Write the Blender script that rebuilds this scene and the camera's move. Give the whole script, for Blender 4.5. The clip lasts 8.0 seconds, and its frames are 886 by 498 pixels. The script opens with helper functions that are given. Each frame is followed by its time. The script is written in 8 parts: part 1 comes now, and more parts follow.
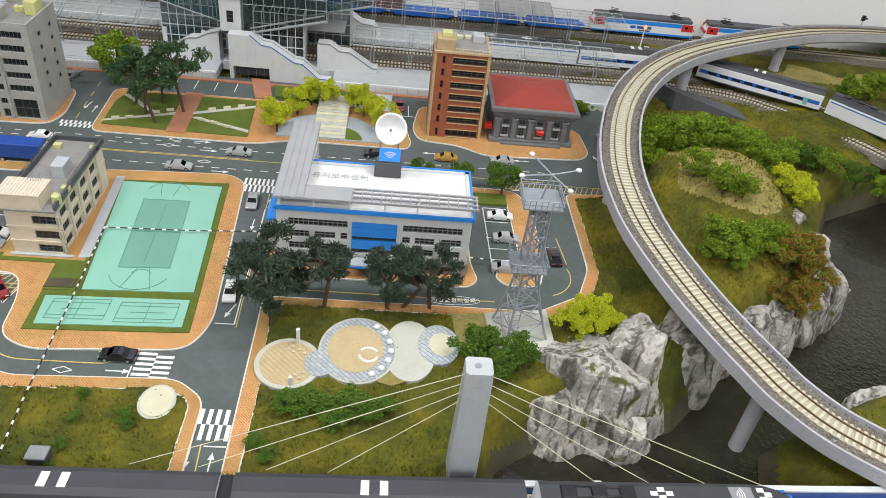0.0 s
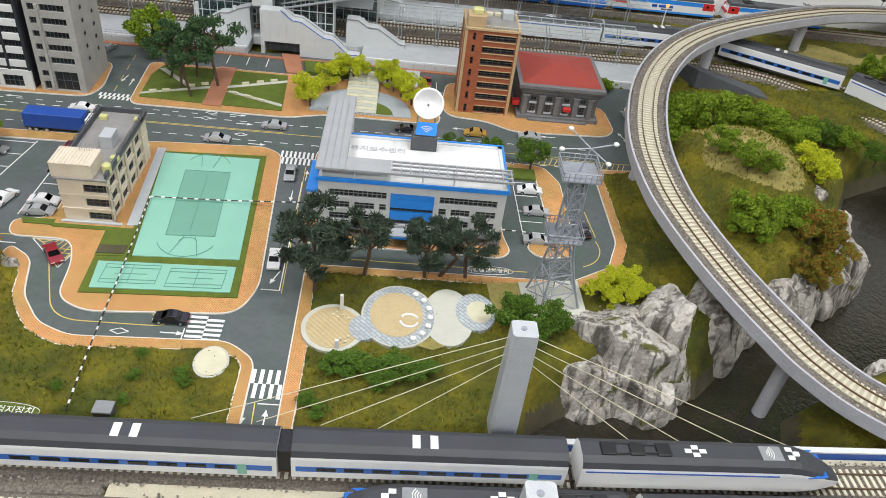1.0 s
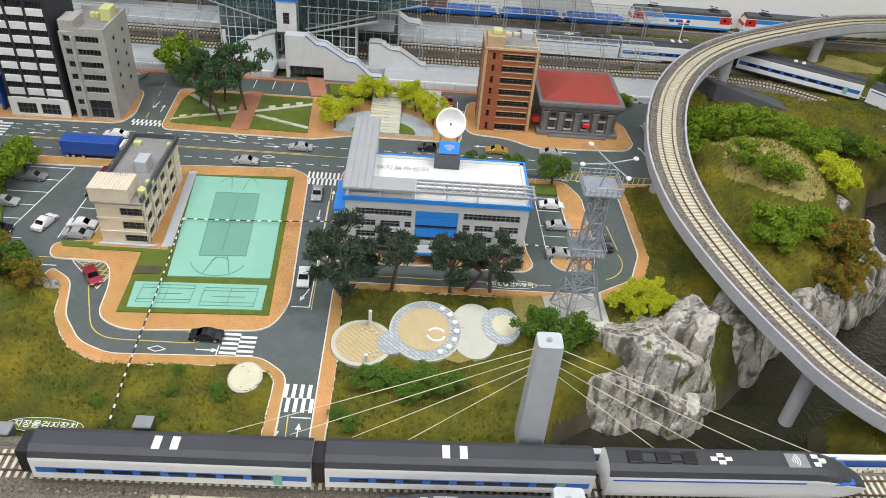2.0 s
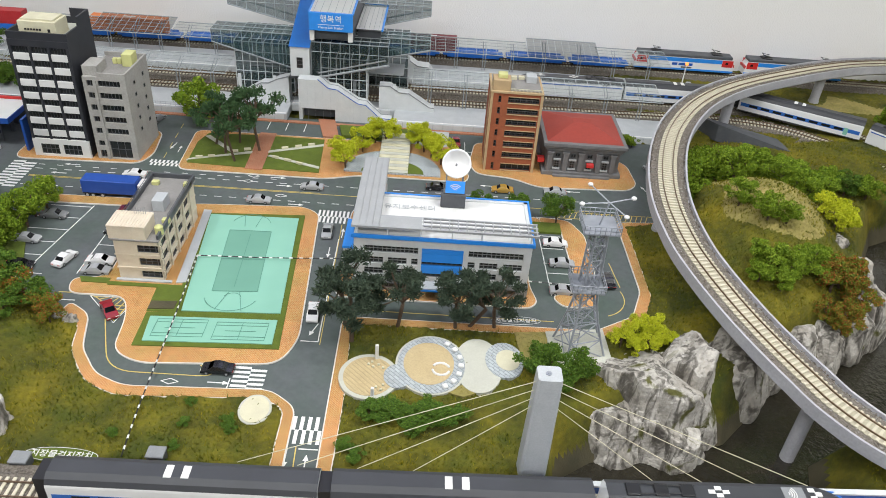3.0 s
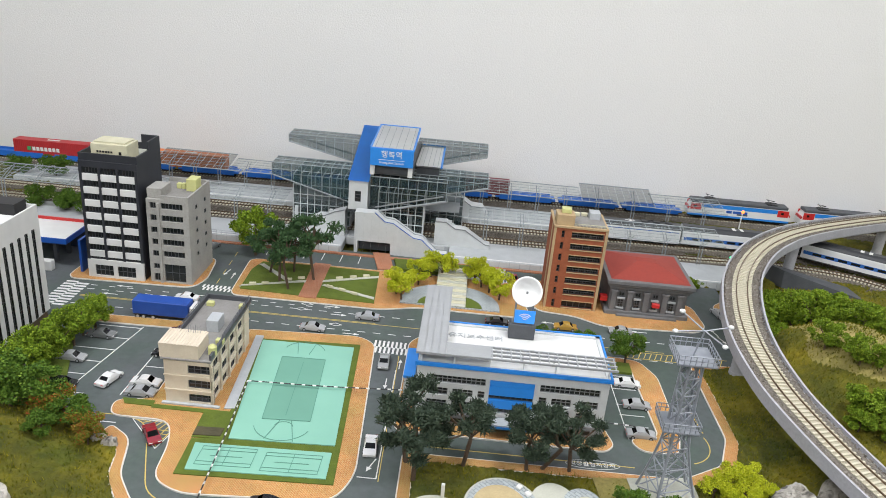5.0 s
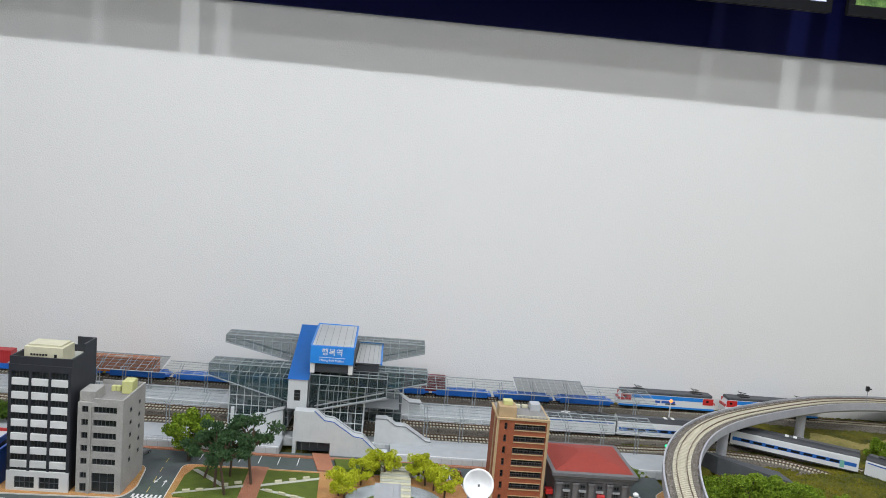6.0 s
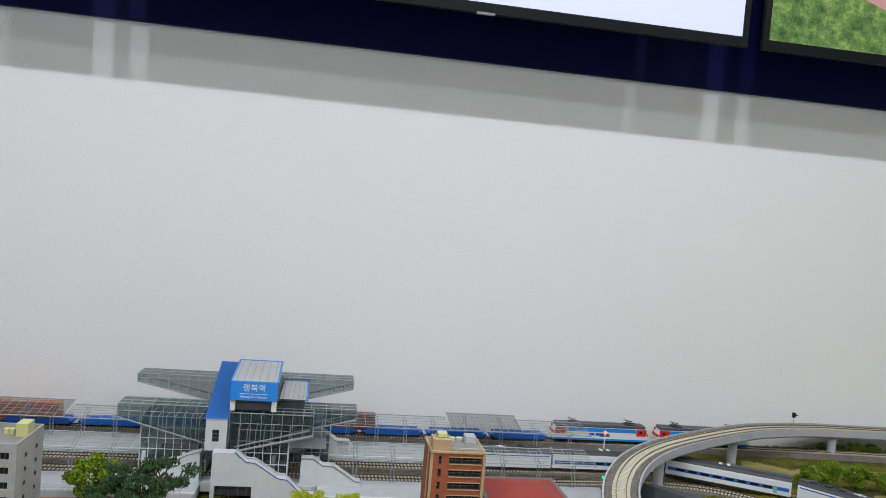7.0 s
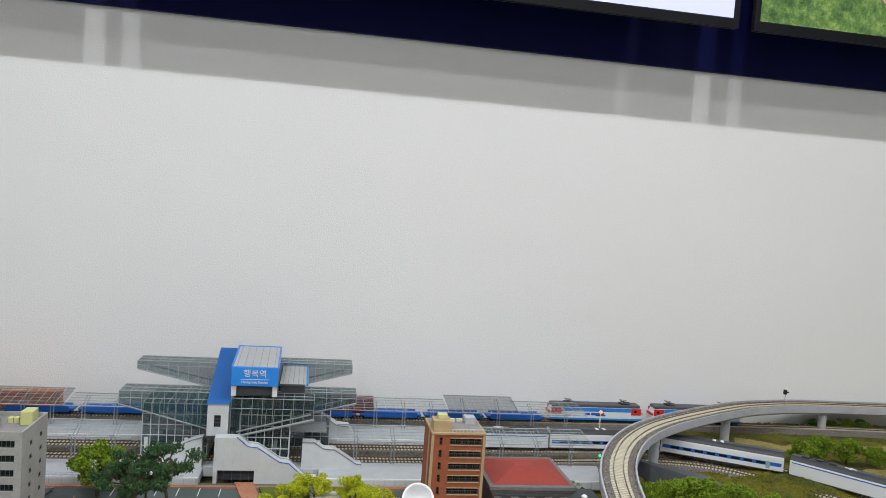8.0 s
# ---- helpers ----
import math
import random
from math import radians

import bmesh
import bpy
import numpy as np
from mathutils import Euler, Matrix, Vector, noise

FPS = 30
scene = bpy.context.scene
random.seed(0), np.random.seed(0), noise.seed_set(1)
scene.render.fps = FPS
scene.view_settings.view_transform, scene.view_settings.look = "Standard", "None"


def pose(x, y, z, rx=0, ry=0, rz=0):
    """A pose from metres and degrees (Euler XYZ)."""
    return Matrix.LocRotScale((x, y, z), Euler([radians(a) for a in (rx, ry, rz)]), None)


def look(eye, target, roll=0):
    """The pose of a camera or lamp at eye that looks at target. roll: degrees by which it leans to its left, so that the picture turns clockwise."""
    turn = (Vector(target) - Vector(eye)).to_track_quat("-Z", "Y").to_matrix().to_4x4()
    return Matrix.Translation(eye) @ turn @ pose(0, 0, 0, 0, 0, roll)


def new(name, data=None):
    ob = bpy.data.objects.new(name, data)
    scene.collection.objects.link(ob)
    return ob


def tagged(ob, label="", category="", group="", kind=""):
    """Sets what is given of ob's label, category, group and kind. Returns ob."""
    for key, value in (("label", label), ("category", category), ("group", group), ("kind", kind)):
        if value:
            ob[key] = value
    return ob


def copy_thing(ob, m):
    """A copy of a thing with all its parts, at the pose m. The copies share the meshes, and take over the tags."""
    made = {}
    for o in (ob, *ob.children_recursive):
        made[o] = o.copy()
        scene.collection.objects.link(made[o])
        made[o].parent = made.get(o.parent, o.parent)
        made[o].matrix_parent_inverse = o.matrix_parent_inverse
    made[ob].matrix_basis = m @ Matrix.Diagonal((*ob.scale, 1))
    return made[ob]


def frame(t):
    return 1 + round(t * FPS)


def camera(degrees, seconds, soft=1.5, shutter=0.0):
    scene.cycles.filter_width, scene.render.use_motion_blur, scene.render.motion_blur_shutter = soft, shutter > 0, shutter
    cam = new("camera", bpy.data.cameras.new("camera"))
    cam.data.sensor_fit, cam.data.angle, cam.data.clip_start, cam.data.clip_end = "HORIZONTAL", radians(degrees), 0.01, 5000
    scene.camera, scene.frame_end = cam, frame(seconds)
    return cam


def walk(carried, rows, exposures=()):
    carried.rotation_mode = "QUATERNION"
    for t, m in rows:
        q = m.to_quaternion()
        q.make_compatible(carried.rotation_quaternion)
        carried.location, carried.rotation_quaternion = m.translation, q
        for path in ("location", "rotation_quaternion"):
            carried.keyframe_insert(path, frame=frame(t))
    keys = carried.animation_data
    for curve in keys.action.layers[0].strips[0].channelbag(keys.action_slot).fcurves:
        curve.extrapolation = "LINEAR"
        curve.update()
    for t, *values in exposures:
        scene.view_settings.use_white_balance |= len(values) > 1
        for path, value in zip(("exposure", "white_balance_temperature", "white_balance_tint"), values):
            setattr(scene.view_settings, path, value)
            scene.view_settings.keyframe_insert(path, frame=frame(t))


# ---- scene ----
cam = camera(61.6, 8.0, soft=0.9)
PATH = [
    (0, (0.056, 0.269, 0.602), (0.217, 1.867, -0.589), 7.3),
    (0.5, (0.024, 0.235, 0.612), (0.195, 1.806, -0.614), 8.2),
    (1, (0.014, 0.238, 0.609), (0.169, 1.802, -0.627), 7.8),
    (1.5, (0.007, 0.234, 0.611), (0.128, 1.807, -0.618), 6.4),
    (3, (0.016, 0.197, 0.636), (0.072, 1.849, -0.489), 4.7),
    (3.5, (0.006, 0.203, 0.636), (0.022, 1.891, -0.435), 4.7),
    (4, (-0.021, 0.203, 0.597), (-0.08, 1.936, -0.4), 4.2),
    (4.2, (-0.03, 0.198, 0.586), (-0.103, 1.945, -0.385), 4.3),
    (5.3, (-0.05, 0.228, 0.569), (-0.06, 2.139, -0.021), 5.2),
    (5.5, (-0.063, 0.224, 0.595), (-0.046, 2.173, 0.144), 5.1),
    (5.9, (-0.072, 0.194, 0.577), (0.024, 2.176, 0.323), 5.0),
    (6, (-0.074, 0.186, 0.565), (0.048, 2.17, 0.344), 5.0),
    (6.5, (-0.075, 0.212, 0.534), (0.156, 2.196, 0.437), 5.1),
    (7, (-0.073, 0.231, 0.525), (0.234, 2.205, 0.444), 4.9),
    (7.5, (-0.069, 0.235, 0.523), (0.271, 2.203, 0.426), 4.6),
    (8, (-0.088, 0.222, 0.525), (0.249, 2.19, 0.403), 4.2),
]
walk(cam, [(t, look(eye, target, roll)) for t, eye, target, roll in PATH],
     exposures=[(0, 0.03, 6700, 10), (1.5, 0.03, 6700, 10), (3.5, 0.08, 6680, 10), (5.5, 0.05, 6550, 10), (6.0, -0.08, 6370, 10), (6.5, -0.25, 6210, 10), (7.0, -0.24, 6360, 10), (8.0, -0.18, 6500, 10)])

# ---- world and light ----
world = bpy.data.worlds.new("world")
scene.world = world
world.use_nodes = True
world.node_tree.nodes["Background"].inputs[0].default_value = (0.9, 0.95, 1.0, 1)
world.node_tree.nodes["Background"].inputs[1].default_value = 0.10


def area_lamp(x, y, z, sx, sy, watts, tint=(0.945, 0.975, 1.0)):
    data = bpy.data.lights.new("ceiling_lamp_light", "AREA")
    data.shape, data.size, data.size_y, data.energy, data.color = "RECTANGLE", sx, sy, watts, tint
    ob = new("ceiling_lamp_light", data)
    ob.matrix_world = pose(x, y, z)
    return ob


CEIL = 1.92
LAMPS = [(-1.10, 0.84, 0.040, 0.045, 8.6), (-0.72, 0.84, 0.040, 0.045, 8.6), (0.33, 0.84, 0.040, 0.045, 8.6), (0.78, 0.84, 0.040, 0.045, 8.6), (1.85, 0.84, 0.040, 0.045, 8.6),
         (-0.9, 0.37, 1.0, 0.08, 3.6), (0.6, 0.37, 1.0, 0.08, 3.6), (1.9, 0.37, 1.0, 0.08, 4.0),
         (-1.0, -1.0, 1.2, 0.4, 26.0), (0.6, -1.0, 1.2, 0.4, 21.0), (2.0, -1.0, 1.0, 0.4, 11.0)]
for lx, ly, sx, sy, watts in LAMPS:
    area_lamp(lx, ly, CEIL - 0.03, sx, sy, watts)

# ---- materials ----
def material(name, colour, rough=0.6, metal=0.0, colour2=None, scale=60.0, bump=0.0, bump_scale=400.0, detail=4.0, contrast=0.5, emit=0.0, coat=0.0, fine=0.0):
    """A surface with two scales of colour variation and a fine relief."""
    m = bpy.data.materials.new(name)
    m.use_nodes = True
    nt = m.node_tree
    b = nt.nodes["Principled BSDF"]
    b.inputs["Roughness"].default_value = rough
    b.inputs["Metallic"].default_value = metal
    b.inputs["Coat Weight"].default_value = coat
    geo = nt.nodes.new("ShaderNodeTexCoord")
    c2 = colour2 or tuple(min(1, c * 0.82) for c in colour)
    n1 = nt.nodes.new("ShaderNodeTexNoise")
    n1.inputs["Scale"].default_value, n1.inputs["Detail"].default_value = scale, detail
    nt.links.new(geo.outputs["Object"], n1.inputs["Vector"])
    ramp = nt.nodes.new("ShaderNodeValToRGB")
    ramp.color_ramp.elements[0].position, ramp.color_ramp.elements[1].position = 0.5 - contrast / 2, 0.5 + contrast / 2
    ramp.color_ramp.elements[0].color, ramp.color_ramp.elements[1].color = (*c2, 1), (*colour, 1)
    nt.links.new(n1.outputs["Fac"], ramp.inputs["Fac"])
    out = ramp.outputs["Color"]
    if fine:
        n3 = nt.nodes.new("ShaderNodeTexNoise")
        n3.inputs["Scale"].default_value, n3.inputs["Detail"].default_value = scale * 9, 3
        nt.links.new(geo.outputs["Object"], n3.inputs["Vector"])
        mul = nt.nodes.new("ShaderNodeMix")
        mul.data_type, mul.blend_type = "RGBA", "OVERLAY"
        mul.inputs["Factor"].default_value = fine
        nt.links.new(out, mul.inputs["A"])
        nt.links.new(n3.outputs["Color"], mul.inputs["B"])
        hue = nt.nodes.new("ShaderNodeRGBToBW")
        nt.links.new(n3.outputs["Color"], hue.inputs[0])
        nt.links.new(hue.outputs[0], mul.inputs["B"])
        out = mul.outputs["Result"]
    nt.links.new(out, b.inputs["Base Color"])
    if bump:
        n2 = nt.nodes.new("ShaderNodeTexNoise")
        n2.inputs["Scale"].default_value, n2.inputs["Detail"].default_value = bump_scale, 3
        nt.links.new(geo.outputs["Object"], n2.inputs["Vector"])
        bp = nt.nodes.new("ShaderNodeBump")
        bp.inputs["Strength"].default_value, bp.inputs["Distance"].default_value = bump, 0.002
        nt.links.new(n2.outputs["Fac"], bp.inputs["Height"])
        nt.links.new(bp.outputs["Normal"], b.inputs["Normal"])
    if emit:
        b.inputs["Emission Color"].default_value = (*colour, 1)
        b.inputs["Emission Strength"].default_value = emit
    return m


def brick_material(name, c1, c2, mortar, size, rough=0.8):
    m = material(name, c1, rough)
    nt = m.node_tree
    b = nt.nodes["Principled BSDF"]
    tc = nt.nodes.new("ShaderNodeTexCoord")
    br = nt.nodes.new("ShaderNodeTexBrick")
    br.inputs["Color1"].default_value, br.inputs["Color2"].default_value, br.inputs["Mortar"].default_value = (*c1, 1), (*c2, 1), (*mortar, 1)
    br.inputs["Scale"].default_value = 1.0
    br.inputs["Brick Width"].default_value, br.inputs["Row Height"].default_value = size * 2, size
    br.inputs["Mortar Size"].default_value = size * 0.10
    br.inputs["Bias"].default_value = -0.1
    mapping = nt.nodes.new("ShaderNodeMapping")
    mapping.inputs["Rotation"].default_value = (0, 0, radians(45))
    nt.links.new(tc.outputs["Object"], mapping.inputs["Vector"])
    nt.links.new(mapping.outputs["Vector"], br.inputs["Vector"])
    ns = nt.nodes.new("ShaderNodeTexNoise")
    ns.inputs["Scale"].default_value = 35
    nt.links.new(tc.outputs["Object"], ns.inputs["Vector"])
    mix = nt.nodes.new("ShaderNodeMix")
    mix.data_type, mix.blend_type = "RGBA", "OVERLAY"
    mix.inputs["Factor"].default_value = 0.35
    nt.links.new(br.outputs["Color"], mix.inputs["A"])
    bw = nt.nodes.new("ShaderNodeRGBToBW")
    nt.links.new(ns.outputs["Color"], bw.inputs[0])
    nt.links.new(bw.outputs[0], mix.inputs["B"])
    nt.links.new(mix.outputs["Result"], b.inputs["Base Color"])
    bp = nt.nodes.new("ShaderNodeBump")
    bp.inputs["Strength"].default_value, bp.inputs["Distance"].default_value = 0.4, 0.0005
    nt.links.new(br.outputs["Fac"], bp.inputs["Height"])
    bp.invert = True
    nt.links.new(bp.outputs["Normal"], b.inputs["Normal"])
    return m


def glass_material(name, tint, rough=0.08, alpha=0.35):
    """Thin tinted sheet: part see-through, part glossy."""
    m = bpy.data.materials.new(name)
    m.use_nodes = True
    b = m.node_tree.nodes["Principled BSDF"]
    b.inputs["Base Color"].default_value = (*tint, 1)
    b.inputs["Roughness"].default_value = rough
    b.inputs["Alpha"].default_value = alpha
    return m


def leaf_material(name, colours, rough=0.75):
    """Leaf colours chosen clump by clump."""
    m = bpy.data.materials.new(name)
    m.use_nodes = True
    nt = m.node_tree
    b = nt.nodes["Principled BSDF"]
    b.inputs["Roughness"].default_value = rough
    b.inputs["Specular IOR Level"].default_value = 0.25
    geo = nt.nodes.new("ShaderNodeNewGeometry")
    ramp = nt.nodes.new("ShaderNodeValToRGB")
    e = ramp.color_ramp.elements
    while len(e) < len(colours):
        e.new(0.5)
    for i, c in enumerate(colours):
        e[i].position, e[i].color = i / max(1, len(colours) - 1), (*c, 1)
    nt.links.new(geo.outputs["Random Per Island"], ramp.inputs["Fac"])
    nt.links.new(ramp.outputs["Color"], b.inputs["Base Color"])
    return m


ASPHALT = material("asphalt", (0.115, 0.125, 0.135), 0.85, colour2=(0.085, 0.093, 0.10), scale=14, bump=0.15, bump_scale=1500, contrast=0.8, fine=0.25)
PAVING = brick_material("orange_brick_paving", (0.58, 0.245, 0.078), (0.45, 0.18, 0.055), (0.62, 0.40, 0.20), 0.0022)
REDPATH = brick_material("red_brick_path", (0.40, 0.15, 0.08), (0.32, 0.12, 0.06), (0.45, 0.25, 0.16), 0.0022)
KERB = material("kerb_stone", (0.72, 0.68, 0.62), 0.8, scale=120)
LAWN = material("flat_lawn", (0.115, 0.155, 0.015), 0.95, colour2=(0.08, 0.115, 0.012), scale=80, bump=0.5, bump_scale=1500, fine=0.5)
GRASS = material("meadow_turf", (0.225, 0.205, 0.012), 0.95, colour2=(0.050, 0.062, 0.005), scale=16, bump=0.8, bump_scale=900, contrast=0.55, detail=8, fine=0.65)
LITTER = material("dry_ground", (0.36, 0.29, 0.10), 0.95, colour2=(0.20, 0.18, 0.045), scale=22, bump=0.6, bump_scale=900, fine=0.5)
MINT = material("mint_court", (0.235, 0.49, 0.385), 0.75, colour2=(0.21, 0.45, 0.35), scale=18, bump=0.05)
MINT_DARK = material("dark_mint_court", (0.145, 0.34, 0.26), 0.75, colour2=(0.13, 0.31, 0.235), scale=18)
MINT_LINE = material("court_line", (0.11, 0.29, 0.225), 0.8)
ROADWHITE = material("road_white_paint", (0.80, 0.80, 0.78), 0.7, colour2=(0.66, 0.66, 0.65), scale=200)
ROADYELLOW = material("road_yellow_paint", (0.68, 0.50, 0.12), 0.7, colour2=(0.55, 0.42, 0.12), scale=200)
WHITE = material("white_plastic", (0.74, 0.74, 0.73), 0.5, colour2=(0.66, 0.66, 0.65), scale=40)
OFFWHITE = material("pale_panel", (0.60, 0.62, 0.63), 0.5, colour2=(0.54, 0.56, 0.57), scale=60, fine=0.15)
CREAM = material("cream_wall", (0.70, 0.62, 0.50), 0.7, colour2=(0.62, 0.54, 0.43), scale=70, fine=0.2)
BLUE = material("blue_trim", (0.022, 0.25, 0.76), 0.4, colour2=(0.02, 0.22, 0.68), scale=50)
DEEPBLUE = material("deep_blue_paint", (0.015, 0.10, 0.45), 0.35, colour2=(0.012, 0.08, 0.38), scale=60)
GREYROOF = material("grey_standing_seam", (0.36, 0.37, 0.38), 0.5, colour2=(0.32, 0.33, 0.34), scale=50, fine=0.15)
PALEGREY = material("pale_grey_paint", (0.46, 0.48, 0.50), 0.55, colour2=(0.40, 0.42, 0.44), scale=60, fine=0.2)
MIDGREY = material("mid_grey_paint", (0.24, 0.25, 0.26), 0.6, colour2=(0.20, 0.21, 0.22), scale=70, fine=0.25)
DARKGREY = material("dark_grey_paint", (0.085, 0.09, 0.10), 0.55, colour2=(0.06, 0.065, 0.075), scale=70, fine=0.2)
CHARCOAL = material("charcoal_facade", (0.028, 0.03, 0.038), 0.55, colour2=(0.02, 0.022, 0.028), scale=60)
BLACK = material("black_plastic", (0.012, 0.012, 0.014), 0.4)
ROOFWHITE = material("white_ribbed_roof", (0.86, 0.86, 0.85), 0.45, colour2=(0.80, 0.80, 0.79), scale=40)
WINDOW = material("dark_window", (0.018, 0.022, 0.024), 0.12, colour2=(0.03, 0.033, 0.032), scale=90, contrast=0.3)
CONCRETE = material("weathered_concrete_tower", (0.40, 0.39, 0.365), 0.85, colour2=(0.32, 0.31, 0.29), scale=40, bump=0.15, fine=0.3)
REDBRICK = material("red_brick_facade", (0.36, 0.105, 0.045), 0.85, colour2=(0.28, 0.08, 0.035), scale=120, bump=0.3, bump_scale=1800, fine=0.4)
TAN = material("tan_pier", (0.50, 0.36, 0.20), 0.8, colour2=(0.42, 0.30, 0.17), scale=90, fine=0.2)
STONEGREY = material("grey_stone_facade", (0.17, 0.17, 0.175), 0.8, colour2=(0.125, 0.125, 0.13), scale=60, bump=0.3, fine=0.35)
REDROOF = material("weathered_red_roof", (0.32, 0.045, 0.03), 0.7, colour2=(0.25, 0.035, 0.025), scale=22, fine=0.2)
ROOFGREY = material("roof_felt", (0.27, 0.26, 0.25), 0.9, colour2=(0.22, 0.21, 0.20), scale=45, bump=0.2, fine=0.3)
YELLOWBOX = material("yellow_green_tank", (0.60, 0.60, 0.26), 0.6, colour2=(0.52, 0.52, 0.22), scale=60)
CONC = material("viaduct_concrete", (0.44, 0.44, 0.47), 0.75, colour2=(0.36, 0.36, 0.39), scale=35, bump=0.2, bump_scale=900, fine=0.25)
RAILDECK = material("slab_track_bed", (0.47, 0.43, 0.33), 0.9, colour2=(0.40, 0.37, 0.28), scale=60, fine=0.3)
SLEEPER = material("cream_concrete_sleeper", (0.62, 0.58, 0.46), 0.85, colour2=(0.54, 0.50, 0.39), scale=90, fine=0.2)
RAIL = material("rusty_brown_rail", (0.15, 0.10, 0.065), 0.4, metal=0.6, colour2=(0.20, 0.14, 0.10), scale=60)
BALLAST = leaf_material("grey_ballast_stone", [(0.11, 0.09, 0.075), (0.26, 0.24, 0.215), (0.17, 0.14, 0.115), (0.36, 0.34, 0.31)], 0.9)
BALLASTBED = material("ballast_bed", (0.22, 0.195, 0.165), 0.95, colour2=(0.10, 0.085, 0.07), scale=420, bump=0.9, bump_scale=700, contrast=0.35, fine=0.5)
ROCK = material("grey_rock", (0.60, 0.575, 0.53), 0.85, colour2=(0.25, 0.225, 0.19), scale=26, bump=0.8, bump_scale=240, contrast=0.5, detail=10, fine=0.55)
WATER = material("dark_river_water", (0.030, 0.026, 0.017), 0.12, colour2=(0.018, 0.016, 0.011), scale=25, bump=0.9, bump_scale=150, coat=0.3)
MUD = material("brown_river_bank", (0.10, 0.085, 0.045), 0.9, colour2=(0.05, 0.045, 0.025), scale=30, bump=0.5)
TRUNK = material("brown_trunk", (0.13, 0.085, 0.055), 0.9, colour2=(0.07, 0.045, 0.03), scale=120, bump=0.5)
LEAF_GREEN = leaf_material("green_foliage", [(0.065, 0.125, 0.008), (0.18, 0.27, 0.014), (0.11, 0.185, 0.010), (0.27, 0.36, 0.03)])
LEAF_DEEP = leaf_material("deep_green_foliage", [(0.030, 0.075, 0.010), (0.09, 0.165, 0.016), (0.055, 0.12, 0.012), (0.13, 0.21, 0.022)])
LEAF_YELLOW = leaf_material("yellow_foliage", [(0.24, 0.30, 0.012), (0.52, 0.55, 0.02), (0.38, 0.44, 0.016), (0.66, 0.64, 0.04)])
LEAF_PINE = leaf_material("dark_pine_needles", [(0.016, 0.030, 0.020), (0.05, 0.07, 0.045), (0.028, 0.048, 0.03), (0.075, 0.10, 0.06)])
LEAF_PINEGREEN = leaf_material("pine_foliage", [(0.022, 0.055, 0.022), (0.055, 0.11, 0.04), (0.035, 0.08, 0.03), (0.075, 0.135, 0.05)])
LEAF_RED = leaf_material("autumn_foliage", [(0.06, 0.11, 0.010), (0.14, 0.20, 0.014), (0.09, 0.15, 0.010), (0.36, 0.06, 0.02), (0.10, 0.14, 0.012), (0.28, 0.12, 0.02), (0.17, 0.20, 0.02)])
BLADES = leaf_material("grass_blades", [(0.05, 0.08, 0.005), (0.22, 0.21, 0.012), (0.13, 0.145, 0.008), (0.38, 0.33, 0.032), (0.075, 0.105, 0.006)], 0.9)
GLASS = glass_material("station_glass", (0.045, 0.095, 0.105), 0.1, 0.46)
CANOPYGLASS = glass_material("canopy_glass", (0.16, 0.23, 0.23), 0.12, 0.17)
SMOKED = glass_material("smoked_panel", (0.035, 0.055, 0.058), 0.10, 0.46)
STEEL = material("grey_painted_steel", (0.33, 0.35, 0.39), 0.45, metal=0.2, colour2=(0.26, 0.28, 0.31), scale=90)
FRAMEGREY = material("grey_window_frame", (0.34, 0.37, 0.385), 0.5, metal=0.2)
SILVER = material("silver_dish", (0.86, 0.86, 0.86), 0.42, metal=0.25)
WALLPAINT = material("white_textured_wall", (0.80, 0.79, 0.775), 0.85, colour2=(0.785, 0.775, 0.76), scale=2.5, bump=0.55, bump_scale=290)
NAVY = material("navy_panel", (0.008, 0.010, 0.085), 0.5, colour2=(0.007, 0.009, 0.075), scale=5)
TVBLACK = material("black_bezel", (0.006, 0.006, 0.008), 0.35)
for m in (NAVY, TVBLACK, GLASS):
    m.node_tree.nodes["Principled BSDF"].inputs["Specular IOR Level"].default_value = 0.12 if m is not GLASS else 0.3
ROOM = material("hall_paint", (0.60, 0.60, 0.59), 0.9, colour2=(0.57, 0.57, 0.56), scale=1)
HALLFLOOR = material("hall_floor", (0.26, 0.25, 0.24), 0.5, scale=3)
LAMPWHITE = material("lamp_diffuser", (1.0, 0.98, 0.95), 0.5, emit=3.0)
SCREEN = material("lit_lavender_screen", (0.62, 0.64, 0.92), 0.35, colour2=(0.58, 0.60, 0.90), scale=2, emit=0.36)
CARS = {n: material(n + "_car_paint", c, 0.25, coat=0.6, colour2=tuple(v * 0.95 for v in c), scale=30) for n, c in
        {"white": (0.75, 0.75, 0.75), "silver": (0.36, 0.37, 0.38), "black": (0.012, 0.012, 0.014), "red": (0.24, 0.012, 0.018),
         "gold": (0.42, 0.25, 0.05), "darkred": (0.14, 0.015, 0.015), "grey": (0.17, 0.175, 0.18)}.items()}
CARGLASS = material("car_glass", (0.015, 0.017, 0.02), 0.08)
TYRE = material("tyre_rubber", (0.012, 0.012, 0.012), 0.7)
TRAINWHITE = material("train_white", (0.76, 0.77, 0.78), 0.3, coat=0.4, colour2=(0.72, 0.73, 0.74), scale=20)
TRAINROOF = material("train_dark_roof", (0.045, 0.048, 0.055), 0.45, colour2=(0.035, 0.037, 0.043), scale=30)
TRAINBLUE = material("train_blue", (0.02, 0.14, 0.52), 0.3, coat=0.4)
TRAINGREEN = material("door_mint", (0.22, 0.50, 0.40), 0.4)
CONT_RED = material("red_container", (0.48, 0.03, 0.035), 0.5, colour2=(0.40, 0.025, 0.03), scale=60)
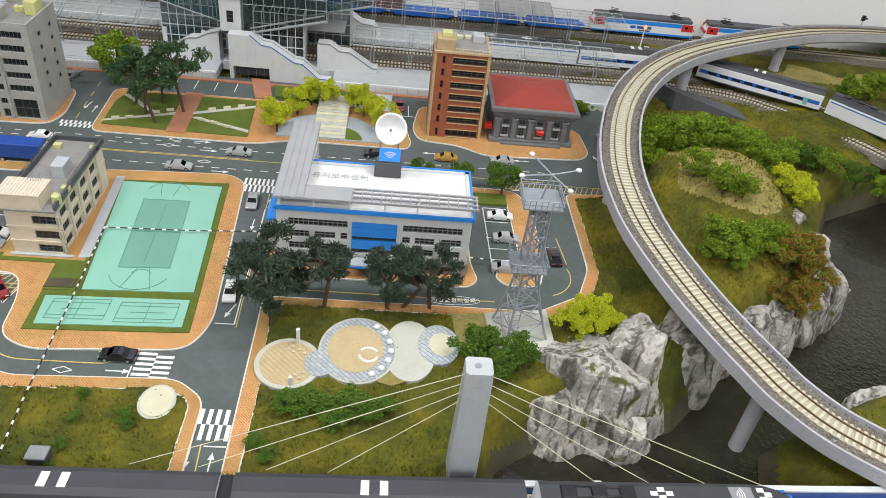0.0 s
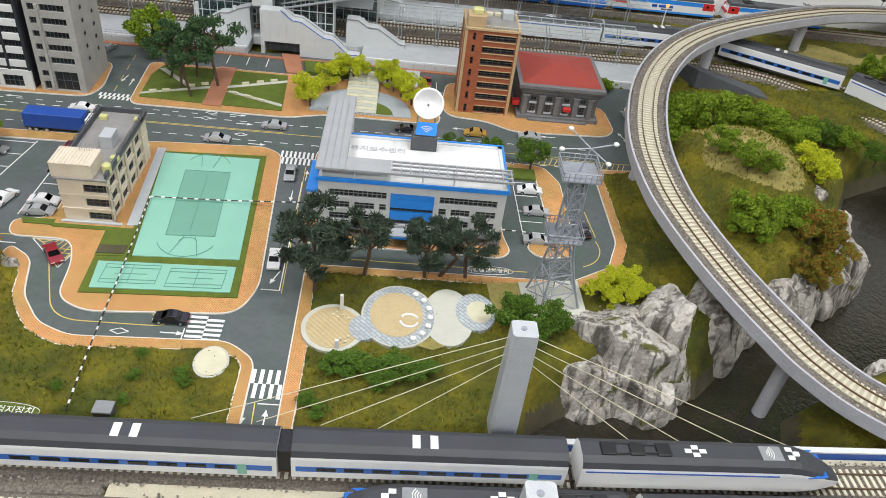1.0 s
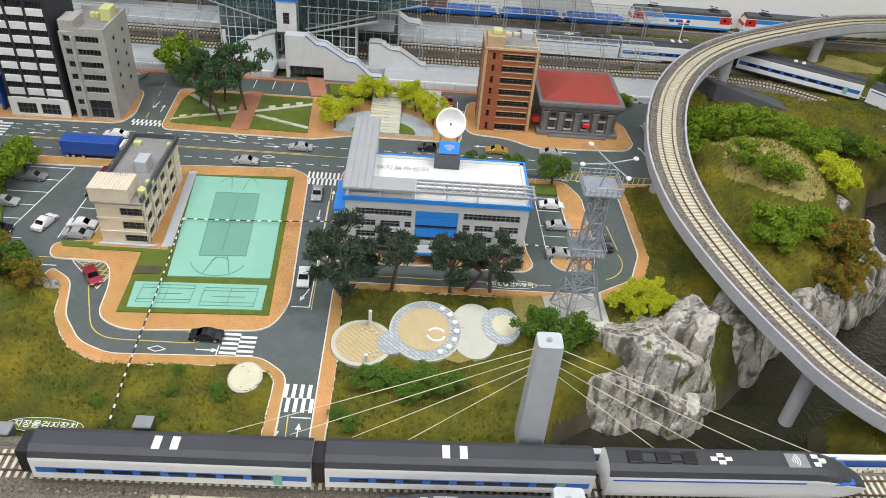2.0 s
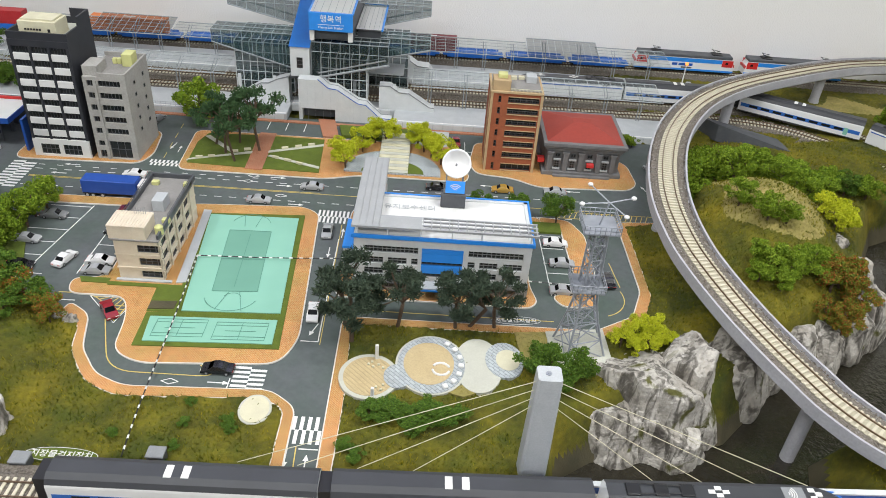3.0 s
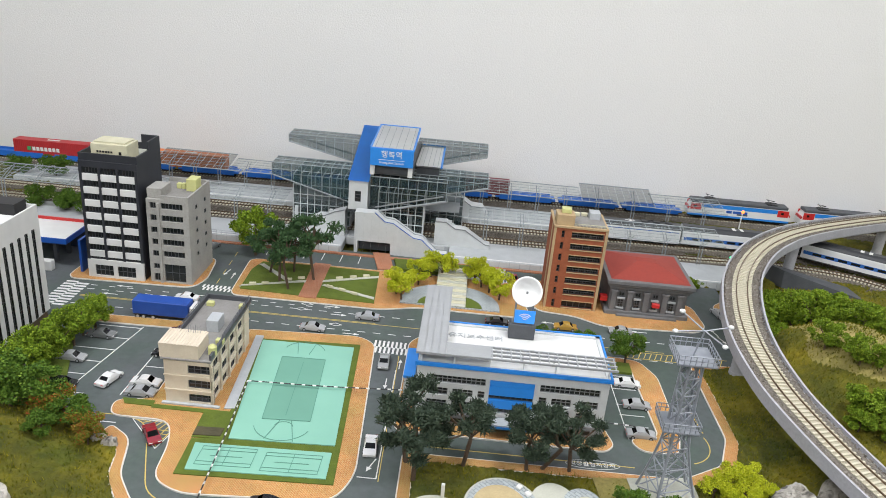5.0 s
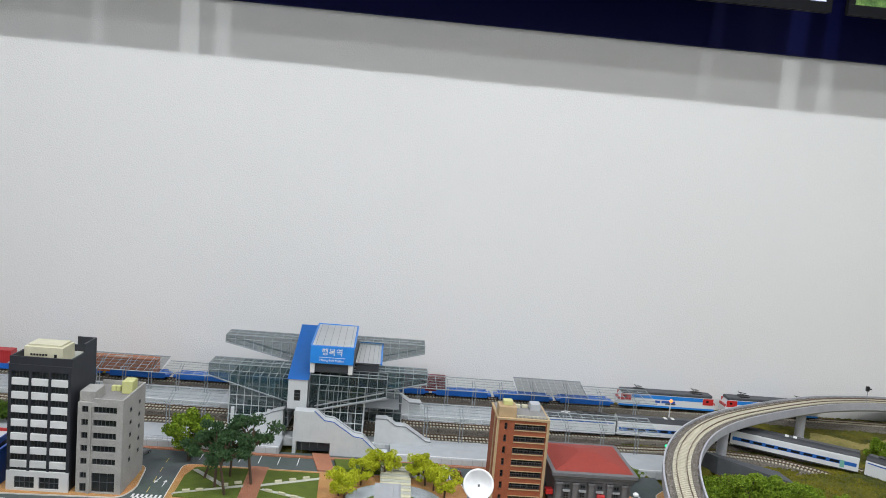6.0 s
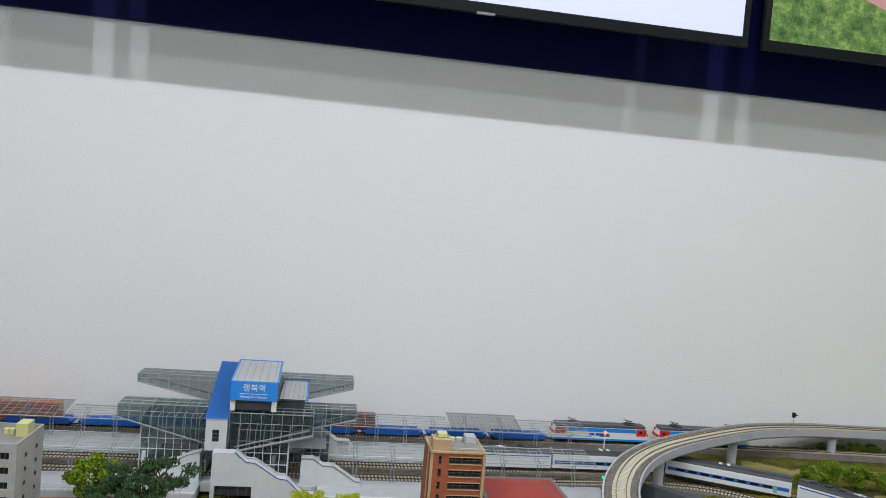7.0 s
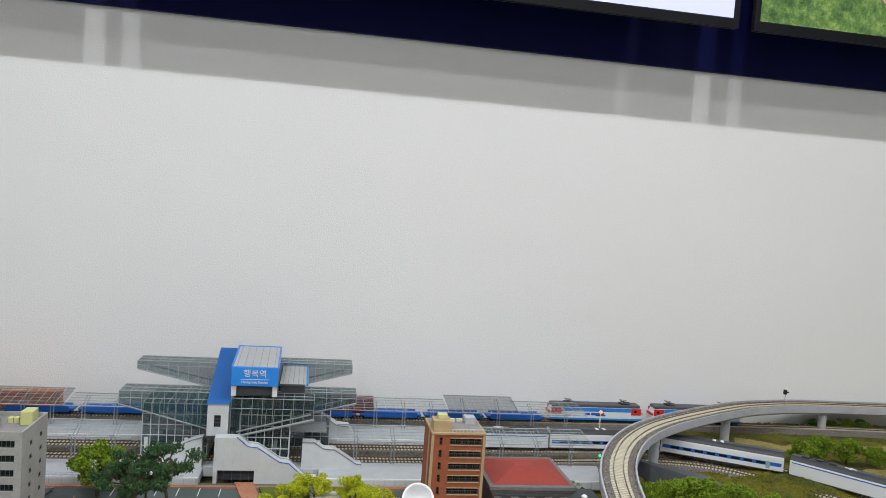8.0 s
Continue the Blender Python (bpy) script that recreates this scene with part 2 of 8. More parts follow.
CONT_ORANGE = material("orange_container", (0.70, 0.19, 0.04), 0.5, colour2=(0.6, 0.16, 0.035), scale=60)
CONT_DARKRED = material("dark_red_container", (0.17, 0.02, 0.03), 0.5)
WAGONBLUE = material("blue_wagon", (0.015, 0.15, 0.58), 0.5, colour2=(0.012, 0.12, 0.48), scale=60)
LOCORED = material("loco_red", (0.62, 0.03, 0.03), 0.35)
SAND = material("sand_court", (0.52, 0.41, 0.23), 0.9, colour2=(0.45, 0.35, 0.195), scale=60, bump=0.3, fine=0.3)
PALESTONE = material("pale_stone_circle", (0.52, 0.52, 0.45), 0.85, colour2=(0.45, 0.45, 0.39), scale=60, fine=0.2)
COBBLE = brick_material("blue_grey_cobble", (0.42, 0.46, 0.48), (0.34, 0.37, 0.39), (0.22, 0.24, 0.25), 0.0045)
CREAMSTONE = material("cream_stone", (0.62, 0.59, 0.43), 0.85, colour2=(0.54, 0.51, 0.37), scale=60, fine=0.15)
LAMPRED = material("signal_glow", (1.0, 0.22, 0.05), 0.5, emit=2.2)
LAMPGREEN = material("signal_green_glow", (0.02, 1.0, 0.35), 0.5, emit=1.2)
PANELBLUE = material("blue_display", (0.03, 0.25, 0.75), 0.4, emit=0.5)

# dark upright streaks from stretched noise, multiplied into the crags' colour
nt = ROCK.node_tree
rb = nt.nodes["Principled BSDF"]
tco, mp, vo, rmp, mxr = (nt.nodes.new(k) for k in ("ShaderNodeTexCoord", "ShaderNodeMapping", "ShaderNodeTexNoise", "ShaderNodeValToRGB", "ShaderNodeMix"))
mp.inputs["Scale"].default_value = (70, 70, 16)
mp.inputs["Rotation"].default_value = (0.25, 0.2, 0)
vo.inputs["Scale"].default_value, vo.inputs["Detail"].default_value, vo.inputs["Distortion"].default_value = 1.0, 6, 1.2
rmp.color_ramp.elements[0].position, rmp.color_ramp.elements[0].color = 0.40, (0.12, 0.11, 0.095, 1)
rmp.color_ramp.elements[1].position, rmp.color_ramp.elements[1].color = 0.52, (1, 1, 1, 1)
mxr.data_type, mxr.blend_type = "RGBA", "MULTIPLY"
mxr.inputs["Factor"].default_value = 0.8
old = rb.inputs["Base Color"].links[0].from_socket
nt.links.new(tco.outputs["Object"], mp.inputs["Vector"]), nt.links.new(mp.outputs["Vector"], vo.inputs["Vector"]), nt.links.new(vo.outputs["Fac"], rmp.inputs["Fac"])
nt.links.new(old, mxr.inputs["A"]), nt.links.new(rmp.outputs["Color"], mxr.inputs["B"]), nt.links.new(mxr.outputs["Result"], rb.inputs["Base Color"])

# moss in patches over the crags
mo, mrmp, mmix = (nt.nodes.new(k) for k in ("ShaderNodeTexNoise", "ShaderNodeValToRGB", "ShaderNodeMix"))
mo.inputs["Scale"].default_value, mo.inputs["Detail"].default_value, mo.inputs["Distortion"].default_value = 24.0, 5, 0.8
mrmp.color_ramp.elements[0].position, mrmp.color_ramp.elements[1].position = 0.60, 0.66
mmix.data_type = "RGBA"
mmix.inputs["B"].default_value = (0.085, 0.085, 0.018, 1)
nt.links.new(tco.outputs["Object"], mo.inputs["Vector"]), nt.links.new(mo.outputs["Fac"], mrmp.inputs["Fac"]), nt.links.new(mrmp.outputs["Color"], mmix.inputs["Factor"])
nt.links.new(mxr.outputs["Result"], mmix.inputs["A"]), nt.links.new(mmix.outputs["Result"], rb.inputs["Base Color"])


def patchy(mat, scale, low, tint=(1.0, 0.92, 0.75)):
    """Broad uneven patches, as of grass sown more or less thickly."""
    tree_ = mat.node_tree
    shader = tree_.nodes["Principled BSDF"]
    base = shader.inputs["Base Color"].links[0].from_socket
    tcp, nsp, rpp, mxp = (tree_.nodes.new(k) for k in ("ShaderNodeTexCoord", "ShaderNodeTexNoise", "ShaderNodeValToRGB", "ShaderNodeMix"))
    nsp.inputs["Scale"].default_value, nsp.inputs["Detail"].default_value, nsp.inputs["Roughness"].default_value = scale, 6, 0.7
    rpp.color_ramp.elements[0].position, rpp.color_ramp.elements[0].color = 0.36, (low * 0.8, low, low * 0.8, 1)
    rpp.color_ramp.elements[1].position, rpp.color_ramp.elements[1].color = 0.64, (*tint, 1)
    mxp.data_type, mxp.blend_type = "RGBA", "MULTIPLY"
    mxp.inputs["Factor"].default_value = 1.0
    tree_.links.new(tcp.outputs["Object"], nsp.inputs["Vector"]), tree_.links.new(nsp.outputs["Fac"], rpp.inputs["Fac"])
    tree_.links.new(base, mxp.inputs["A"]), tree_.links.new(rpp.outputs["Color"], mxp.inputs["B"]), tree_.links.new(mxp.outputs["Result"], shader.inputs["Base Color"])


patchy(GRASS, 13.0, 0.52, (1.08, 0.95, 0.7))
patchy(BLADES, 13.0, 0.52, (1.08, 0.95, 0.7))
patchy(PAVING, 9.0, 0.85, (1.0, 1.0, 1.0))
patchy(ASPHALT, 6.0, 0.88, (1.0, 1.0, 1.0))

# ---- building blocks ----
def part(name, bm, mat, parent=None, label="", smooth=False):
    """Links a bmesh as one mesh object, under its parent if there is one."""
    me = bpy.data.meshes.new(name)
    bm.to_mesh(me)
    bm.free()
    for m in (mat if isinstance(mat, (list, tuple)) else (mat,)):
        me.materials.append(m)
    if smooth:
        me.polygons.foreach_set("use_smooth", [True] * len(me.polygons))
    ob = new(name, me)
    if parent is not None:
        ob.parent = parent
    if label:
        ob["label"] = label
    return ob


def shared(name, me, m, parent=None, label=""):
    """One more object on a mesh that is there already."""
    ob = new(name, me)
    if parent is not None:
        ob.parent = parent
    ob.matrix_basis = m
    if label:
        ob["label"] = label
    return ob


def thing(name, label, category, m=None, group="", kind=""):
    ob = new(name)
    ob.empty_display_size = 0.01
    if m is not None:
        ob.matrix_basis = m
    return tagged(ob, label, category, group, kind)


def box(bm, x0, y0, z0, x1, y1, z1, bevel=0.0, mi=0, m=None):
    r = bmesh.ops.create_cube(bm, size=1.0)
    v = r["verts"]
    bmesh.ops.scale(bm, vec=(x1 - x0, y1 - y0, z1 - z0), verts=v)
    bmesh.ops.translate(bm, vec=((x0 + x1) / 2, (y0 + y1) / 2, (z0 + z1) / 2), verts=v)
    faces = {f for a in v for f in a.link_faces}
    if bevel:
        e = list({e for a in v for e in a.link_edges})
        r = bmesh.ops.bevel(bm, geom=e, offset=bevel, segments=1, affect="EDGES")
        faces |= set(r["faces"])
        v = list({a for f in faces if f.is_valid for a in f.verts})
    for f in faces:
        if f.is_valid:
            f.material_index = mi
    if m is not None:
        bmesh.ops.transform(bm, matrix=m, verts=v)
    return v


def boxbm(*args, **kw):
    bm = bmesh.new()
    box(bm, *args, **kw)
    return bm


def cyl(bm, x, y, z0, z1, r0, r1=None, seg=14, m=None, mi=0):
    r = bmesh.ops.create_cone(bm, cap_ends=True, segments=seg, radius1=r0, radius2=r0 if r1 is None else r1, depth=z1 - z0)
    bmesh.ops.translate(bm, vec=(x, y, (z0 + z1) / 2), verts=r["verts"])
    for f in {f for a in r["verts"] for f in a.link_faces}:
        f.material_index = mi
    if m is not None:
        bmesh.ops.transform(bm, matrix=m, verts=r["verts"])
    return r["verts"]


def rod(bm, a, b, r, seg=6, mi=0):
    a, b = Vector(a), Vector(b)
    d = b - a
    m = Matrix.Translation((a + b) / 2) @ d.to_track_quat("Z", "Y").to_matrix().to_4x4()
    return cyl(bm, 0, 0, -d.length / 2, d.length / 2, r, seg=seg, m=m, mi=mi)


def slab(bm, pts, z0, z1, mi=0):
    """A flat plate with a given outline."""
    low = [bm.verts.new((x, y, z0)) for x, y in pts]
    top = [bm.verts.new((x, y, z1)) for x, y in pts]
    n = len(pts)
    area = sum(pts[i][0] * pts[(i + 1) % n][1] - pts[(i + 1) % n][0] * pts[i][1] for i in range(n))
    if area < 0:
        low.reverse(), top.reverse()
    f = [bm.faces.new(top)]
    for i in range(n):
        f.append(bm.faces.new((low[i], low[(i + 1) % n], top[(i + 1) % n], top[i])))
    for k in f:
        k.material_index = mi
    return f


def slabbm(pts, z0, z1):
    bm = bmesh.new()
    slab(bm, pts, z0, z1)
    return bm


def rounded(pts, r=0.012, n=5):
    """An outline with its corners rounded."""
    out = []
    k = len(pts)
    for i in range(k):
        p, a, b = Vector(pts[i]), Vector(pts[i - 1]), Vector(pts[(i + 1) % k])
        da, db = a - p, b - p
        d = min(r, da.length * 0.45, db.length * 0.45)
        s, e = p + da.normalized() * d, p + db.normalized() * d
        for j in range(n + 1):
            t = j / n
            out.append(tuple((1 - t) ** 2 * s + 2 * t * (1 - t) * p + t * t * e))
    return out


def grown(pts, d):
    """An outline pushed outwards by d."""
    n = len(pts)
    area = sum(pts[i][0] * pts[(i + 1) % n][1] - pts[(i + 1) % n][0] * pts[i][1] for i in range(n))
    s = 1 if area > 0 else -1
    out = []
    for i in range(n):
        t = (Vector(pts[(i + 1) % n]) - Vector(pts[i - 1]))
        t.normalize()
        out.append((pts[i][0] + t.y * d * s, pts[i][1] - t.x * d * s))
    return out


def smooth_path(pts, step=0.008):
    """A Catmull-Rom line through the points, sampled evenly."""
    p = [Vector(q) for q in pts]
    p = [2 * p[0] - p[1]] + p + [2 * p[-1] - p[-2]]
    fine = []
    for i in range(1, len(p) - 2):
        for j in range(40):
            t = j / 40
            fine.append(0.5 * (2 * p[i] + (p[i + 1] - p[i - 1]) * t + (2 * p[i - 1] - 5 * p[i] + 4 * p[i + 1] - p[i + 2]) * t * t
                               + (3 * p[i] - p[i - 1] - 3 * p[i + 1] + p[i + 2]) * t ** 3))
    fine.append(p[-2])
    out, left = [fine[0]], step
    for a, b in zip(fine, fine[1:]):
        d, at = (b - a).length, 0.0
        while d - at >= left:
            at += left
            out.append(a + (b - a) * (at / d))
            left = step
        left -= d - at
    return out


def sweep(bm, line, profile, mi=0, closed=True):
    """A cross-section (sideways, up) carried along a line of 3D points."""
    rings = []
    for i, p in enumerate(line):
        t = line[min(i + 1, len(line) - 1)] - line[max(i - 1, 0)]
        side = Vector((t.y, -t.x, 0)).normalized()
        rings.append([bm.verts.new(p + side * u + Vector((0, 0, w))) for u, w in profile])
    k = len(profile)
    for a, b in zip(rings, rings[1:]):
        for j in range(k if closed else k - 1):
            bm.faces.new((a[j], b[j], b[(j + 1) % k], a[(j + 1) % k])).material_index = mi
    if closed:
        bm.faces.new(rings[0][::-1]), bm.faces.new(rings[-1])
    bmesh.ops.recalc_face_normals(bm, faces=bm.faces)


def wall_grid(bm, width, height, thick, xs, zs, holes, m, mi=0):
    """A wall in its own xz plane, front at y = 0, with true openings in the named cells."""
    xs, zs = [0] + xs + [width], [0] + zs + [height]
    for j in range(len(zs) - 1):
        i = 0
        while i < len(xs) - 1:
            if (i, j) in holes:
                i += 1
                continue
            k = i
            while k < len(xs) - 1 and (k, j) not in holes:
                k += 1
            box(bm, xs[i], 0, zs[j], xs[k], thick, zs[j + 1], m=m, mi=mi)
            i = k


def text_mesh(body, size, depth=0.0004):
    cu = bpy.data.curves.new("text", "FONT")
    cu.body, cu.size, cu.extrude, cu.align_x, cu.align_y = body, size, depth, "CENTER", "CENTER"
    cu.resolution_u = 2
    ob = bpy.data.objects.new("text", cu)
    scene.collection.objects.link(ob)
    me = bpy.data.meshes.new_from_object(ob.evaluated_get(bpy.context.evaluated_depsgraph_get()))
    bpy.data.objects.remove(ob)
    return me


def lettering(name, body, size, mat, m, parent=None, depth=0.0004):
    me = text_mesh(body, size, depth)
    me.materials.clear()
    me.materials.append(mat)
    ob = new(name, me)
    if parent is not None:
        ob.parent = parent
    ob.matrix_basis = m
    return ob

# ---- hall ----
WALL_Y = 2.0
wall_back = tagged(part("wall_north", boxbm(-3.2, WALL_Y, -0.9, 3.4, WALL_Y + 0.12, CEIL), WALLPAINT), "white textured painted wall behind the layout", "wall", kind="structure")
for nm, bx in (("wall_south", (-3.2, -2.62, -0.9, 3.4, -2.5, CEIL)), ("wall_west", (-3.32, -2.62, -0.9, -3.2, WALL_Y + 0.12, CEIL)), ("wall_east", (3.4, -2.62, -0.9, 3.52, WALL_Y + 0.12, CEIL))):
    tagged(part(nm, boxbm(*bx), ROOM), "plain white hall wall", "wall", kind="structure")
tagged(part("ceiling", boxbm(-3.32, -2.62, CEIL, 3.52, WALL_Y + 0.12, CEIL + 0.1), ROOM), "plain white hall ceiling", "ceiling", kind="structure")
tagged(part("floor", boxbm(-3.32, -2.62, -1.0, 3.52, WALL_Y + 0.12, -0.9), HALLFLOOR), "grey hall floor", "floor", kind="structure")
navy = tagged(part("wall_panel", boxbm(-3.2, WALL_Y - 0.012, 0.905, 3.4, WALL_Y - 0.0005, CEIL - 0.002, bevel=0.001), NAVY), "glossy navy panel band on the upper wall", "panel", kind="structure")

# ---- terrain ----
def inside(pts, X, Y):
    """Signed distance to an outline, positive within."""
    d = np.full(X.shape, 1e9)
    odd = np.zeros(X.shape, bool)
    n = len(pts)
    for i in range(n):
        (ax, ay), (bx, by) = pts[i], pts[(i + 1) % n]
        ex, ey = bx - ax, by - ay
        t = np.clip(((X - ax) * ex + (Y - ay) * ey) / (ex * ex + ey * ey + 1e-12), 0, 1)
        d = np.minimum(d, np.hypot(X - ax - t * ex, Y - ay - t * ey))
        cross = ((ay > Y) != (by > Y)) & (X < ex * (Y - ay) / (ey + 1e-12) + ax)
        odd ^= cross
    return np.where(odd, d, -d)


def ramp(v, a, b):
    t = np.clip((v - a) / (b - a), 0, 1)
    return t * t * (3 - 2 * t)


MEADOW_WEST = rounded([(-0.128, 0.40), (-0.128, 0.788), (-0.155, 0.802), (-0.32, 0.794), (-0.362, 0.813), (-0.398, 0.862), (-0.408, 0.91), (-0.44, 0.935), (-0.48, 0.945), (-0.52, 0.975), (-0.62, 0.99), (-1.6, 0.99), (-1.6, 0.40)], 0.014)
MEADOW_MID = [(-0.0655, 0.40), (-0.0635, 0.80), (-0.0695, 0.942), (0.258, 0.944), (0.323, 0.978), (0.347, 1.04), (0.345, 1.225), (0.47, 1.24), (0.475, 1.50), (0.52, 1.56), (1.8, 1.66), (1.8, 0.40)]
NORTHEAST = [(0.44, 1.545), (0.60, 1.60), (1.8, 1.60), (1.8, 2.05), (0.44, 2.05)]
NORTHWEST = [(-1.7, 1.56), (-0.71, 1.56), (-0.71, 2.05), (-1.7, 2.05)]
RIVER = [(0.14, 0.35), (0.165, 0.66), (0.19, 0.775), (0.235, 0.805), (0.33, 0.82), (0.41, 0.845), (0.455, 0.89), (0.475, 0.945), (0.54, 0.965), (0.62, 1.01), (0.70, 1.09), (0.75, 1.21),
         (0.83, 1.34), (0.98, 1.42), (1.3, 1.45), (1.3, 1.20), (0.98, 1.20), (0.86, 1.06), (0.77, 0.96), (0.66, 0.885), (0.57, 0.84), (0.515, 0.81), (0.49, 0.74), (0.48, 0.35)]


def ground_height(X, Y):
    near = np.maximum.reduce([inside(p, X, Y) for p in (MEADOW_WEST, MEADOW_MID, NORTHEAST, NORTHWEST)])
    h = -0.012 + 0.0155 * ramp(near, -0.005, 0.001)
    wave = 0.5 * np.sin(X * 23 + 1.3 * np.sin(Y * 17)) + 0.5 * np.sin(Y * 29 + 1.1 * np.sin(X * 19))
    h = h + 0.0016 * wave * ramp(near, 0.01, 0.05)
    # the wooded hill inside the viaduct's curve, and the bank of bushes in the west
    h = h + 0.085 * np.exp(-(((X - 0.565) / 0.115) ** 2 + ((Y - 1.225) / 0.125) ** 2) ** 1.3)
    h = h + 0.030 * np.exp(-(((X - 0.53) / 0.10) ** 2 + ((Y - 1.04) / 0.12) ** 2))
    h = h + 0.030 * np.exp(-(((X + 0.56) / 0.10) ** 2 + ((Y - 0.86) / 0.10) ** 2)) * ramp(near, 0.0, 0.05)
    h = h + 0.020 * np.exp(-(((X - 0.95) / 0.25) ** 2 + ((Y - 1.55) / 0.08) ** 2))
    rv = inside(RIVER, X, Y)
    h = h * (1 - ramp(rv, -0.040, 0.012)) - 0.105 * ramp(rv, -0.035, 0.025)
    # the front tracks run on a low bank
    h = np.where((Y < 0.70) & (rv < -0.03), np.maximum(h, 0.0045 + 0.006 * ramp(-Y, -0.70, -0.67)), h)
    return h


NX, NY = 860, 420
gx, gy = np.linspace(-1.65, 1.75, NX), np.linspace(0.42, WALL_Y - 0.001, NY)
GX, GY = np.meshgrid(gx, gy)
GZ = ground_height(GX, GY)
GZ = GZ + 0.0011 * np.random.RandomState(4).randn(*GZ.shape) * (GZ > 0.001)


def ground_z(x, y):
    return float(ground_height(np.array([x]), np.array([y]))[0])


me = bpy.data.meshes.new("ground")
idx = np.arange(NX * NY).reshape(NY, NX)
quads = np.stack([idx[:-1, :-1], idx[:-1, 1:], idx[1:, 1:], idx[1:, :-1]], -1).reshape(-1, 4)
me.from_pydata(np.stack([GX, GY, GZ], -1).reshape(-1, 3).tolist(), [], quads.tolist())
me.polygons.foreach_set("use_smooth", [True] * len(me.polygons))
for mat in (GRASS, LITTER, MUD):
    me.materials.append(mat)
cx, cy = GX[:-1, :-1].ravel(), GY[:-1, :-1].ravel()
cz = GZ[:-1, :-1].ravel()
wob = 0.02 * np.sin(cx * 31) + 0.02 * np.sin(cy * 37 + cx * 11)
pick = np.zeros(len(cx), int)
pick[(np.hypot((cx - 0.575) / 1.1, (cy - 1.235) / 0.9) + wob < 0.098) | ((cx > 0.70) & (cy > 1.77) & (cy + wob < 1.83)) | ((cx > 0.95) & (cy + wob > 1.55) & (cy + wob < 1.62))] = 1
pick[(cz < -0.050) & (cx > 0.1)] = 2
me.polygons.foreach_set("material_index", pick.tolist())
ground = tagged(new("ground", me), "grassy modelled terrain with a hill and a river bed", "ground", kind="structure")
tagged(part("layout_edge", boxbm(-1.7, 0.36, -0.9, 1.8, WALL_Y - 0.002, -0.12), PALEGREY), "plain grey base under the model layout", "base", kind="structure")

bm = bmesh.new()
bmesh.ops.create_grid(bm, x_segments=60, y_segments=60, size=0.5)
for v in bm.verts:
    v.co = Vector((0.72 + v.co.x * 1.28, 0.93 + v.co.y * 1.15, -0.076 + 0.0010 * noise.noise(v.co * 60)))
tagged(part("river_water", bm, WATER, smooth=True), "dark still river water with small ripples", "water", kind="structure")

# ---- roads and paving ----
road = tagged(part("road", slabbm([(-1.65, 0.93), (-0.45, 0.80), (-0.14, 0.78), (-0.135, 0.60), (-0.06, 0.60), (-0.06, 0.945), (0.25, 0.94), (0.345, 1.0), (0.36, 1.20), (0.46, 1.22), (0.46, 1.56), (-1.65, 1.56)], -0.02, 0.0), ASPHALT), "grey asphalt model streets with painted lanes", "road", kind="structure")
KERB_H = 0.0022


def paving(name, pts, r=0.012, mat=None, label="orange herringbone brick pavement with a pale kerb", z=KERB_H):
    """A raised pavement plate with a pale kerb round it."""
    line = rounded(pts, r) if r else pts
    ob = tagged(part(name, slabbm(line, -0.003, z), mat or PAVING), label, "pavement", kind="structure")
    part("kerb", slabbm(grown(line, 0.0016), -0.003, z - 0.0004), KERB, ob)
    return ob


def lot(name, pts, z=0.0036, mat=None, label="flat green lawn plot edged by brick paving", r=0.0):
    return tagged(part(name, slabbm(rounded(pts, r) if r else pts, -0.002, z), mat or LAWN), label, "lawn", kind="structure")


BLOCK = [(-0.345, 1.212), (-0.178, 1.223), (-0.152, 1.205), (-0.133, 0.905), (-0.150, 0.860), (-0.315, 0.849), (-0.350, 0.868), (-0.356, 0.93), (-0.372, 0.972), (-0.448, 0.972), (-0.455, 1.003), (-0.41, 1.01), (-0.415, 1.195)]
paving("pavement_court", BLOCK, 0.022)
paving("pavement_southwest", [(-0.128, 0.62), (-0.128, 0.788), (-0.155, 0.802), (-0.32, 0.794), (-0.362, 0.813), (-0.398, 0.862), (-0.408, 0.91), (-0.44, 0.935), (-0.436, 0.951), (-0.405, 0.93), (-0.388, 0.868),
                              (-0.356, 0.826), (-0.318, 0.809), (-0.15, 0.815), (-0.117, 0.790), (-0.115, 0.62)], 0.014, label="winding orange brick pavement beside the meadow")
paving("pavement_south", [(-0.078, 0.62), (-0.066, 0.62), (-0.064, 0.80), (-0.070, 0.942), (0.258, 0.944), (0.323, 0.978), (0.347, 1.04), (0.345, 1.22), (0.40, 1.23), (0.40, 1.243), (0.333, 1.236),
                          (0.334, 1.05), (0.312, 0.992), (0.255, 0.957), (-0.082, 0.955)], 0.010, label="orange brick pavement along the lawn")
paving("pavement_office", [(-0.098, 1.0), (0.168, 0.998), (0.180, 1.012), (0.172, 1.045), (0.170, 1.19), (0.205, 1.20), (0.205, 1.236), (-0.085, 1.243), (-0.1, 1.22)], 0.012)
paving("pavement_parking_island", [(0.203, 1.028), (0.216, 1.006), (0.262, 1.008), (0.272, 1.05), (0.272, 1.19), (0.252, 1.232), (0.205, 1.238), (0.205, 1.222), (0.236, 1.222), (0.244, 1.04)], 0.012)
paving("pavement_north_west", [(-0.69, 1.326), (-0.48, 1.334), (-0.468, 1.37), (-0.48, 1.46), (-0.69, 1.46)], 0.02)
paving("pavement_plaza", [(-0.412, 1.323), (-0.16, 1.322), (-0.10, 1.342), (0.083, 1.342), (0.09, 1.36), (0.07, 1.475), (-0.42, 1.475)], 0.018)
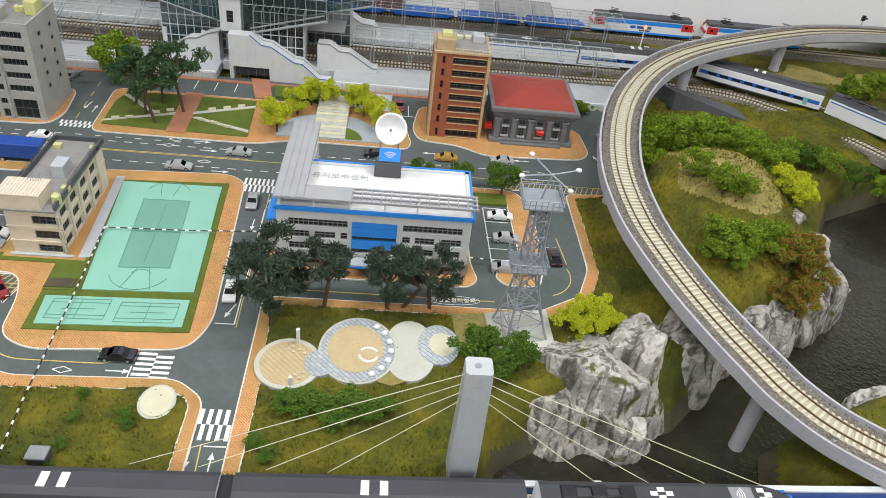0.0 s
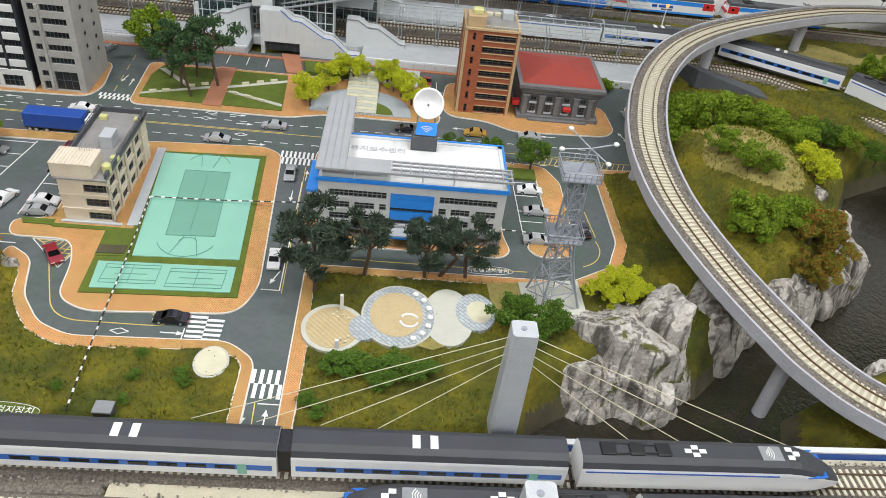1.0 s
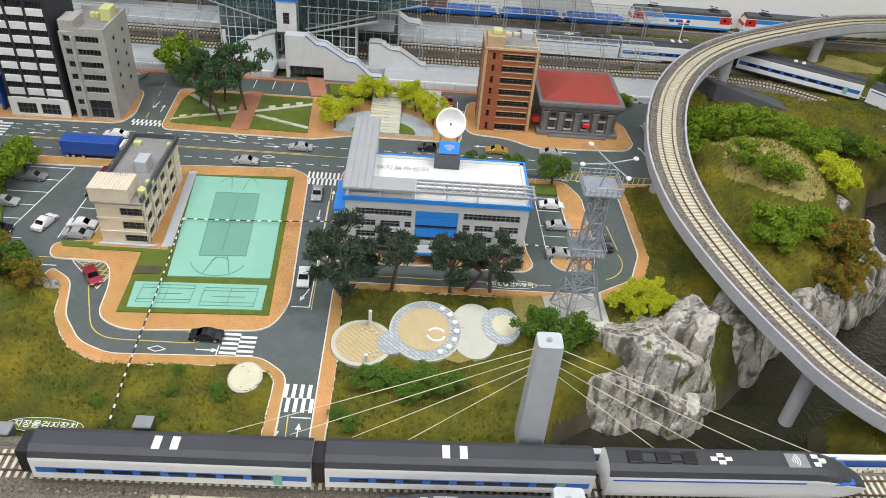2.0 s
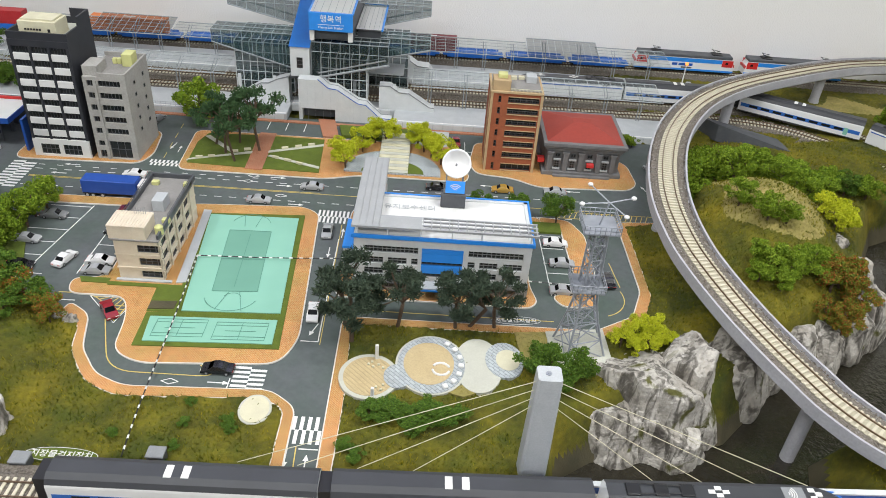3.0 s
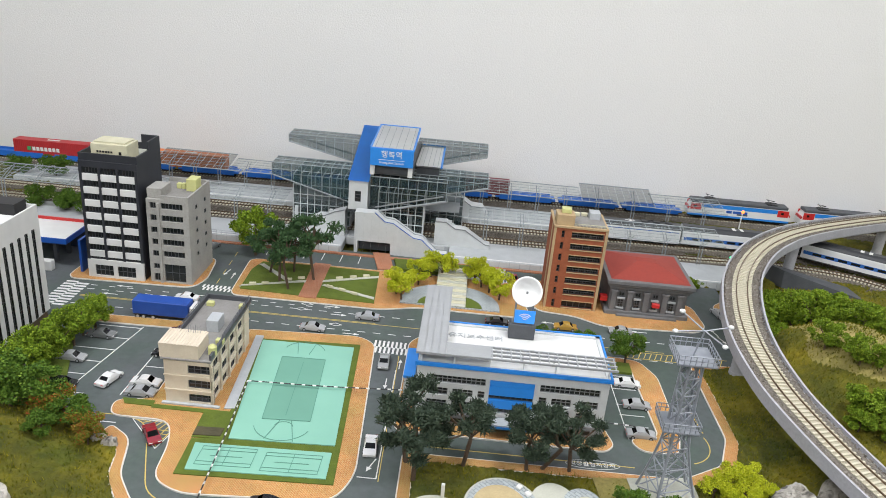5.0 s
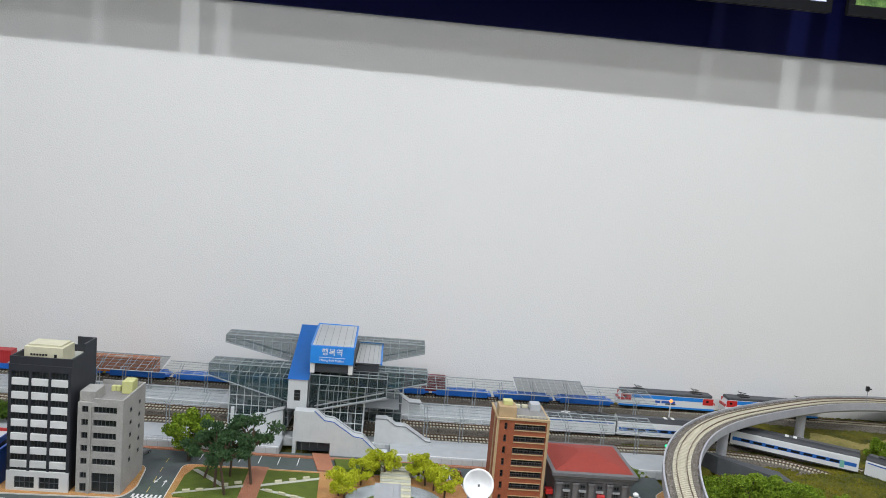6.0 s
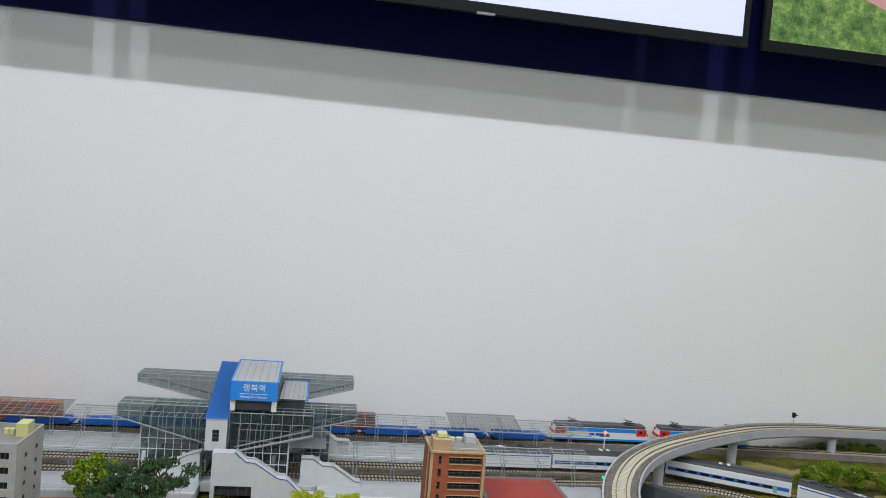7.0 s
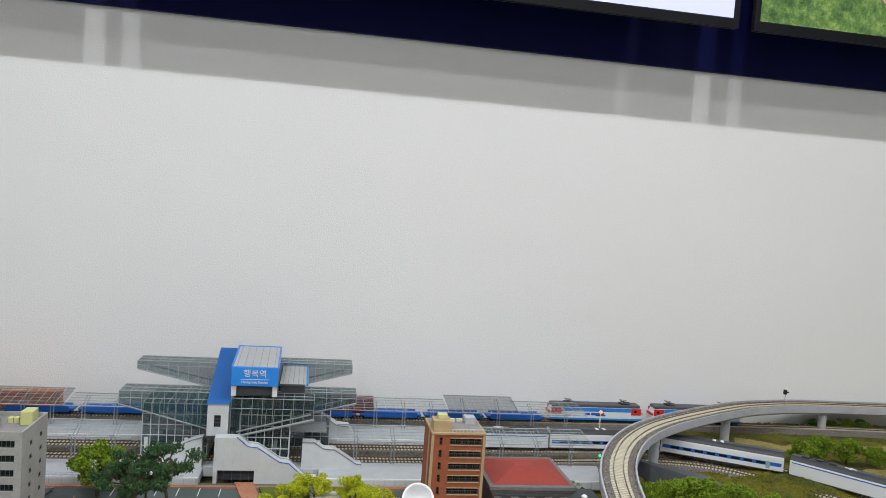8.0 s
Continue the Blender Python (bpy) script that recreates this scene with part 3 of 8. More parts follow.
paving("pavement_corner", [(0.093, 1.415), (0.104, 1.376), (0.17, 1.368), (0.215, 1.340), (0.375, 1.350), (0.393, 1.372), (0.388, 1.45), (0.30, 1.50), (0.105, 1.50)], 0.02)
paving("pavement_parking_north", [(-0.62, 1.192), (-0.43, 1.196), (-0.43, 1.216), (-0.62, 1.213)], 0.008)
paving("pavement_parking_west", [(-0.64, 0.975), (-0.53, 0.975), (-0.515, 0.99), (-0.535, 1.0), (-0.64, 1.003)], 0.008)
paving("pavement_far_west", [(-1.3, 1.19), (-0.66, 1.19), (-0.66, 1.213), (-1.3, 1.21)], 0.008)
paving("pavement_viaduct", [(0.44, 1.40), (0.47, 1.38), (0.47, 1.50), (0.43, 1.46)], 0.012)

lot("lawn_court", [(-0.322, 1.186), (-0.172, 1.196), (-0.153, 0.884), (-0.331, 0.876), (-0.334, 0.94), (-0.302, 0.944)], 0.0034, LAWN, "olive lawn strip framing the sports courts")
lot("lawn_flats", [(-0.405, 0.999), (-0.303, 0.999), (-0.30, 0.945), (-0.335, 0.942), (-0.338, 0.992), (-0.405, 0.992)], 0.0032)
lot("lawn_parking_corner", [(-0.44, 0.995), (-0.405, 0.995), (-0.405, 1.006), (-0.447, 1.006)], 0.0034)
lot("lawn_parking_west", [(-0.60, 1.0), (-0.535, 1.0), (-0.525, 1.008), (-0.60, 1.19)], 0.0036)
lot("lawn_office", [(0.185, 1.192), (0.236, 1.192), (0.236, 1.221), (0.187, 1.221)], 0.0036)
tagged(part("flat_path", slabbm([(-0.330, 1.194), (-0.318, 1.194), (-0.303, 1.006), (-0.316, 1.004)], -0.002, 0.0038), PALEGREY), "narrow grey concrete path beside the court", "path", kind="structure")
tagged(part("brown_path", slabbm([(-0.335, 0.962), (-0.302, 0.964), (-0.302, 0.948), (-0.335, 0.946)], 0.0, 0.0042), MUD), "strip of bare brown soil", "path", kind="structure")


def court(name, quad, inner=None):
    """A sports court of thin plates, with painted lines."""
    ob = tagged(part(name, slabbm(quad, 0.0, 0.0046), MINT), "mint green sports court with thin dark lines", "court", kind="structure")
    if inner:
        part("court_field", slabbm(inner, 0.0, 0.0050), MINT_DARK, ob, "darker green playing field")
    return ob


def strips(name, segs, w, z, mat, parent, label=""):
    bm = bmesh.new()
    for (ax, ay), (bx, by) in segs:
        d = Vector((bx - ax, by - ay)).normalized() * (w / 2)
        slab(bm, [(ax - d.y, ay + d.x), (bx - d.y, by + d.x), (bx + d.y, by - d.x), (ax + d.y, ay - d.x)], z - 0.0003, z)
    return part(name, bm, mat, parent, label)


def loop(pts):
    return list(zip(pts, pts[1:] + pts[:1]))


def arc(x, y, r, a0, a1, n=16, ry=None):
    return [(x + r * math.cos(radians(a0 + (a1 - a0) * i / n)), y + (ry or r) * math.sin(radians(a0 + (a1 - a0) * i / n))) for i in range(n + 1)]


def chain(pts):
    return list(zip(pts, pts[1:]))


big = court("sports_court", [(-0.316, 1.181), (-0.180, 1.184), (-0.164, 0.951), (-0.291, 0.945)], [(-0.276, 1.139), (-0.214, 1.141), (-0.203, 0.993), (-0.263, 0.989)])
strips("court_line", loop([(-0.276, 1.139), (-0.214, 1.141), (-0.203, 0.993), (-0.263, 0.989)]) + [((-0.269, 1.064), (-0.208, 1.067))] + chain(arc(-0.235, 0.985, 0.036, -160, -20)) +
       chain(arc(-0.233, 0.975, 0.012, 20, 160)) + chain(arc(-0.248, 1.155, 0.03, 20, 160)) + [((-0.25, 0.95), (-0.24, 0.99)), ((-0.215, 0.95), (-0.226, 0.99)), ((-0.262, 1.18), (-0.256, 1.15)), ((-0.236, 1.181), (-0.240, 1.15)), ((-0.243, 1.13), (-0.236, 1.0))],
       0.0009, 0.0054, MINT_LINE, big)
small = court("tennis_court", [(-0.326, 0.931), (-0.165, 0.937), (-0.163, 0.891), (-0.321, 0.884)])
for x0, x1 in ((-0.314, -0.251), (-0.239, -0.174)):
    strips("court_line", loop([(x0, 0.893), (x1, 0.896), (x1, 0.929), (x0, 0.926)]) + [((x0, 0.899), (x1, 0.902)), ((x0, 0.920), (x1, 0.923)), (((x0 + x1) / 2, 0.895), ((x0 + x1) / 2, 0.928)), ((x0 + 0.013, 0.910), (x1 - 0.013, 0.912))], 0.0008, 0.0052, MINT_LINE, small)

# ---- lane paint ----
markings = thing("road_marking", "white and yellow painted lane lines, arrows and crossings", "road paint", kind="structure")


def paint(name, segs, w=0.0013, mat=None):
    return strips(name, segs, w, 0.0004, mat or ROADWHITE, markings)


def dashes(a, b, on=0.012, off=0.012):
    a, b = Vector(a), Vector(b)
    d = (b - a).normalized()
    n = int((b - a).length / (on + off))
    return [(tuple(a + d * i * (on + off)), tuple(a + d * (i * (on + off) + on))) for i in range(n)]


def zebra(x0, y0, x1, y1, n, across=True):
    """A crossing of two staggered rows of bars."""
    bm = bmesh.new()
    for row in range(2):
        for i in range(n):
            if across:
                w = (x1 - x0) / n
                xa = x0 + i * w + (w * 0.5 if row else 0)
                ya, yb = (y0, (y0 + y1) / 2) if row else ((y0 + y1) / 2, y1)
                slab(bm, [(xa, ya), (xa + w * 0.5, ya), (xa + w * 0.5, yb), (xa, yb)], 0.0, 0.0004)
            else:
                w = (y1 - y0) / n
                ya = y0 + i * w + (w * 0.5 if row else 0)
                xa, xb = (x0, (x0 + x1) / 2) if row else ((x0 + x1) / 2, x1)
                slab(bm, [(xa, ya), (xb, ya), (xb, ya + w * 0.5), (xa, ya + w * 0.5)], 0.0, 0.0004)
    part("zebra_crossing", bm, ROADWHITE, markings, "white zebra bars")


zebra(-0.198, 0.815, -0.160, 0.853, 5, False)
zebra(-0.124, 0.740, -0.082, 0.779, 5)
zebra(-0.153, 1.184, -0.101, 1.220, 8)
zebra(-0.466, 1.332, -0.416, 1.352, 7)
zebra(-0.685, 1.232, -0.645, 1.318, 9, False)
paint("lane_line", dashes((-0.64, 1.243), (0.33, 1.240)) + dashes((-0.64, 1.296), (0.36, 1.300)) + dashes((-0.64, 1.310), (-0.2, 1.310), 0.01, 0.02))
paint("yellow_line", [((-0.64, 1.270), (0.30, 1.269)), ((-0.64, 1.273), (-0.16, 1.2725))], 0.001, ROADYELLOW)
paint("yellow_line", chain(rounded([(-0.485, 0.975), (-0.40, 0.972), (-0.372, 0.90), (-0.345, 0.834), (-0.205, 0.833)], 0.04, 8)[6:]), 0.0012, ROADYELLOW)
paint("yellow_line", [((-0.104, 0.70), (-0.106, 0.735))], 0.0012, ROADYELLOW)
paint("yellow_line", [((-0.112, 1.18), (-0.105, 0.90))], 0.001, ROADYELLOW)
paint("yellow_line", [((-0.08, 0.973), (0.20, 0.973))] + chain(arc(0.262, 1.035, 0.045, -70, 20)) + [((0.306, 1.06), (0.300, 1.12))], 0.0012, ROADYELLOW)
paint("stop_line", [((-0.130, 0.905), (-0.108, 0.905)), ((-0.108, 0.905), (-0.112, 1.14)), ((-0.103, 0.733), (-0.082, 0.733)), ((-0.2005, 0.816), (-0.2005, 0.832))])
paint("lane_line", dashes((-0.447, 1.36), (-0.455, 1.52), 0.02, 0.02), 0.001, ROADYELLOW)


def arrow(x, y, turn, size=0.016, name="lane_arrow"):
    bm = bmesh.new()
    slab(bm, [(-0.0007, -1 * size), (0.0007, -1 * size), (0.0007, 0.1 * size), (-0.0007, 0.1 * size)], 0.0, 0.0004)
    slab(bm, [(-0.20 * size, 0.1 * size), (0.20 * size, 0.1 * size), (0, 0.62 * size)], 0.0, 0.0004)
    ob = part(name, bm, ROADWHITE, markings)
    ob.matrix_basis = pose(x, y, 0, 0, 0, turn)


for a in ((-0.118, 0.925, 160), (-0.122, 1.10, 180), (-0.108, 1.16, 0), (-0.209, 0.824, -90), (-0.093, 0.716, 0), (-0.115, 0.716, 180), (-0.45, 0.958, 90), (-0.235, 1.316, -90), (-0.22, 1.29, -90), (-0.19, 1.232, -90),
          (-0.59, 1.316, 90), (-0.60, 1.285, 90), (0.27, 1.333, 90), (0.12, 1.335, 90), (-0.445, 1.405, 170), (-0.43, 1.40, 0), (0.404, 1.36, 20), (0.412, 1.33, 200), (0.0, 1.255, -90)):
    arrow(*a)
for dx, dy in ((-0.28, 1.317), (-0.285, 1.298), (-0.222, 1.257), (-0.268, 0.822), (0.155, 1.256)):
    paint("lane_diamond", loop([(dx - 0.010, dy), (dx, dy + 0.0045), (dx + 0.010, dy), (dx, dy - 0.0045)]), 0.001)
# hatched islands
tri = [(-0.418, 0.969), (-0.357, 0.969), (-0.369, 0.918)]
paint("hatching", [((-0.412 + 0.0075 * i, 0.968 - 0.0055 * i), (-0.400 + 0.0065 * i, 0.9685)) for i in range(7)] + [((-0.3695 + 0.0012 * i, 0.922 + 0.0075 * i), (-0.378 - 0.004 * i, 0.931 + 0.0055 * i)) for i in range(5)], 0.0012, ROADYELLOW)
paint("hatch_outline", loop(tri), 0.001, ROADWHITE)
paint("hatching", [((0.245 + 0.0085 * i, 1.262), (0.238 + 0.0085 * i, 1.244)) for i in range(18)], 0.0012, ROADYELLOW)
paint("yellow_line", [((0.238, 1.263), (0.398, 1.264)), ((0.238, 1.2435), (0.36, 1.2435))], 0.001, ROADYELLOW)
# parking bays
paint("parking_line", [((-0.455, 1.015), (-0.452, 1.185))] + [((-0.452, 1.02 + 0.033 * i), (-0.417, 1.02 + 0.033 * i)) for i in range(6)] + [((-0.525, 1.01), (-0.50, 1.19)), ((-0.525, 1.01), (-0.50, 1.01))] +
      [((-0.595 + 0.006 * i, 1.02 + 0.033 * i), (-0.525 + 0.005 * i, 1.02 + 0.033 * i)) for i in range(6)])
paint("parking_line", [((0.203, 1.03), (0.199, 1.185)), ((0.199, 1.185), (0.234, 1.185)), ((0.201, 1.06), (0.234, 1.06)), ((0.2, 1.085), (0.234, 1.085)), ((0.199, 1.11), (0.234, 1.11)), ((0.199, 1.15), (0.234, 1.15))])
paint("parking_line", [((-0.40 + 0.035 * i, 1.50), (-0.40 + 0.035 * i, 1.535)) for i in range(6)] + [((0.055, 1.46), (0.055, 1.50)), ((0.085, 1.46), (0.085, 1.50)), ((0.055, 1.46), (0.11, 1.46))])

# ---- tracks ----
GAUGE = 0.0165


def rails(line, parent, z=0.0, h=0.0022):
    for s in (-1, 1):
        bm = bmesh.new()
        sweep(bm, line, [(s * GAUGE / 2 - 0.0005, z), (s * GAUGE / 2 + 0.0005, z), (s * GAUGE / 2 + 0.0005, z + h), (s * GAUGE / 2 - 0.0005, z + h)])
        part("rail", bm, RAIL, parent, "brown steel rail")


def sleeper_mesh(length=0.030, w=0.0034, h=0.0018):
    bm = bmesh.new()
    box(bm, -length / 2, -w / 2, 0, length / 2, w / 2, h, bevel=0.0004)
    me = bpy.data.meshes.new("sleeper")
    bm.to_mesh(me)
    bm.free()
    me.materials.append(SLEEPER)
    return me


SLEEPER_ME = sleeper_mesh()


def along(line, pitch):
    """Places and headings at an even pitch along a sampled line."""
    pts = smooth_path([tuple(p) for p in line], pitch) if len(line) < 60 else line
    out = []
    for i in range(len(pts) - 1):
        t = pts[min(i + 1, len(pts) - 1)] - pts[max(i - 1, 0)]
        out.append((pts[i], math.degrees(math.atan2(t.y, t.x))))
    return out


def sleepers(spots, parent, z, keep=300):
    """Sleepers as pieces of their own, the rest of a long line in one joined mesh."""
    for p, a in spots[:keep]:
        shared("sleeper", SLEEPER_ME, Matrix.Translation(p + Vector((0, 0, z))) @ pose(0, 0, 0, 0, 0, a + 90), parent)
    if len(spots) > keep:
        bm = bmesh.new()
        for p, a in spots[keep:]:
            box(bm, -0.015, -0.0017, 0, 0.015, 0.0017, 0.0018, m=Matrix.Translation(p + Vector((0, 0, z))) @ pose(0, 0, 0, 0, 0, a + 90))
        ob = part("sleeper_run", bm, SLEEPER, parent)
        ob["kind"] = "stuff"


def stones(name, line, bands, z, n, size, parent, seed=1):
    """Loose ballast stones in bands beside a line, one joined mesh."""
    rnd = np.random.RandomState(seed)
    tet = np.array([(1, 1, 1), (1, -1, -1), (-1, 1, -1), (-1, -1, 1)], float) / 1.7
    verts, faces = [], []
    for k in range(n):
        i = rnd.randint(1, len(line) - 1)
        t = (line[i] - line[i - 1])
        side = Vector((t.y, -t.x, 0)).normalized()
        lo, hi = bands[rnd.randint(len(bands))]
        p = line[i] + t * rnd.rand() + side * (lo + (hi - lo) * rnd.rand())
        q = rnd.randn(3, 3)
        q, _ = np.linalg.qr(q)
        s = size * (0.6 + 0.8 * rnd.rand())
        v = tet @ q * s + np.array([p.x, p.y, p.z + z + 0.2 * s])
        b = len(verts)
        verts += v.tolist()
        faces += [(b, b + 1, b + 2), (b, b + 3, b + 1), (b, b + 2, b + 3), (b + 1, b + 3, b + 2)]
    me = bpy.data.meshes.new(name)
    me.from_pydata(verts, [], faces)
    me.materials.append(BALLAST)
    ob = new(name, me)
    ob.parent = parent
    ob["kind"] = "stuff"
    return ob


def track(label, pts, keep=300, ballast=0.030, h=0.005, pitch=0.0072, seed=1, n=5000):
    """A ballasted track laid along a line."""
    line = smooth_path(pts, pitch)
    ob = thing("railway_track", label, "railway track", group="railway tracks")
    bm = bmesh.new()
    sweep(bm, line, [(-ballast, -0.006), (ballast, -0.006), (0.019, h), (-0.019, h)])
    part("ballast_bed", bm, BALLASTBED, ob, "brown grey ballast bed")
    stones("ballast", line, [(-ballast, -0.016), (0.016, ballast), (-0.006, 0.006)], h - 0.0022, n, 0.0016, ob, seed)
    sleepers(along(line, pitch), ob, h, keep)
    rails(line, ob, h + 0.0018)
    return ob


# ---- viaduct ----
VIA = [(1.8, 1.955, 0.072), (1.42, 1.95, 0.074), (1.18, 1.935, 0.079), (1.012, 1.887, 0.085), (0.901, 1.83, 0.090), (0.779, 1.751, 0.096), (0.668, 1.672, 0.101), (0.587, 1.603, 0.103), (0.519, 1.526, 0.103), (0.464, 1.437, 0.102), (0.425, 1.346, 0.101), (0.396, 1.24, 0.098), (0.384, 1.151, 0.094), (0.387, 1.064, 0.088), (0.401, 1.002, 0.081), (0.425, 0.934, 0.072), (0.45, 0.88, 0.064), (0.474, 0.834, 0.058), (0.497, 0.792, 0.054), (0.54, 0.745, 0.050), (0.62, 0.70, 0.046), (0.78, 0.655, 0.04)]
via_line = smooth_path(VIA, 0.0072)
via_line.reverse()
viaduct = thing("railway_viaduct", "curved grey concrete viaduct carrying a single track", "viaduct")
W = 0.031
bm = bmesh.new()
sweep(bm, via_line, [(-W, -0.017), (-W + 0.006, -0.022), (W - 0.006, -0.022), (W, -0.017), (W, 0.0), (W - 0.003, 0.0), (W - 0.003, -0.0065), (-W + 0.003, -0.0065), (-W + 0.003, 0.0), (-W, 0.0)])
part("deck", bm, CONC, viaduct, "grey concrete deck with low parapets")
bm = bmesh.new()
sweep(bm, via_line, [(-0.027, -0.0064), (0.027, -0.0064), (0.024, -0.0036), (-0.024, -0.0036)])
part("ballast_bed", bm, BALLASTBED, viaduct, "grey ballast bed")
stones("ballast", via_line, [(-0.0275, -0.0145), (0.0145, 0.0275)], -0.0045, 12000, 0.0017, viaduct, 3)
bm = bmesh.new()
sweep(bm, via_line, [(-0.0145, -0.004), (0.0145, -0.004), (0.0145, -0.0030), (-0.0145, -0.0030)])
part("track_bed", bm, RAILDECK, viaduct, "cream slab under the sleepers")
sleepers(along(via_line, 0.0072), viaduct, -0.0031)
rails(via_line, viaduct, -0.0013)
for px, py, r in ((0.396, 1.215, 0.010), (0.489, 0.826, 0.0088), (0.622, 1.625, 0.0105), (0.900, 1.826, 0.0105), (1.235, 1.93, 0.0105)):
    bm = bmesh.new()
    zt = min(via_line, key=lambda p: (p.x - px) ** 2 + (p.y - py) ** 2).z - 0.021
    zb = ground_z(px, py) - 0.03
    cyl(bm, px, py, zb, zt, r, seg=20)
    cyl(bm, px, py, zt - 0.006, zt, r * 1.05, r * 1.5, seg=20)
    cyl(bm, px, py, zb, ground_z(px, py) + 0.003, r * 1.2, r * 1.12, seg=20)
    part("pier", bm, CONC, viaduct, smooth=False)

# ---- station and yard tracks ----
track("straight station track on brown ballast", [(-1.65, 1.672, 0.004), (-0.6, 1.668, 0.004), (0.0, 1.664, 0.004), (0.40, 1.668, 0.004), (0.60, 1.672, 0.006), (0.72, 1.655, 0.007), (0.80, 1.61, 0.008), (0.88, 1.53, 0.008), (0.95, 1.44, 0.008), (1.10, 1.20, 0.008), (1.2, 1.0, 0.008)], 290, seed=5)
track("straight station track on brown ballast", [(-1.65, 1.74, 0.004), (-0.6, 1.735, 0.004), (0.40, 1.738, 0.004), (0.62, 1.745, 0.006), (0.76, 1.735, 0.007), (0.85, 1.69, 0.008), (0.93, 1.60, 0.008), (1.02, 1.47, 0.008), (1.18, 1.22, 0.008), (1.3, 1.0, 0.008)], 290, seed=6)
track("freight track on brown ballast against the back wall", [(-1.65, 1.8934, 0.006), (-0.6, 1.9186, 0.006), (0.30, 1.9402, 0.006), (0.60, 1.945, 0.006), (0.95, 1.94, 0.008), (1.30, 1.925, 0.010), (1.70, 1.88, 0.012)], 290, seed=7)

# ---- buildings ----
WINDOW_CACHE = {}


def window(w, h, m, parent, bars=3, rows=1, mat=None, frame_mat=None, name="window", sill=False):
    """A recessed dark pane with its frame bars; front at y = 0, low left corner at the origin."""
    key = (round(w, 4), round(h, 4), bars, rows, (mat or WINDOW).name, (frame_mat or DARKGREY).name, sill)
    if key not in WINDOW_CACHE:
        bm = bmesh.new()
        t = 0.0008
        box(bm, 0, 0.0007, 0, w, 0.0018, h, mi=1)
        for i in range(bars + 1):
            x = (w - t) * i / bars
            box(bm, x, 0, 0, x + t, 0.0008, h)
        for j in range(rows + 1):
            z = (h - t) * j / rows
            box(bm, 0, -0.0001, z, w, 0.0007, z + t)
        if sill:
            box(bm, -0.0006, -0.0018, -0.0012, w + 0.0006, 0.0008, 0.0)
        me = bpy.data.meshes.new(name)
        bm.to_mesh(me)
        bm.free()
        me.materials.append(frame_mat or DARKGREY), me.materials.append(mat or WINDOW)
        WINDOW_CACHE[key] = me
    return shared(name, WINDOW_CACHE[key], m, parent)


def face(x, y, z, turn=0):
    """The pose of a facade: its own x runs along it, its y goes inwards."""
    return pose(x, y, z, 0, 0, turn)


# office of the control centre: white panels, blue fascia
OX0, OX1, OY0, OY1, OZ = -0.076, 0.164, 1.022, 1.132, 0.090
office = thing("office_building", "white panelled office block with blue fascia and louvred roof frame", "building")
fr = face(OX0, OY0, 0.0)
wd = OX1 - OX0
bm = bmesh.new()
cols = {"a": (0.014, 0.040), "b": (0.046, 0.072), "c": (0.078, 0.087), "d": (0.155, 0.165), "e": (0.171, 0.196), "f": (0.204, 0.230)}
xs = sorted([v for c in cols.values() for v in c] + [0.092, 0.148])
zs = [0.026, 0.037, 0.044, 0.055, 0.062, 0.073]


def hole_cells(xs, zs, spans, levels):
    X, Z = [0] + xs + [9], [0] + zs + [9]
    return {(i, j) for i in range(len(X) - 1) for j in range(len(Z) - 1) for a, b in spans for c, d in levels if a - 1e-6 <= X[i] and X[i + 1] <= b + 1e-6 and c - 1e-6 <= Z[j] and Z[j + 1] <= d + 1e-6}


spans = list(cols.values())
holes = hole_cells(xs, zs, spans, [(0.026, 0.037), (0.044, 0.055)]) | hole_cells(xs, zs, [(0.014, 0.087), (0.155, 0.230)], [(0.062, 0.073)]) | hole_cells(xs, zs, [(0.092, 0.148)], [(0.026, 0.073)])
wall_grid(bm, wd, OZ, 0.005, xs, zs, holes, fr)
box(bm, OX0, OY0 + 0.005, 0.0, OX0 + 0.005, OY1, OZ), box(bm, OX1 - 0.005, OY0 + 0.005, 0.0, OX1, OY1, OZ), box(bm, OX0, OY1 - 0.005, 0, OX1, OY1, OZ)
box(bm, OX0 + 0.005, OY0 + 0.008, 0, OX1 - 0.005, OY0 + 0.0095, OZ - 0.004)
part("wall", bm, OFFWHITE, office)
part("roof", boxbm(OX0 + 0.005, OY0 + 0.005, OZ - 0.006, OX1 - 0.005, OY1 - 0.005, OZ - 0.002), WHITE, office, "pale flat roof")
bm = bmesh.new()
box(bm, OX0 - 0.002, OY0 - 0.0035, 0.0, OX1 + 0.001, OY0 - 0.0005, 0.020)
box(bm, OX1 + 0.0005, OY0, 0.0, OX1 + 0.002, OY1, 0.020)
part("plinth", bm, MIDGREY, office, "dark grey ground floor cladding")
for a, b in ((0.012, 0.085), (0.155, 0.225)):
    window(b - a, 0.007, fr @ pose(a, -0.0045, 0.008), office, 6)
for c in spans:
    for z in (0.026, 0.044):
        window(c[1] - c[0], 0.011, fr @ pose(c[0], 0.0025, z), office, 4 if c[1] - c[0] > 0.012 else 1, 2, frame_mat=MIDGREY)
for c in ((0.014, 0.087), (0.155, 0.230)):
    window(c[1] - c[0], 0.011, fr @ pose(c[0], 0.0025, 0.062), office, 12, 2, frame_mat=MIDGREY)
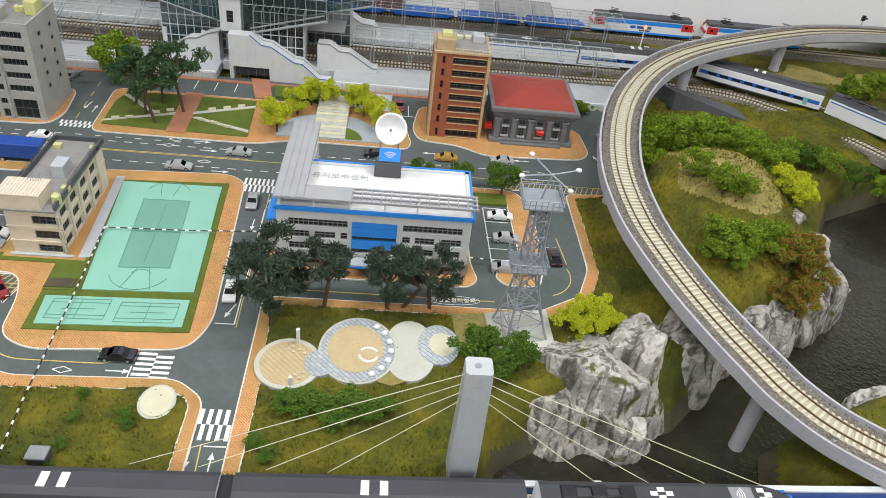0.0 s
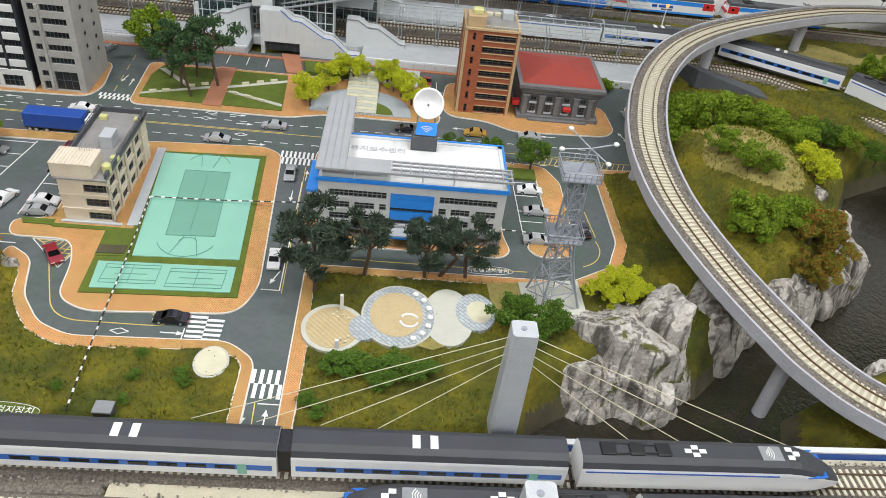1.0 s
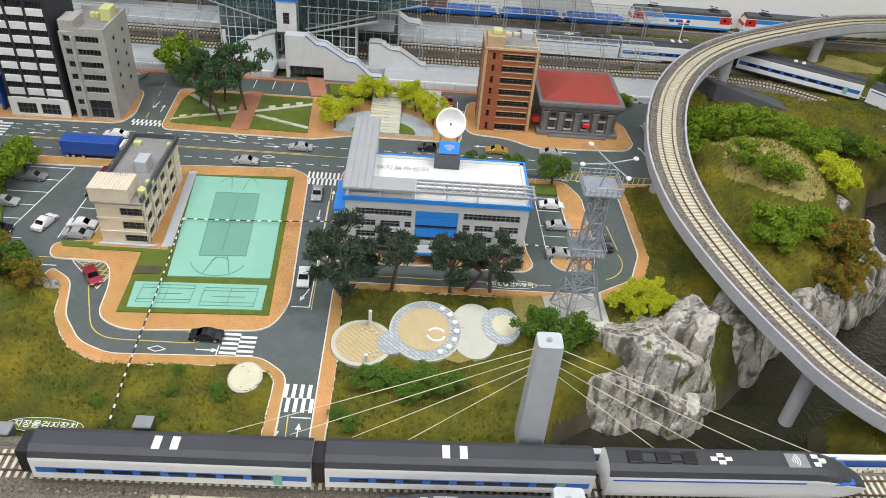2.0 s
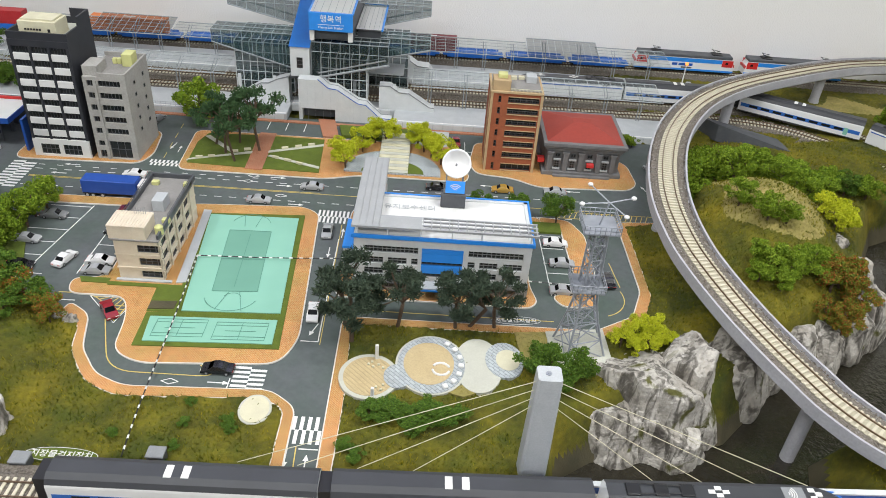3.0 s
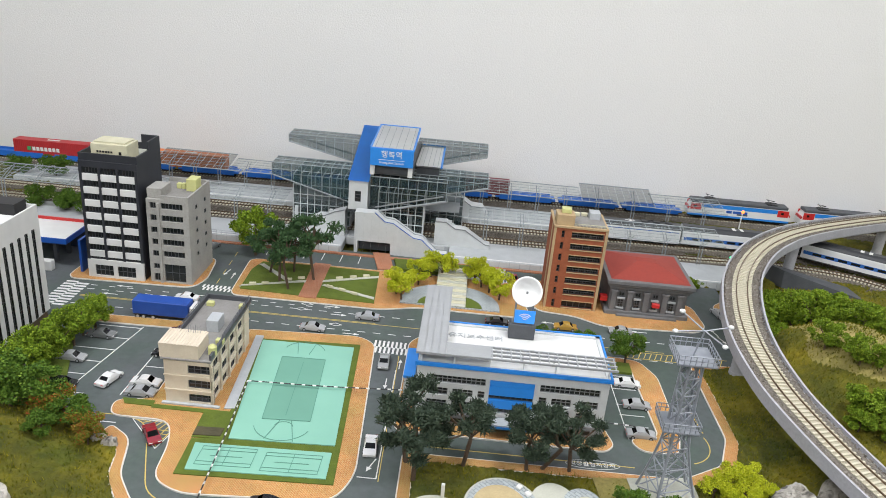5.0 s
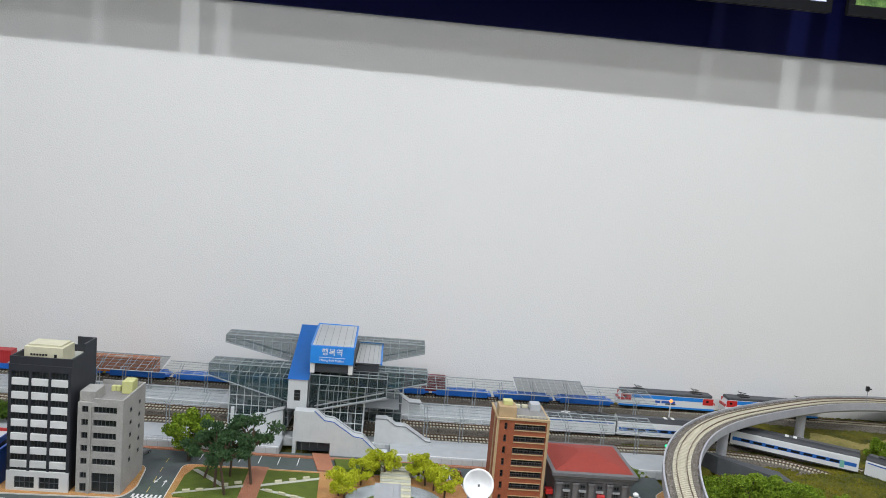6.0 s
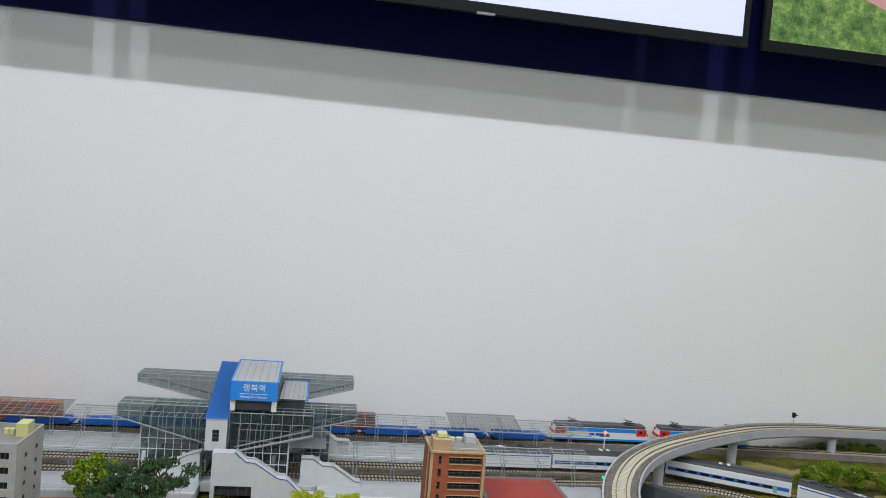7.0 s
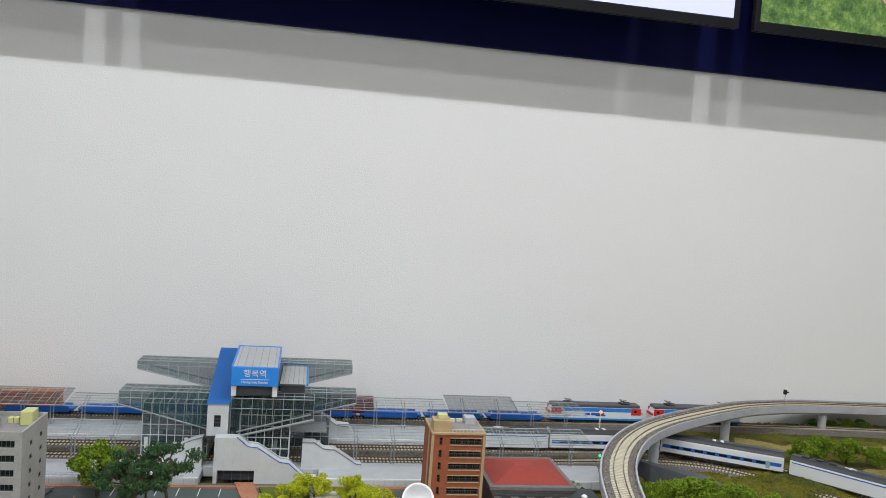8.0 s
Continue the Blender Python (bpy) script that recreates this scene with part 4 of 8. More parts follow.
for z0, z1, blue in ((0.026, 0.033, 0), (0.033, 0.046, 1), (0.046, 0.052, 0), (0.052, 0.066, 1), (0.066, 0.073, 1)):
    if blue:
        part("blue_panel", boxbm(OX0 + 0.092, OY0 - 0.0012, z0, OX0 + 0.148, OY0 + 0.003, z1 - 0.0006), BLUE, office, "blue spandrel panel")
    else:
        window(0.056, z1 - z0, fr @ pose(0.092, 0.002, z0), office, 8, 1)
part("pale_band", boxbm(OX0 + 0.092, OY0 - 0.001, 0.0205, OX0 + 0.148, OY0 + 0.003, 0.0258), WHITE, office)
bm = bmesh.new()
box(bm, OX0 + 0.092, OY0 - 0.022, 0.017, OX0 + 0.145, OY0 - 0.0036, 0.0195)
part("entrance_canopy", bm, BLUE, office, "blue entrance canopy")
part("canopy_top", boxbm(OX0 + 0.093, OY0 - 0.021, 0.0196, OX0 + 0.144, OY0 - 0.0036, 0.0215), PALEGREY, office)
bm = bmesh.new()
box(bm, OX0 - 0.003, OY0 - 0.003, OZ - 0.004, OX1 + 0.003, OY0 - 0.0002, OZ + 0.001)
box(bm, OX1 + 0.0003, OY0, OZ - 0.004, OX1 + 0.003, OY1, OZ + 0.001)
box(bm, OX0 - 0.003, OY0, OZ - 0.004, OX0 - 0.0003, OY1, OZ + 0.001)
box(bm, OX0 - 0.003, OY1 + 0.0002, OZ - 0.004, OX1 + 0.003, OY1 + 0.003, OZ + 0.001)
part("fascia", bm, BLUE, office, "bright blue roof fascia")
part("side_wing", boxbm(OX0 - 0.018, OY0 + 0.03, 0.0, OX0 - 0.0005, OY1 - 0.01, 0.045, bevel=0.001), PALEGREY, office, "low grey wing")
part("side_wing_trim", boxbm(OX0 - 0.019, OY0 + 0.029, 0.0455, OX0 - 0.004, OY1 - 0.009, 0.049), BLUE, office)
# raised grey seamed roof: a strip along the west end and the front, then an open frame of bars
bm = bmesh.new()
ZR = OZ + 0.013
box(bm, OX0 - 0.003, OY0 - 0.004, ZR, OX0 + 0.034, OY1 + 0.080, ZR + 0.003)
box(bm, OX0 + 0.0341, OY0 - 0.004, ZR, OX0 + 0.090, OY0 + 0.026, ZR + 0.003)
for i in range(5):
    x = OX0 - 0.0025 + 0.0088 * i
    box(bm, x, OY0 - 0.004, ZR + 0.0028, x + 0.0008, OY1 + 0.080, ZR + 0.004)
part("seamed_roof", bm, GREYROOF, office, "grey standing seam roof strip")
bm = bmesh.new()
for y in (OY0 - 0.004, OY0 + 0.006, OY0 + 0.016, OY0 + 0.0245):
    box(bm, OX0 + 0.0902, y, ZR, OX1 + 0.006, y + 0.0022, ZR + 0.0028)
for i in range(14):
    x = OX0 + 0.0905 + i * 0.01175
    box(bm, x, OY0 - 0.0018, ZR + 0.0003, x + 0.0014, OY0 + 0.0245, ZR + 0.0024)
part("roof_frame", bm, GREYROOF, office, "open grey louvre frame")
bm = bmesh.new()
for x in (OX0 + 0.003, OX0 + 0.044, OX0 + 0.088, OX0 + 0.130, OX0 + 0.170, OX1 - 0.004):
    for y in (OY0 + 0.002, OY0 + 0.0225):
        box(bm, x, y, OZ - 0.0018, x + 0.002, y + 0.002, ZR - 0.0002)
for x in (OX0 + 0.003, OX0 + 0.028):
    box(bm, x, OY1 + 0.074, 0.0, x + 0.003, OY1 + 0.077, ZR - 0.0002)
part("roof_posts", bm, WHITE, office)
part("rear_block", boxbm(OX0 + 0.0, OY1 + 0.0005, 0.0, OX0 + 0.032, OY1 + 0.072, OZ - 0.01, bevel=0.001), OFFWHITE, office, "rear stair block")
part("plant_box", boxbm(0.038, 1.106, OZ - 0.0015, 0.073, 1.121, OZ + 0.020, bevel=0.0006), DARKGREY, office, "dark grey roof plant box")
lettering("roof_sign", "유지보수센터", 0.0135, PALEGREY, pose(-0.005, 1.100, OZ - 0.0012), office, 0.0002)

# the silver dish on its screen stand, on the office roof
dish = thing("satellite_dish", "silver parabolic dish on a stand with a small lit screen", "antenna")
bm = bmesh.new()
box(bm, 0.041, 1.109, OZ + 0.0202, 0.070, 1.119, OZ + 0.0225)
for x in (0.043, 0.066):
    box(bm, x, 1.112, OZ + 0.0225, x + 0.002, 1.118, OZ + 0.052)
part("stand", bm, MIDGREY, dish)
part("screen", boxbm(0.0435, 1.1065, OZ + 0.0228, 0.0705, 1.1088, OZ + 0.041), PANELBLUE, dish, "small lit blue screen").matrix_basis = Matrix.Identity(4)
bm = bmesh.new()
for k in range(4):
    a = arc(0, 0, 0.0025 + 0.0026 * k, 45, 135, 8)
    for p, q in chain(a):
        rod(bm, (p[0], 0, p[1]), (q[0], 0, q[1]), 0.0006, 4)
bmesh.ops.translate(bm, vec=(0.057, 1.106, OZ + 0.0265), verts=bm.verts)
part("wave_symbol", bm, ROADWHITE, dish)
bm = bmesh.new()
R = 0.0205
rings = []
for j in range(9):
    r = R * j / 8
    rings.append([bm.verts.new((r * math.cos(a * math.tau / 32), r * math.sin(a * math.tau / 32), 0.008 * (j / 8) ** 2)) for a in range(32)])
for a, b in zip(rings, rings[1:]):
    for i in range(32):
        bm.faces.new((a[i], a[(i + 1) % 32], b[(i + 1) % 32], b[i]))
bmesh.ops.remove_doubles(bm, verts=bm.verts, dist=1e-6)
bmesh.ops.solidify(bm, geom=bm.faces[:], thickness=0.0012)
bmesh.ops.transform(bm, matrix=look((0.0565, 1.120, OZ + 0.0625), (0.075, 2.0, -0.33)), verts=bm.verts)
part("reflector", bm, SILVER, dish, "polished silver bowl", smooth=True)
bm = bmesh.new()
rod(bm, (0.0565, 1.119, OZ + 0.063), (0.0558, 1.104, OZ + 0.069), 0.0005)
cyl(bm, 0, 0, -0.0015, 0.0015, 0.0014, m=Matrix.Translation((0.0558, 1.104, OZ + 0.069)))
part("feed", bm, MIDGREY, dish)

# ---- cream flats beside the court ----
flats = thing("apartment_block", "cream three storey block with grey roof terrace and tank", "building")
FX0, FX1, FY0, FY1, FZ = -0.392, -0.334, 1.008, 1.172, 0.066
bm = bmesh.new()
fr = face(FX0, FY0, 0)
w = FX1 - FX0
xs, zs = [0.030, 0.062], [0.006, 0.017, 0.026, 0.038, 0.047, 0.059]
holes = {(1, 1), (1, 3), (1, 5)}
wall_grid(bm, w, FZ, 0.004, xs, zs, holes, fr)
fe = face(FX1, FY0 + 0.004, 0, 90)
ln = FY1 - FY0 - 0.004
xe = [0.010, 0.030, 0.042, 0.062, 0.076, 0.096, 0.110, 0.130]
wall_grid(bm, ln, FZ, 0.004, xe, zs, {(i, j) for i in (1, 3, 5, 7) for j in (1, 3, 5)}, fe)
box(bm, FX0, FY0 + 0.004, 0, FX0 + 0.004, FY1, FZ), box(bm, FX0 + 0.004, FY1 - 0.004, 0, FX1 - 0.004, FY1, FZ)
box(bm, FX0 + 0.004, FY0 + 0.008, 0, FX1 - 0.0065, FY1 - 0.004, FZ - 0.002)
part("wall", bm, CREAM, flats)
for z, h in ((0.006, 0.011), (0.026, 0.012), (0.047, 0.012)):
    window(0.032, h, fr @ pose(0.030, 0.002, z), flats, 4, 2)
    for a in (0.010, 0.042, 0.076, 0.110):
        window(0.020, h, fe @ pose(a, 0.0018, z), flats, 3, 1)
bm = bmesh.new()
for z in (0.021, 0.042):
    box(bm, FX0 - 0.001, FY0 - 0.001, z, FX1 + 0.001, FY0 - 0.0001, z + 0.002)
    box(bm, FX1 + 0.0001, FY0, z, FX1 + 0.001, FY1, z + 0.002)
for y in (0.0, 0.036, 0.069, 0.103, 0.136):
    box(bm, FX1 + 0.0011, FY0 + y, 0.0, FX1 + 0.0022, FY0 + y + 0.003, FZ - 0.002)
part("bands", bm, CREAM, flats)
bm = bmesh.new()
box(bm, FX0 - 0.003, FY0 - 0.003, FZ, FX1 + 0.003, FY1 + 0.003, FZ + 0.003, bevel=0.0006)
part("roof", bm, ROOFGREY, flats, "grey felt roof terrace")
bm = bmesh.new()
for a in ((FX1, FY0, FX1 + 0.003, FY1 + 0.003), (FX0 - 0.003, FY0 + 0.045, FX0, FY1 + 0.003), (FX0, FY1, FX1, FY1 + 0.003)):
    box(bm, a[0], a[1], FZ + 0.003, a[2], a[3], FZ + 0.010)
part("parapet", bm, DARKGREY, flats, "dark parapet")
bm = bmesh.new()
for x in (FX1 + 0.0015, FX0 - 0.0015):
    rod(bm, (x, FY0 + 0.046, FZ + 0.0145), (x, FY1, FZ + 0.0145), 0.0005, 5)
    for i in range(14):
        y = FY0 + 0.046 + i * 0.009
        rod(bm, (x, y, FZ + 0.0099), (x, y, FZ + 0.0145), 0.0004, 4)
part("railing", bm, DARKGREY, flats, "thin dark railing")
bm = bmesh.new()
box(bm, FX0 - 0.004, FY0 - 0.002, FZ + 0.0032, FX0 + 0.045, FY0 + 0.036, FZ + 0.022)
part("penthouse", bm, CREAM, flats, "cream roof hut")
bm = bmesh.new()
for i in range(12):
    box(bm, FX0 - 0.0042 + i * 0.0041, FY0 - 0.0025, FZ + 0.0222, FX0 - 0.0016 + i * 0.0041, FY0 + 0.0365, FZ + 0.0232)
box(bm, FX0 - 0.0045, FY0 - 0.0025, FZ + 0.0218, FX0 + 0.0455, FY0 + 0.0365, FZ + 0.0224)
part("hut_roof", bm, CREAM, flats, "ribbed cream roof")
part("stair_hut", boxbm(FX0 + 0.030, FY0 + 0.070, FZ + 0.003, FX0 + 0.046, FY0 + 0.095, FZ + 0.020, bevel=0.0005), PALEGREY, flats)
bm = bmesh.new()
cyl(bm, FX0 + 0.057, FY0 + 0.016, FZ + 0.003, FZ + 0.014, 0.0055, seg=16)
cyl(bm, FX0 + 0.057, FY0 + 0.016, FZ + 0.014, FZ + 0.017, 0.0055, 0.002, seg=16)
part("water_tank", bm, YELLOWBOX, flats, "yellow round water tank", smooth=False)
for dx, dy in ((0.057, 0.040), (0.010, 0.140), (0.056, 0.140)):
    part("roof_unit", boxbm(FX0 + dx - 0.005, FY0 + dy, FZ + 0.003, FX0 + dx + 0.005, FY0 + dy + 0.008, FZ + 0.009, bevel=0.0005), YELLOWBOX, flats, "small yellow roof unit")
bm = bmesh.new()
for i in range(6):
    rod(bm, (FX0 + 0.022 + 0.003 * i, FY0 + 0.030, FZ + 0.023), (FX0 + 0.022 + 0.003 * i, FY0 + 0.030, FZ + 0.032 + 0.002 * (i % 2)), 0.0003, 4)
part("aerials", bm, MIDGREY, flats)
part("base_slab", boxbm(FX0 - 0.004, FY0 - 0.005, 0.0, FX1 + 0.012, FY0 - 0.0005, 0.0042), PALEGREY, flats)

# ---- black and white tower ----
tower = thing("office_tower", "black tower with white spandrel panels on nine floors", "building")
BX0, BX1, BY0, BY1, BZ = -0.657, -0.562, 1.340, 1.432, 0.205
part("wall", boxbm(BX0, BY0 + 0.004, 0.0, BX1, BY1, BZ), CHARCOAL, tower)
colw = 0.0260
cx0 = [BX0 + 0.0045, BX0 + 0.0345, BX0 + 0.0645]
for x, pw in ((BX0, 0.0045), (cx0[0] + colw, 0.0040), (cx0[1] + colw, 0.0040), (cx0[2] + colw, BX1 - cx0[2] - colw)):
    part("pier", boxbm(x, BY0 - 0.0018, 0.034, x + pw, BY0 + 0.0039, BZ - 0.0105), CHARCOAL, tower)
part("parapet_band", boxbm(BX0, BY0 - 0.0014, BZ - 0.0104, BX1, BY0 + 0.0039, BZ), CHARCOAL, tower)
for j in range(7):
    z = 0.0390 + j * 0.0222
    for c in cx0:
        part("white_panel", boxbm(c, BY0 - 0.0012, z, c + colw, BY0 + 0.0039, z + 0.0112, bevel=0.0003), WHITE, tower)
        window(colw, 0.0108, face(c, BY0 + 0.0014, z + 0.0113), tower, 5, 1, frame_mat=CHARCOAL)
for c in cx0:
    window(colw, 0.0048, face(c, BY0 + 0.0014, 0.0341), tower, 5, 1, frame_mat=CHARCOAL)
bm = bmesh.new()
wall_grid(bm, BX1 - BX0, 0.034, 0.004, [0.012, 0.043, 0.050, 0.081], [0.006, 0.025], {(1, 1), (3, 1)}, face(BX0, BY0 - 0.003, 0))
part("shopfront", bm, WHITE, tower, "white ground floor front")
for a in (0.012, 0.050):
    window(0.031, 0.019, face(BX0 + a, BY0 - 0.0010, 0.006), tower, 4, 2)
part("roof_deck", boxbm(BX0 + 0.003, BY0 + 0.004, BZ, BX1 - 0.003, BY1 - 0.003, BZ + 0.0012), PALESTONE, tower, "pale roof deck")
bm = bmesh.new()
for a in ((BX0, BY0 + 0.001, BX1, BY0 + 0.004), (BX0, BY0 + 0.0041, BX0 + 0.003, BY1), (BX1 - 0.003, BY0 + 0.0041, BX1, BY1), (BX0 + 0.003, BY1 - 0.003, BX1 - 0.003, BY1)):
    box(bm, a[0], a[1], BZ, a[2], a[3], BZ + 0.012)
box(bm, BX1 - 0.003, BY1 - 0.045, BZ + 0.012, BX1, BY1, BZ + 0.026), box(bm, BX1 - 0.030, BY1 - 0.003, BZ + 0.012, BX1 - 0.003, BY1, BZ + 0.026)
part("parapet", bm, CHARCOAL, tower)
bm = bmesh.new()
box(bm, BX0 + 0.016, BY0 + 0.012, BZ, BX0 + 0.075, BY0 + 0.055, BZ + 0.026, bevel=0.0006)
box(bm, BX0 + 0.020, BY0 + 0.016, BZ + 0.026, BX0 + 0.071, BY0 + 0.050, BZ + 0.029)
part("roof_house", bm, CREAMSTONE, tower, "cream plant room on the roof")
bm = bmesh.new()
for i in range(6):
    box(bm, BX0 + 0.026 + i * 0.0045, BY0 + 0.0112, BZ + 0.012, BX0 + 0.029 + i * 0.0045, BY0 + 0.0119, BZ + 0.015)
box(bm, BX0 + 0.062, BY0 + 0.0112, BZ + 0.010, BX0 + 0.066, BY0 + 0.0119, BZ + 0.015)
part("vents", bm, BLACK, tower)

# ---- grey concrete block next to it ----
grey = thing("concrete_office", "weathered grey concrete block with six storeys of windows", "building")
GX0, GX1, GY0, GY1, GH = -0.552, -0.482, 1.341, 1.442, 0.150
fr = face(GX0, GY0, 0)
bm = bmesh.new()
xs = [0.006, 0.016, 0.024, 0.060]
zs = [0.004, 0.018, 0.026, 0.036] + sum([[0.049 + 0.0212 * k, 0.0595 + 0.0212 * k] for k in range(5)], [])
zs = [z for z in zs if z < GH - 0.004]
hol = set()
for j in range(1, len(zs), 2):
    hol |= {(1, j), (3, j)}
hol |= {(3, 2)}
wall_grid(bm, GX1 - GX0, GH, 0.006, xs, zs, hol, fr)
box(bm, GX0, GY0 + 0.006, 0, GX0 + 0.004, GY1, GH), box(bm, GX1 - 0.004, GY0 + 0.006, 0, GX1, GY1, GH), box(bm, GX0 + 0.004, GY1 - 0.004, 0, GX1 - 0.004, GY1, GH)
box(bm, GX0 + 0.004, GY0 + 0.010, 0, GX1 - 0.004, GY0 + 0.012, GH - 0.004)
box(bm, GX0 + 0.018, GY0 - 0.003, 0, GX0 + 0.022, GY0 - 0.0002, GH - 0.006)
box(bm, GX0, GY0 + 0.0061, GH, GX0 + 0.024, GY0 + 0.045, GH + 0.016)
for a in ((GX0 + 0.0245, GY0, GX1, GY0 + 0.003), (GX1 - 0.003, GY0 + 0.0035, GX1, GY1), (GX0, GY1 - 0.003, GX1 - 0.0035, GY1)):
    box(bm, a[0], a[1], GH, a[2], a[3], GH + 0.007)
part("wall", bm, CONCRETE, grey)
part("roof", boxbm(GX0 + 0.004, GY0 + 0.006, GH - 0.003, GX1 - 0.004, GY1 - 0.004, GH + 0.001), ROOFGREY, grey)
for j in range(1, len(zs), 2):
    if j == 1:
        window(0.010, 0.014, fr @ pose(0.006, 0.003, zs[0]), grey, 2, 1)
        window(0.036, 0.032, fr @ pose(0.024, 0.003, zs[0]), grey, 3, 2)
    else:
        hh = zs[j] - zs[j - 1]
        window(0.010, hh, fr @ pose(0.006, 0.003, zs[j - 1]), grey, 2, 1)
        if j > 3:
            window(0.036, hh, fr @ pose(0.024, 0.003, zs[j - 1]), grey, 6, 1)
for k in range(5):
    for y in (0.03, 0.07):
        window(0.006, 0.006, face(GX1 + 0.0008, GY0 + y, 0.045 + 0.021 * k, 90), grey, 1, 1)
part("tank", boxbm(GX0 + 0.048, GY0 + 0.050, GH + 0.001, GX0 + 0.065, GY0 + 0.075, GH + 0.022, bevel=0.0008), YELLOWBOX, grey, "pale green square tank")
for x in (0.028, 0.036):
    part("roof_unit", boxbm(GX0 + x, GY0 + 0.060, GH + 0.001, GX0 + x + 0.007, GY0 + 0.068, GH + 0.010, bevel=0.0005), YELLOWBOX, grey, "small yellow unit")

# ---- white tower with dark stripes in the west ----
pale = thing("striped_tower", "white panel tower with dark vertical window stripes", "building", pose(-0.045, 0, 0))
PX0, PX1, PY0, PY1, PH = -0.80, -0.590, 1.020, 1.180, 0.180
part("wall", boxbm(PX0, PY0, 0.022, PX1, PY1, PH), WHITE, pale)
part("base", boxbm(PX0 + 0.003, PY0 + 0.003, 0.0, PX1 - 0.003, PY1 - 0.003, 0.0218), material("bronze_base", (0.12, 0.085, 0.05), 0.4), pale, "brown glazed ground floor")
for x in (0.02, 0.075, 0.13):
    window(0.028, PH - 0.05, face(PX0 + x + 0.02, PY0 - 0.0016, 0.026), pale, 1, 10, frame_mat=BLACK)
for i in range(8):
    window(0.0048, PH - 0.05, face(PX1 + 0.0016, PY0 + 0.022 + i * 0.0168, 0.024, 90), pale, 1, 9, frame_mat=BLACK)
bm = bmesh.new()
for a in ((PX0, PY0, PX1, PY0 + 0.003), (PX1 - 0.003, PY0 + 0.0035, PX1, PY1), (PX0, PY1 - 0.003, PX1 - 0.0035, PY1)):
    box(bm, a[0], a[1], PH, a[2], a[3], PH + 0.006)
part("parapet", bm, WHITE, pale)
part("roof_block", boxbm(PX0 + 0.02, PY1 - 0.035, PH, PX1 - 0.01, PY1 - 0.008, PH + 0.016), BLACK, pale, "black louvred roof block")
part("plinth", boxbm(PX0, PY0 - 0.02, 0.0, PX1 + 0.018, PY0 - 0.0005, 0.004), WHITE, pale)

# ---- brick building with balconies ----
brick = thing("brick_building", "red brick building with six floors of railed balconies", "building")
KX0, KX1, KY0, KY1, KH = 0.117, 0.206, 1.392, 1.470, 0.150
fr = face(KX0, KY0, 0)
bm = bmesh.new()
xs = [0.013, 0.018, 0.030, 0.084]
zs = [0.003, 0.018] + sum([[0.028 + 0.0208 * k, 0.041 + 0.0208 * k] for k in range(6)], [])
zs = [z for z in zs if z < KH - 0.003]
hol = {(1, j) for j in range(1, len(zs), 2)} | {(3, j) for j in range(1, len(zs), 2)}
wall_grid(bm, KX1 - KX0, KH, 0.008, xs, zs, hol, fr)
box(bm, KX0, KY0 + 0.008, 0, KX0 + 0.004, KY1, KH), box(bm, KX1 - 0.004, KY0 + 0.008, 0, KX1, KY1, KH), box(bm, KX0 + 0.004, KY1 - 0.004, 0, KX1 - 0.004, KY1, KH)
part("wall", bm, REDBRICK, brick)
part("core", boxbm(KX0 + 0.0045, KY0 + 0.0085, 0, KX1 - 0.0045, KY1 - 0.0045, KH - 0.003), DARKGREY, brick)
bm = bmesh.new()
for x in (KX0 - 0.0008, KX1 - 0.0035):
    box(bm, x, KY0 - 0.0012, 0.0, x + 0.0045, KY0 - 0.0001, KH)
for k in range(len(zs)):
    box(bm, KX0 + 0.030, KY0 - 0.001, zs[k] - 0.0012 if k % 2 else zs[k], KX0 + 0.084, KY0 + 0.001, zs[k] + 0.0012 if k % 2 == 0 else zs[k])
box(bm, KX0 - 0.001, KY0 - 0.002, KH, KX1 + 0.001, KY1 + 0.001, KH + 0.004, bevel=0.0005)
box(bm, KX0 - 0.0009, KY0 + 0.02, 0.0, KX0 - 0.0001, KY0 + 0.03, KH)
part("trim", bm, TAN, brick, "tan corner piers and cornice")
for j in range(1, len(zs), 2):
    hh = zs[j] - zs[j - 1]
    window(0.005, hh, fr @ pose(0.013, 0.004, zs[j - 1]), brick, 1, 2)
    window(0.054, hh, fr @ pose(0.030, 0.0068, zs[j - 1]), brick, 5, 1)
    if j > 1:
        b2 = bmesh.new()
        for i in range(19):
            rod(b2, (KX0 + 0.031 + i * 0.0029, KY0 + 0.0006, zs[j - 1]), (KX0 + 0.031 + i * 0.0029, KY0 + 0.0006, zs[j - 1] + 0.0075), 0.00025, 4)
        rod(b2, (KX0 + 0.030, KY0 + 0.0006, zs[j - 1] + 0.0078), (KX0 + 0.084, KY0 + 0.0006, zs[j - 1] + 0.0078), 0.0004, 4)
        part("balcony_railing", b2, DARKGREY, brick)
bm = bmesh.new()
box(bm, KX0 + 0.002, KY0 + 0.002, KH + 0.004, KX0 + 0.032, KY0 + 0.030, KH + 0.022, bevel=0.0006)
part("roof_house", bm, TAN, brick, "tan stair head")
part("tank", boxbm(KX0 + 0.010, KY0 + 0.010, KH + 0.0221, KX0 + 0.026, KY0 + 0.025, KH + 0.030, bevel=0.001), YELLOWBOX, brick, "yellow roof tank")
part("roof", boxbm(KX0 + 0.003, KY0 + 0.003, KH + 0.0041, KX1 - 0.003, KY1 - 0.003, KH + 0.005), ROOFGREY, brick)
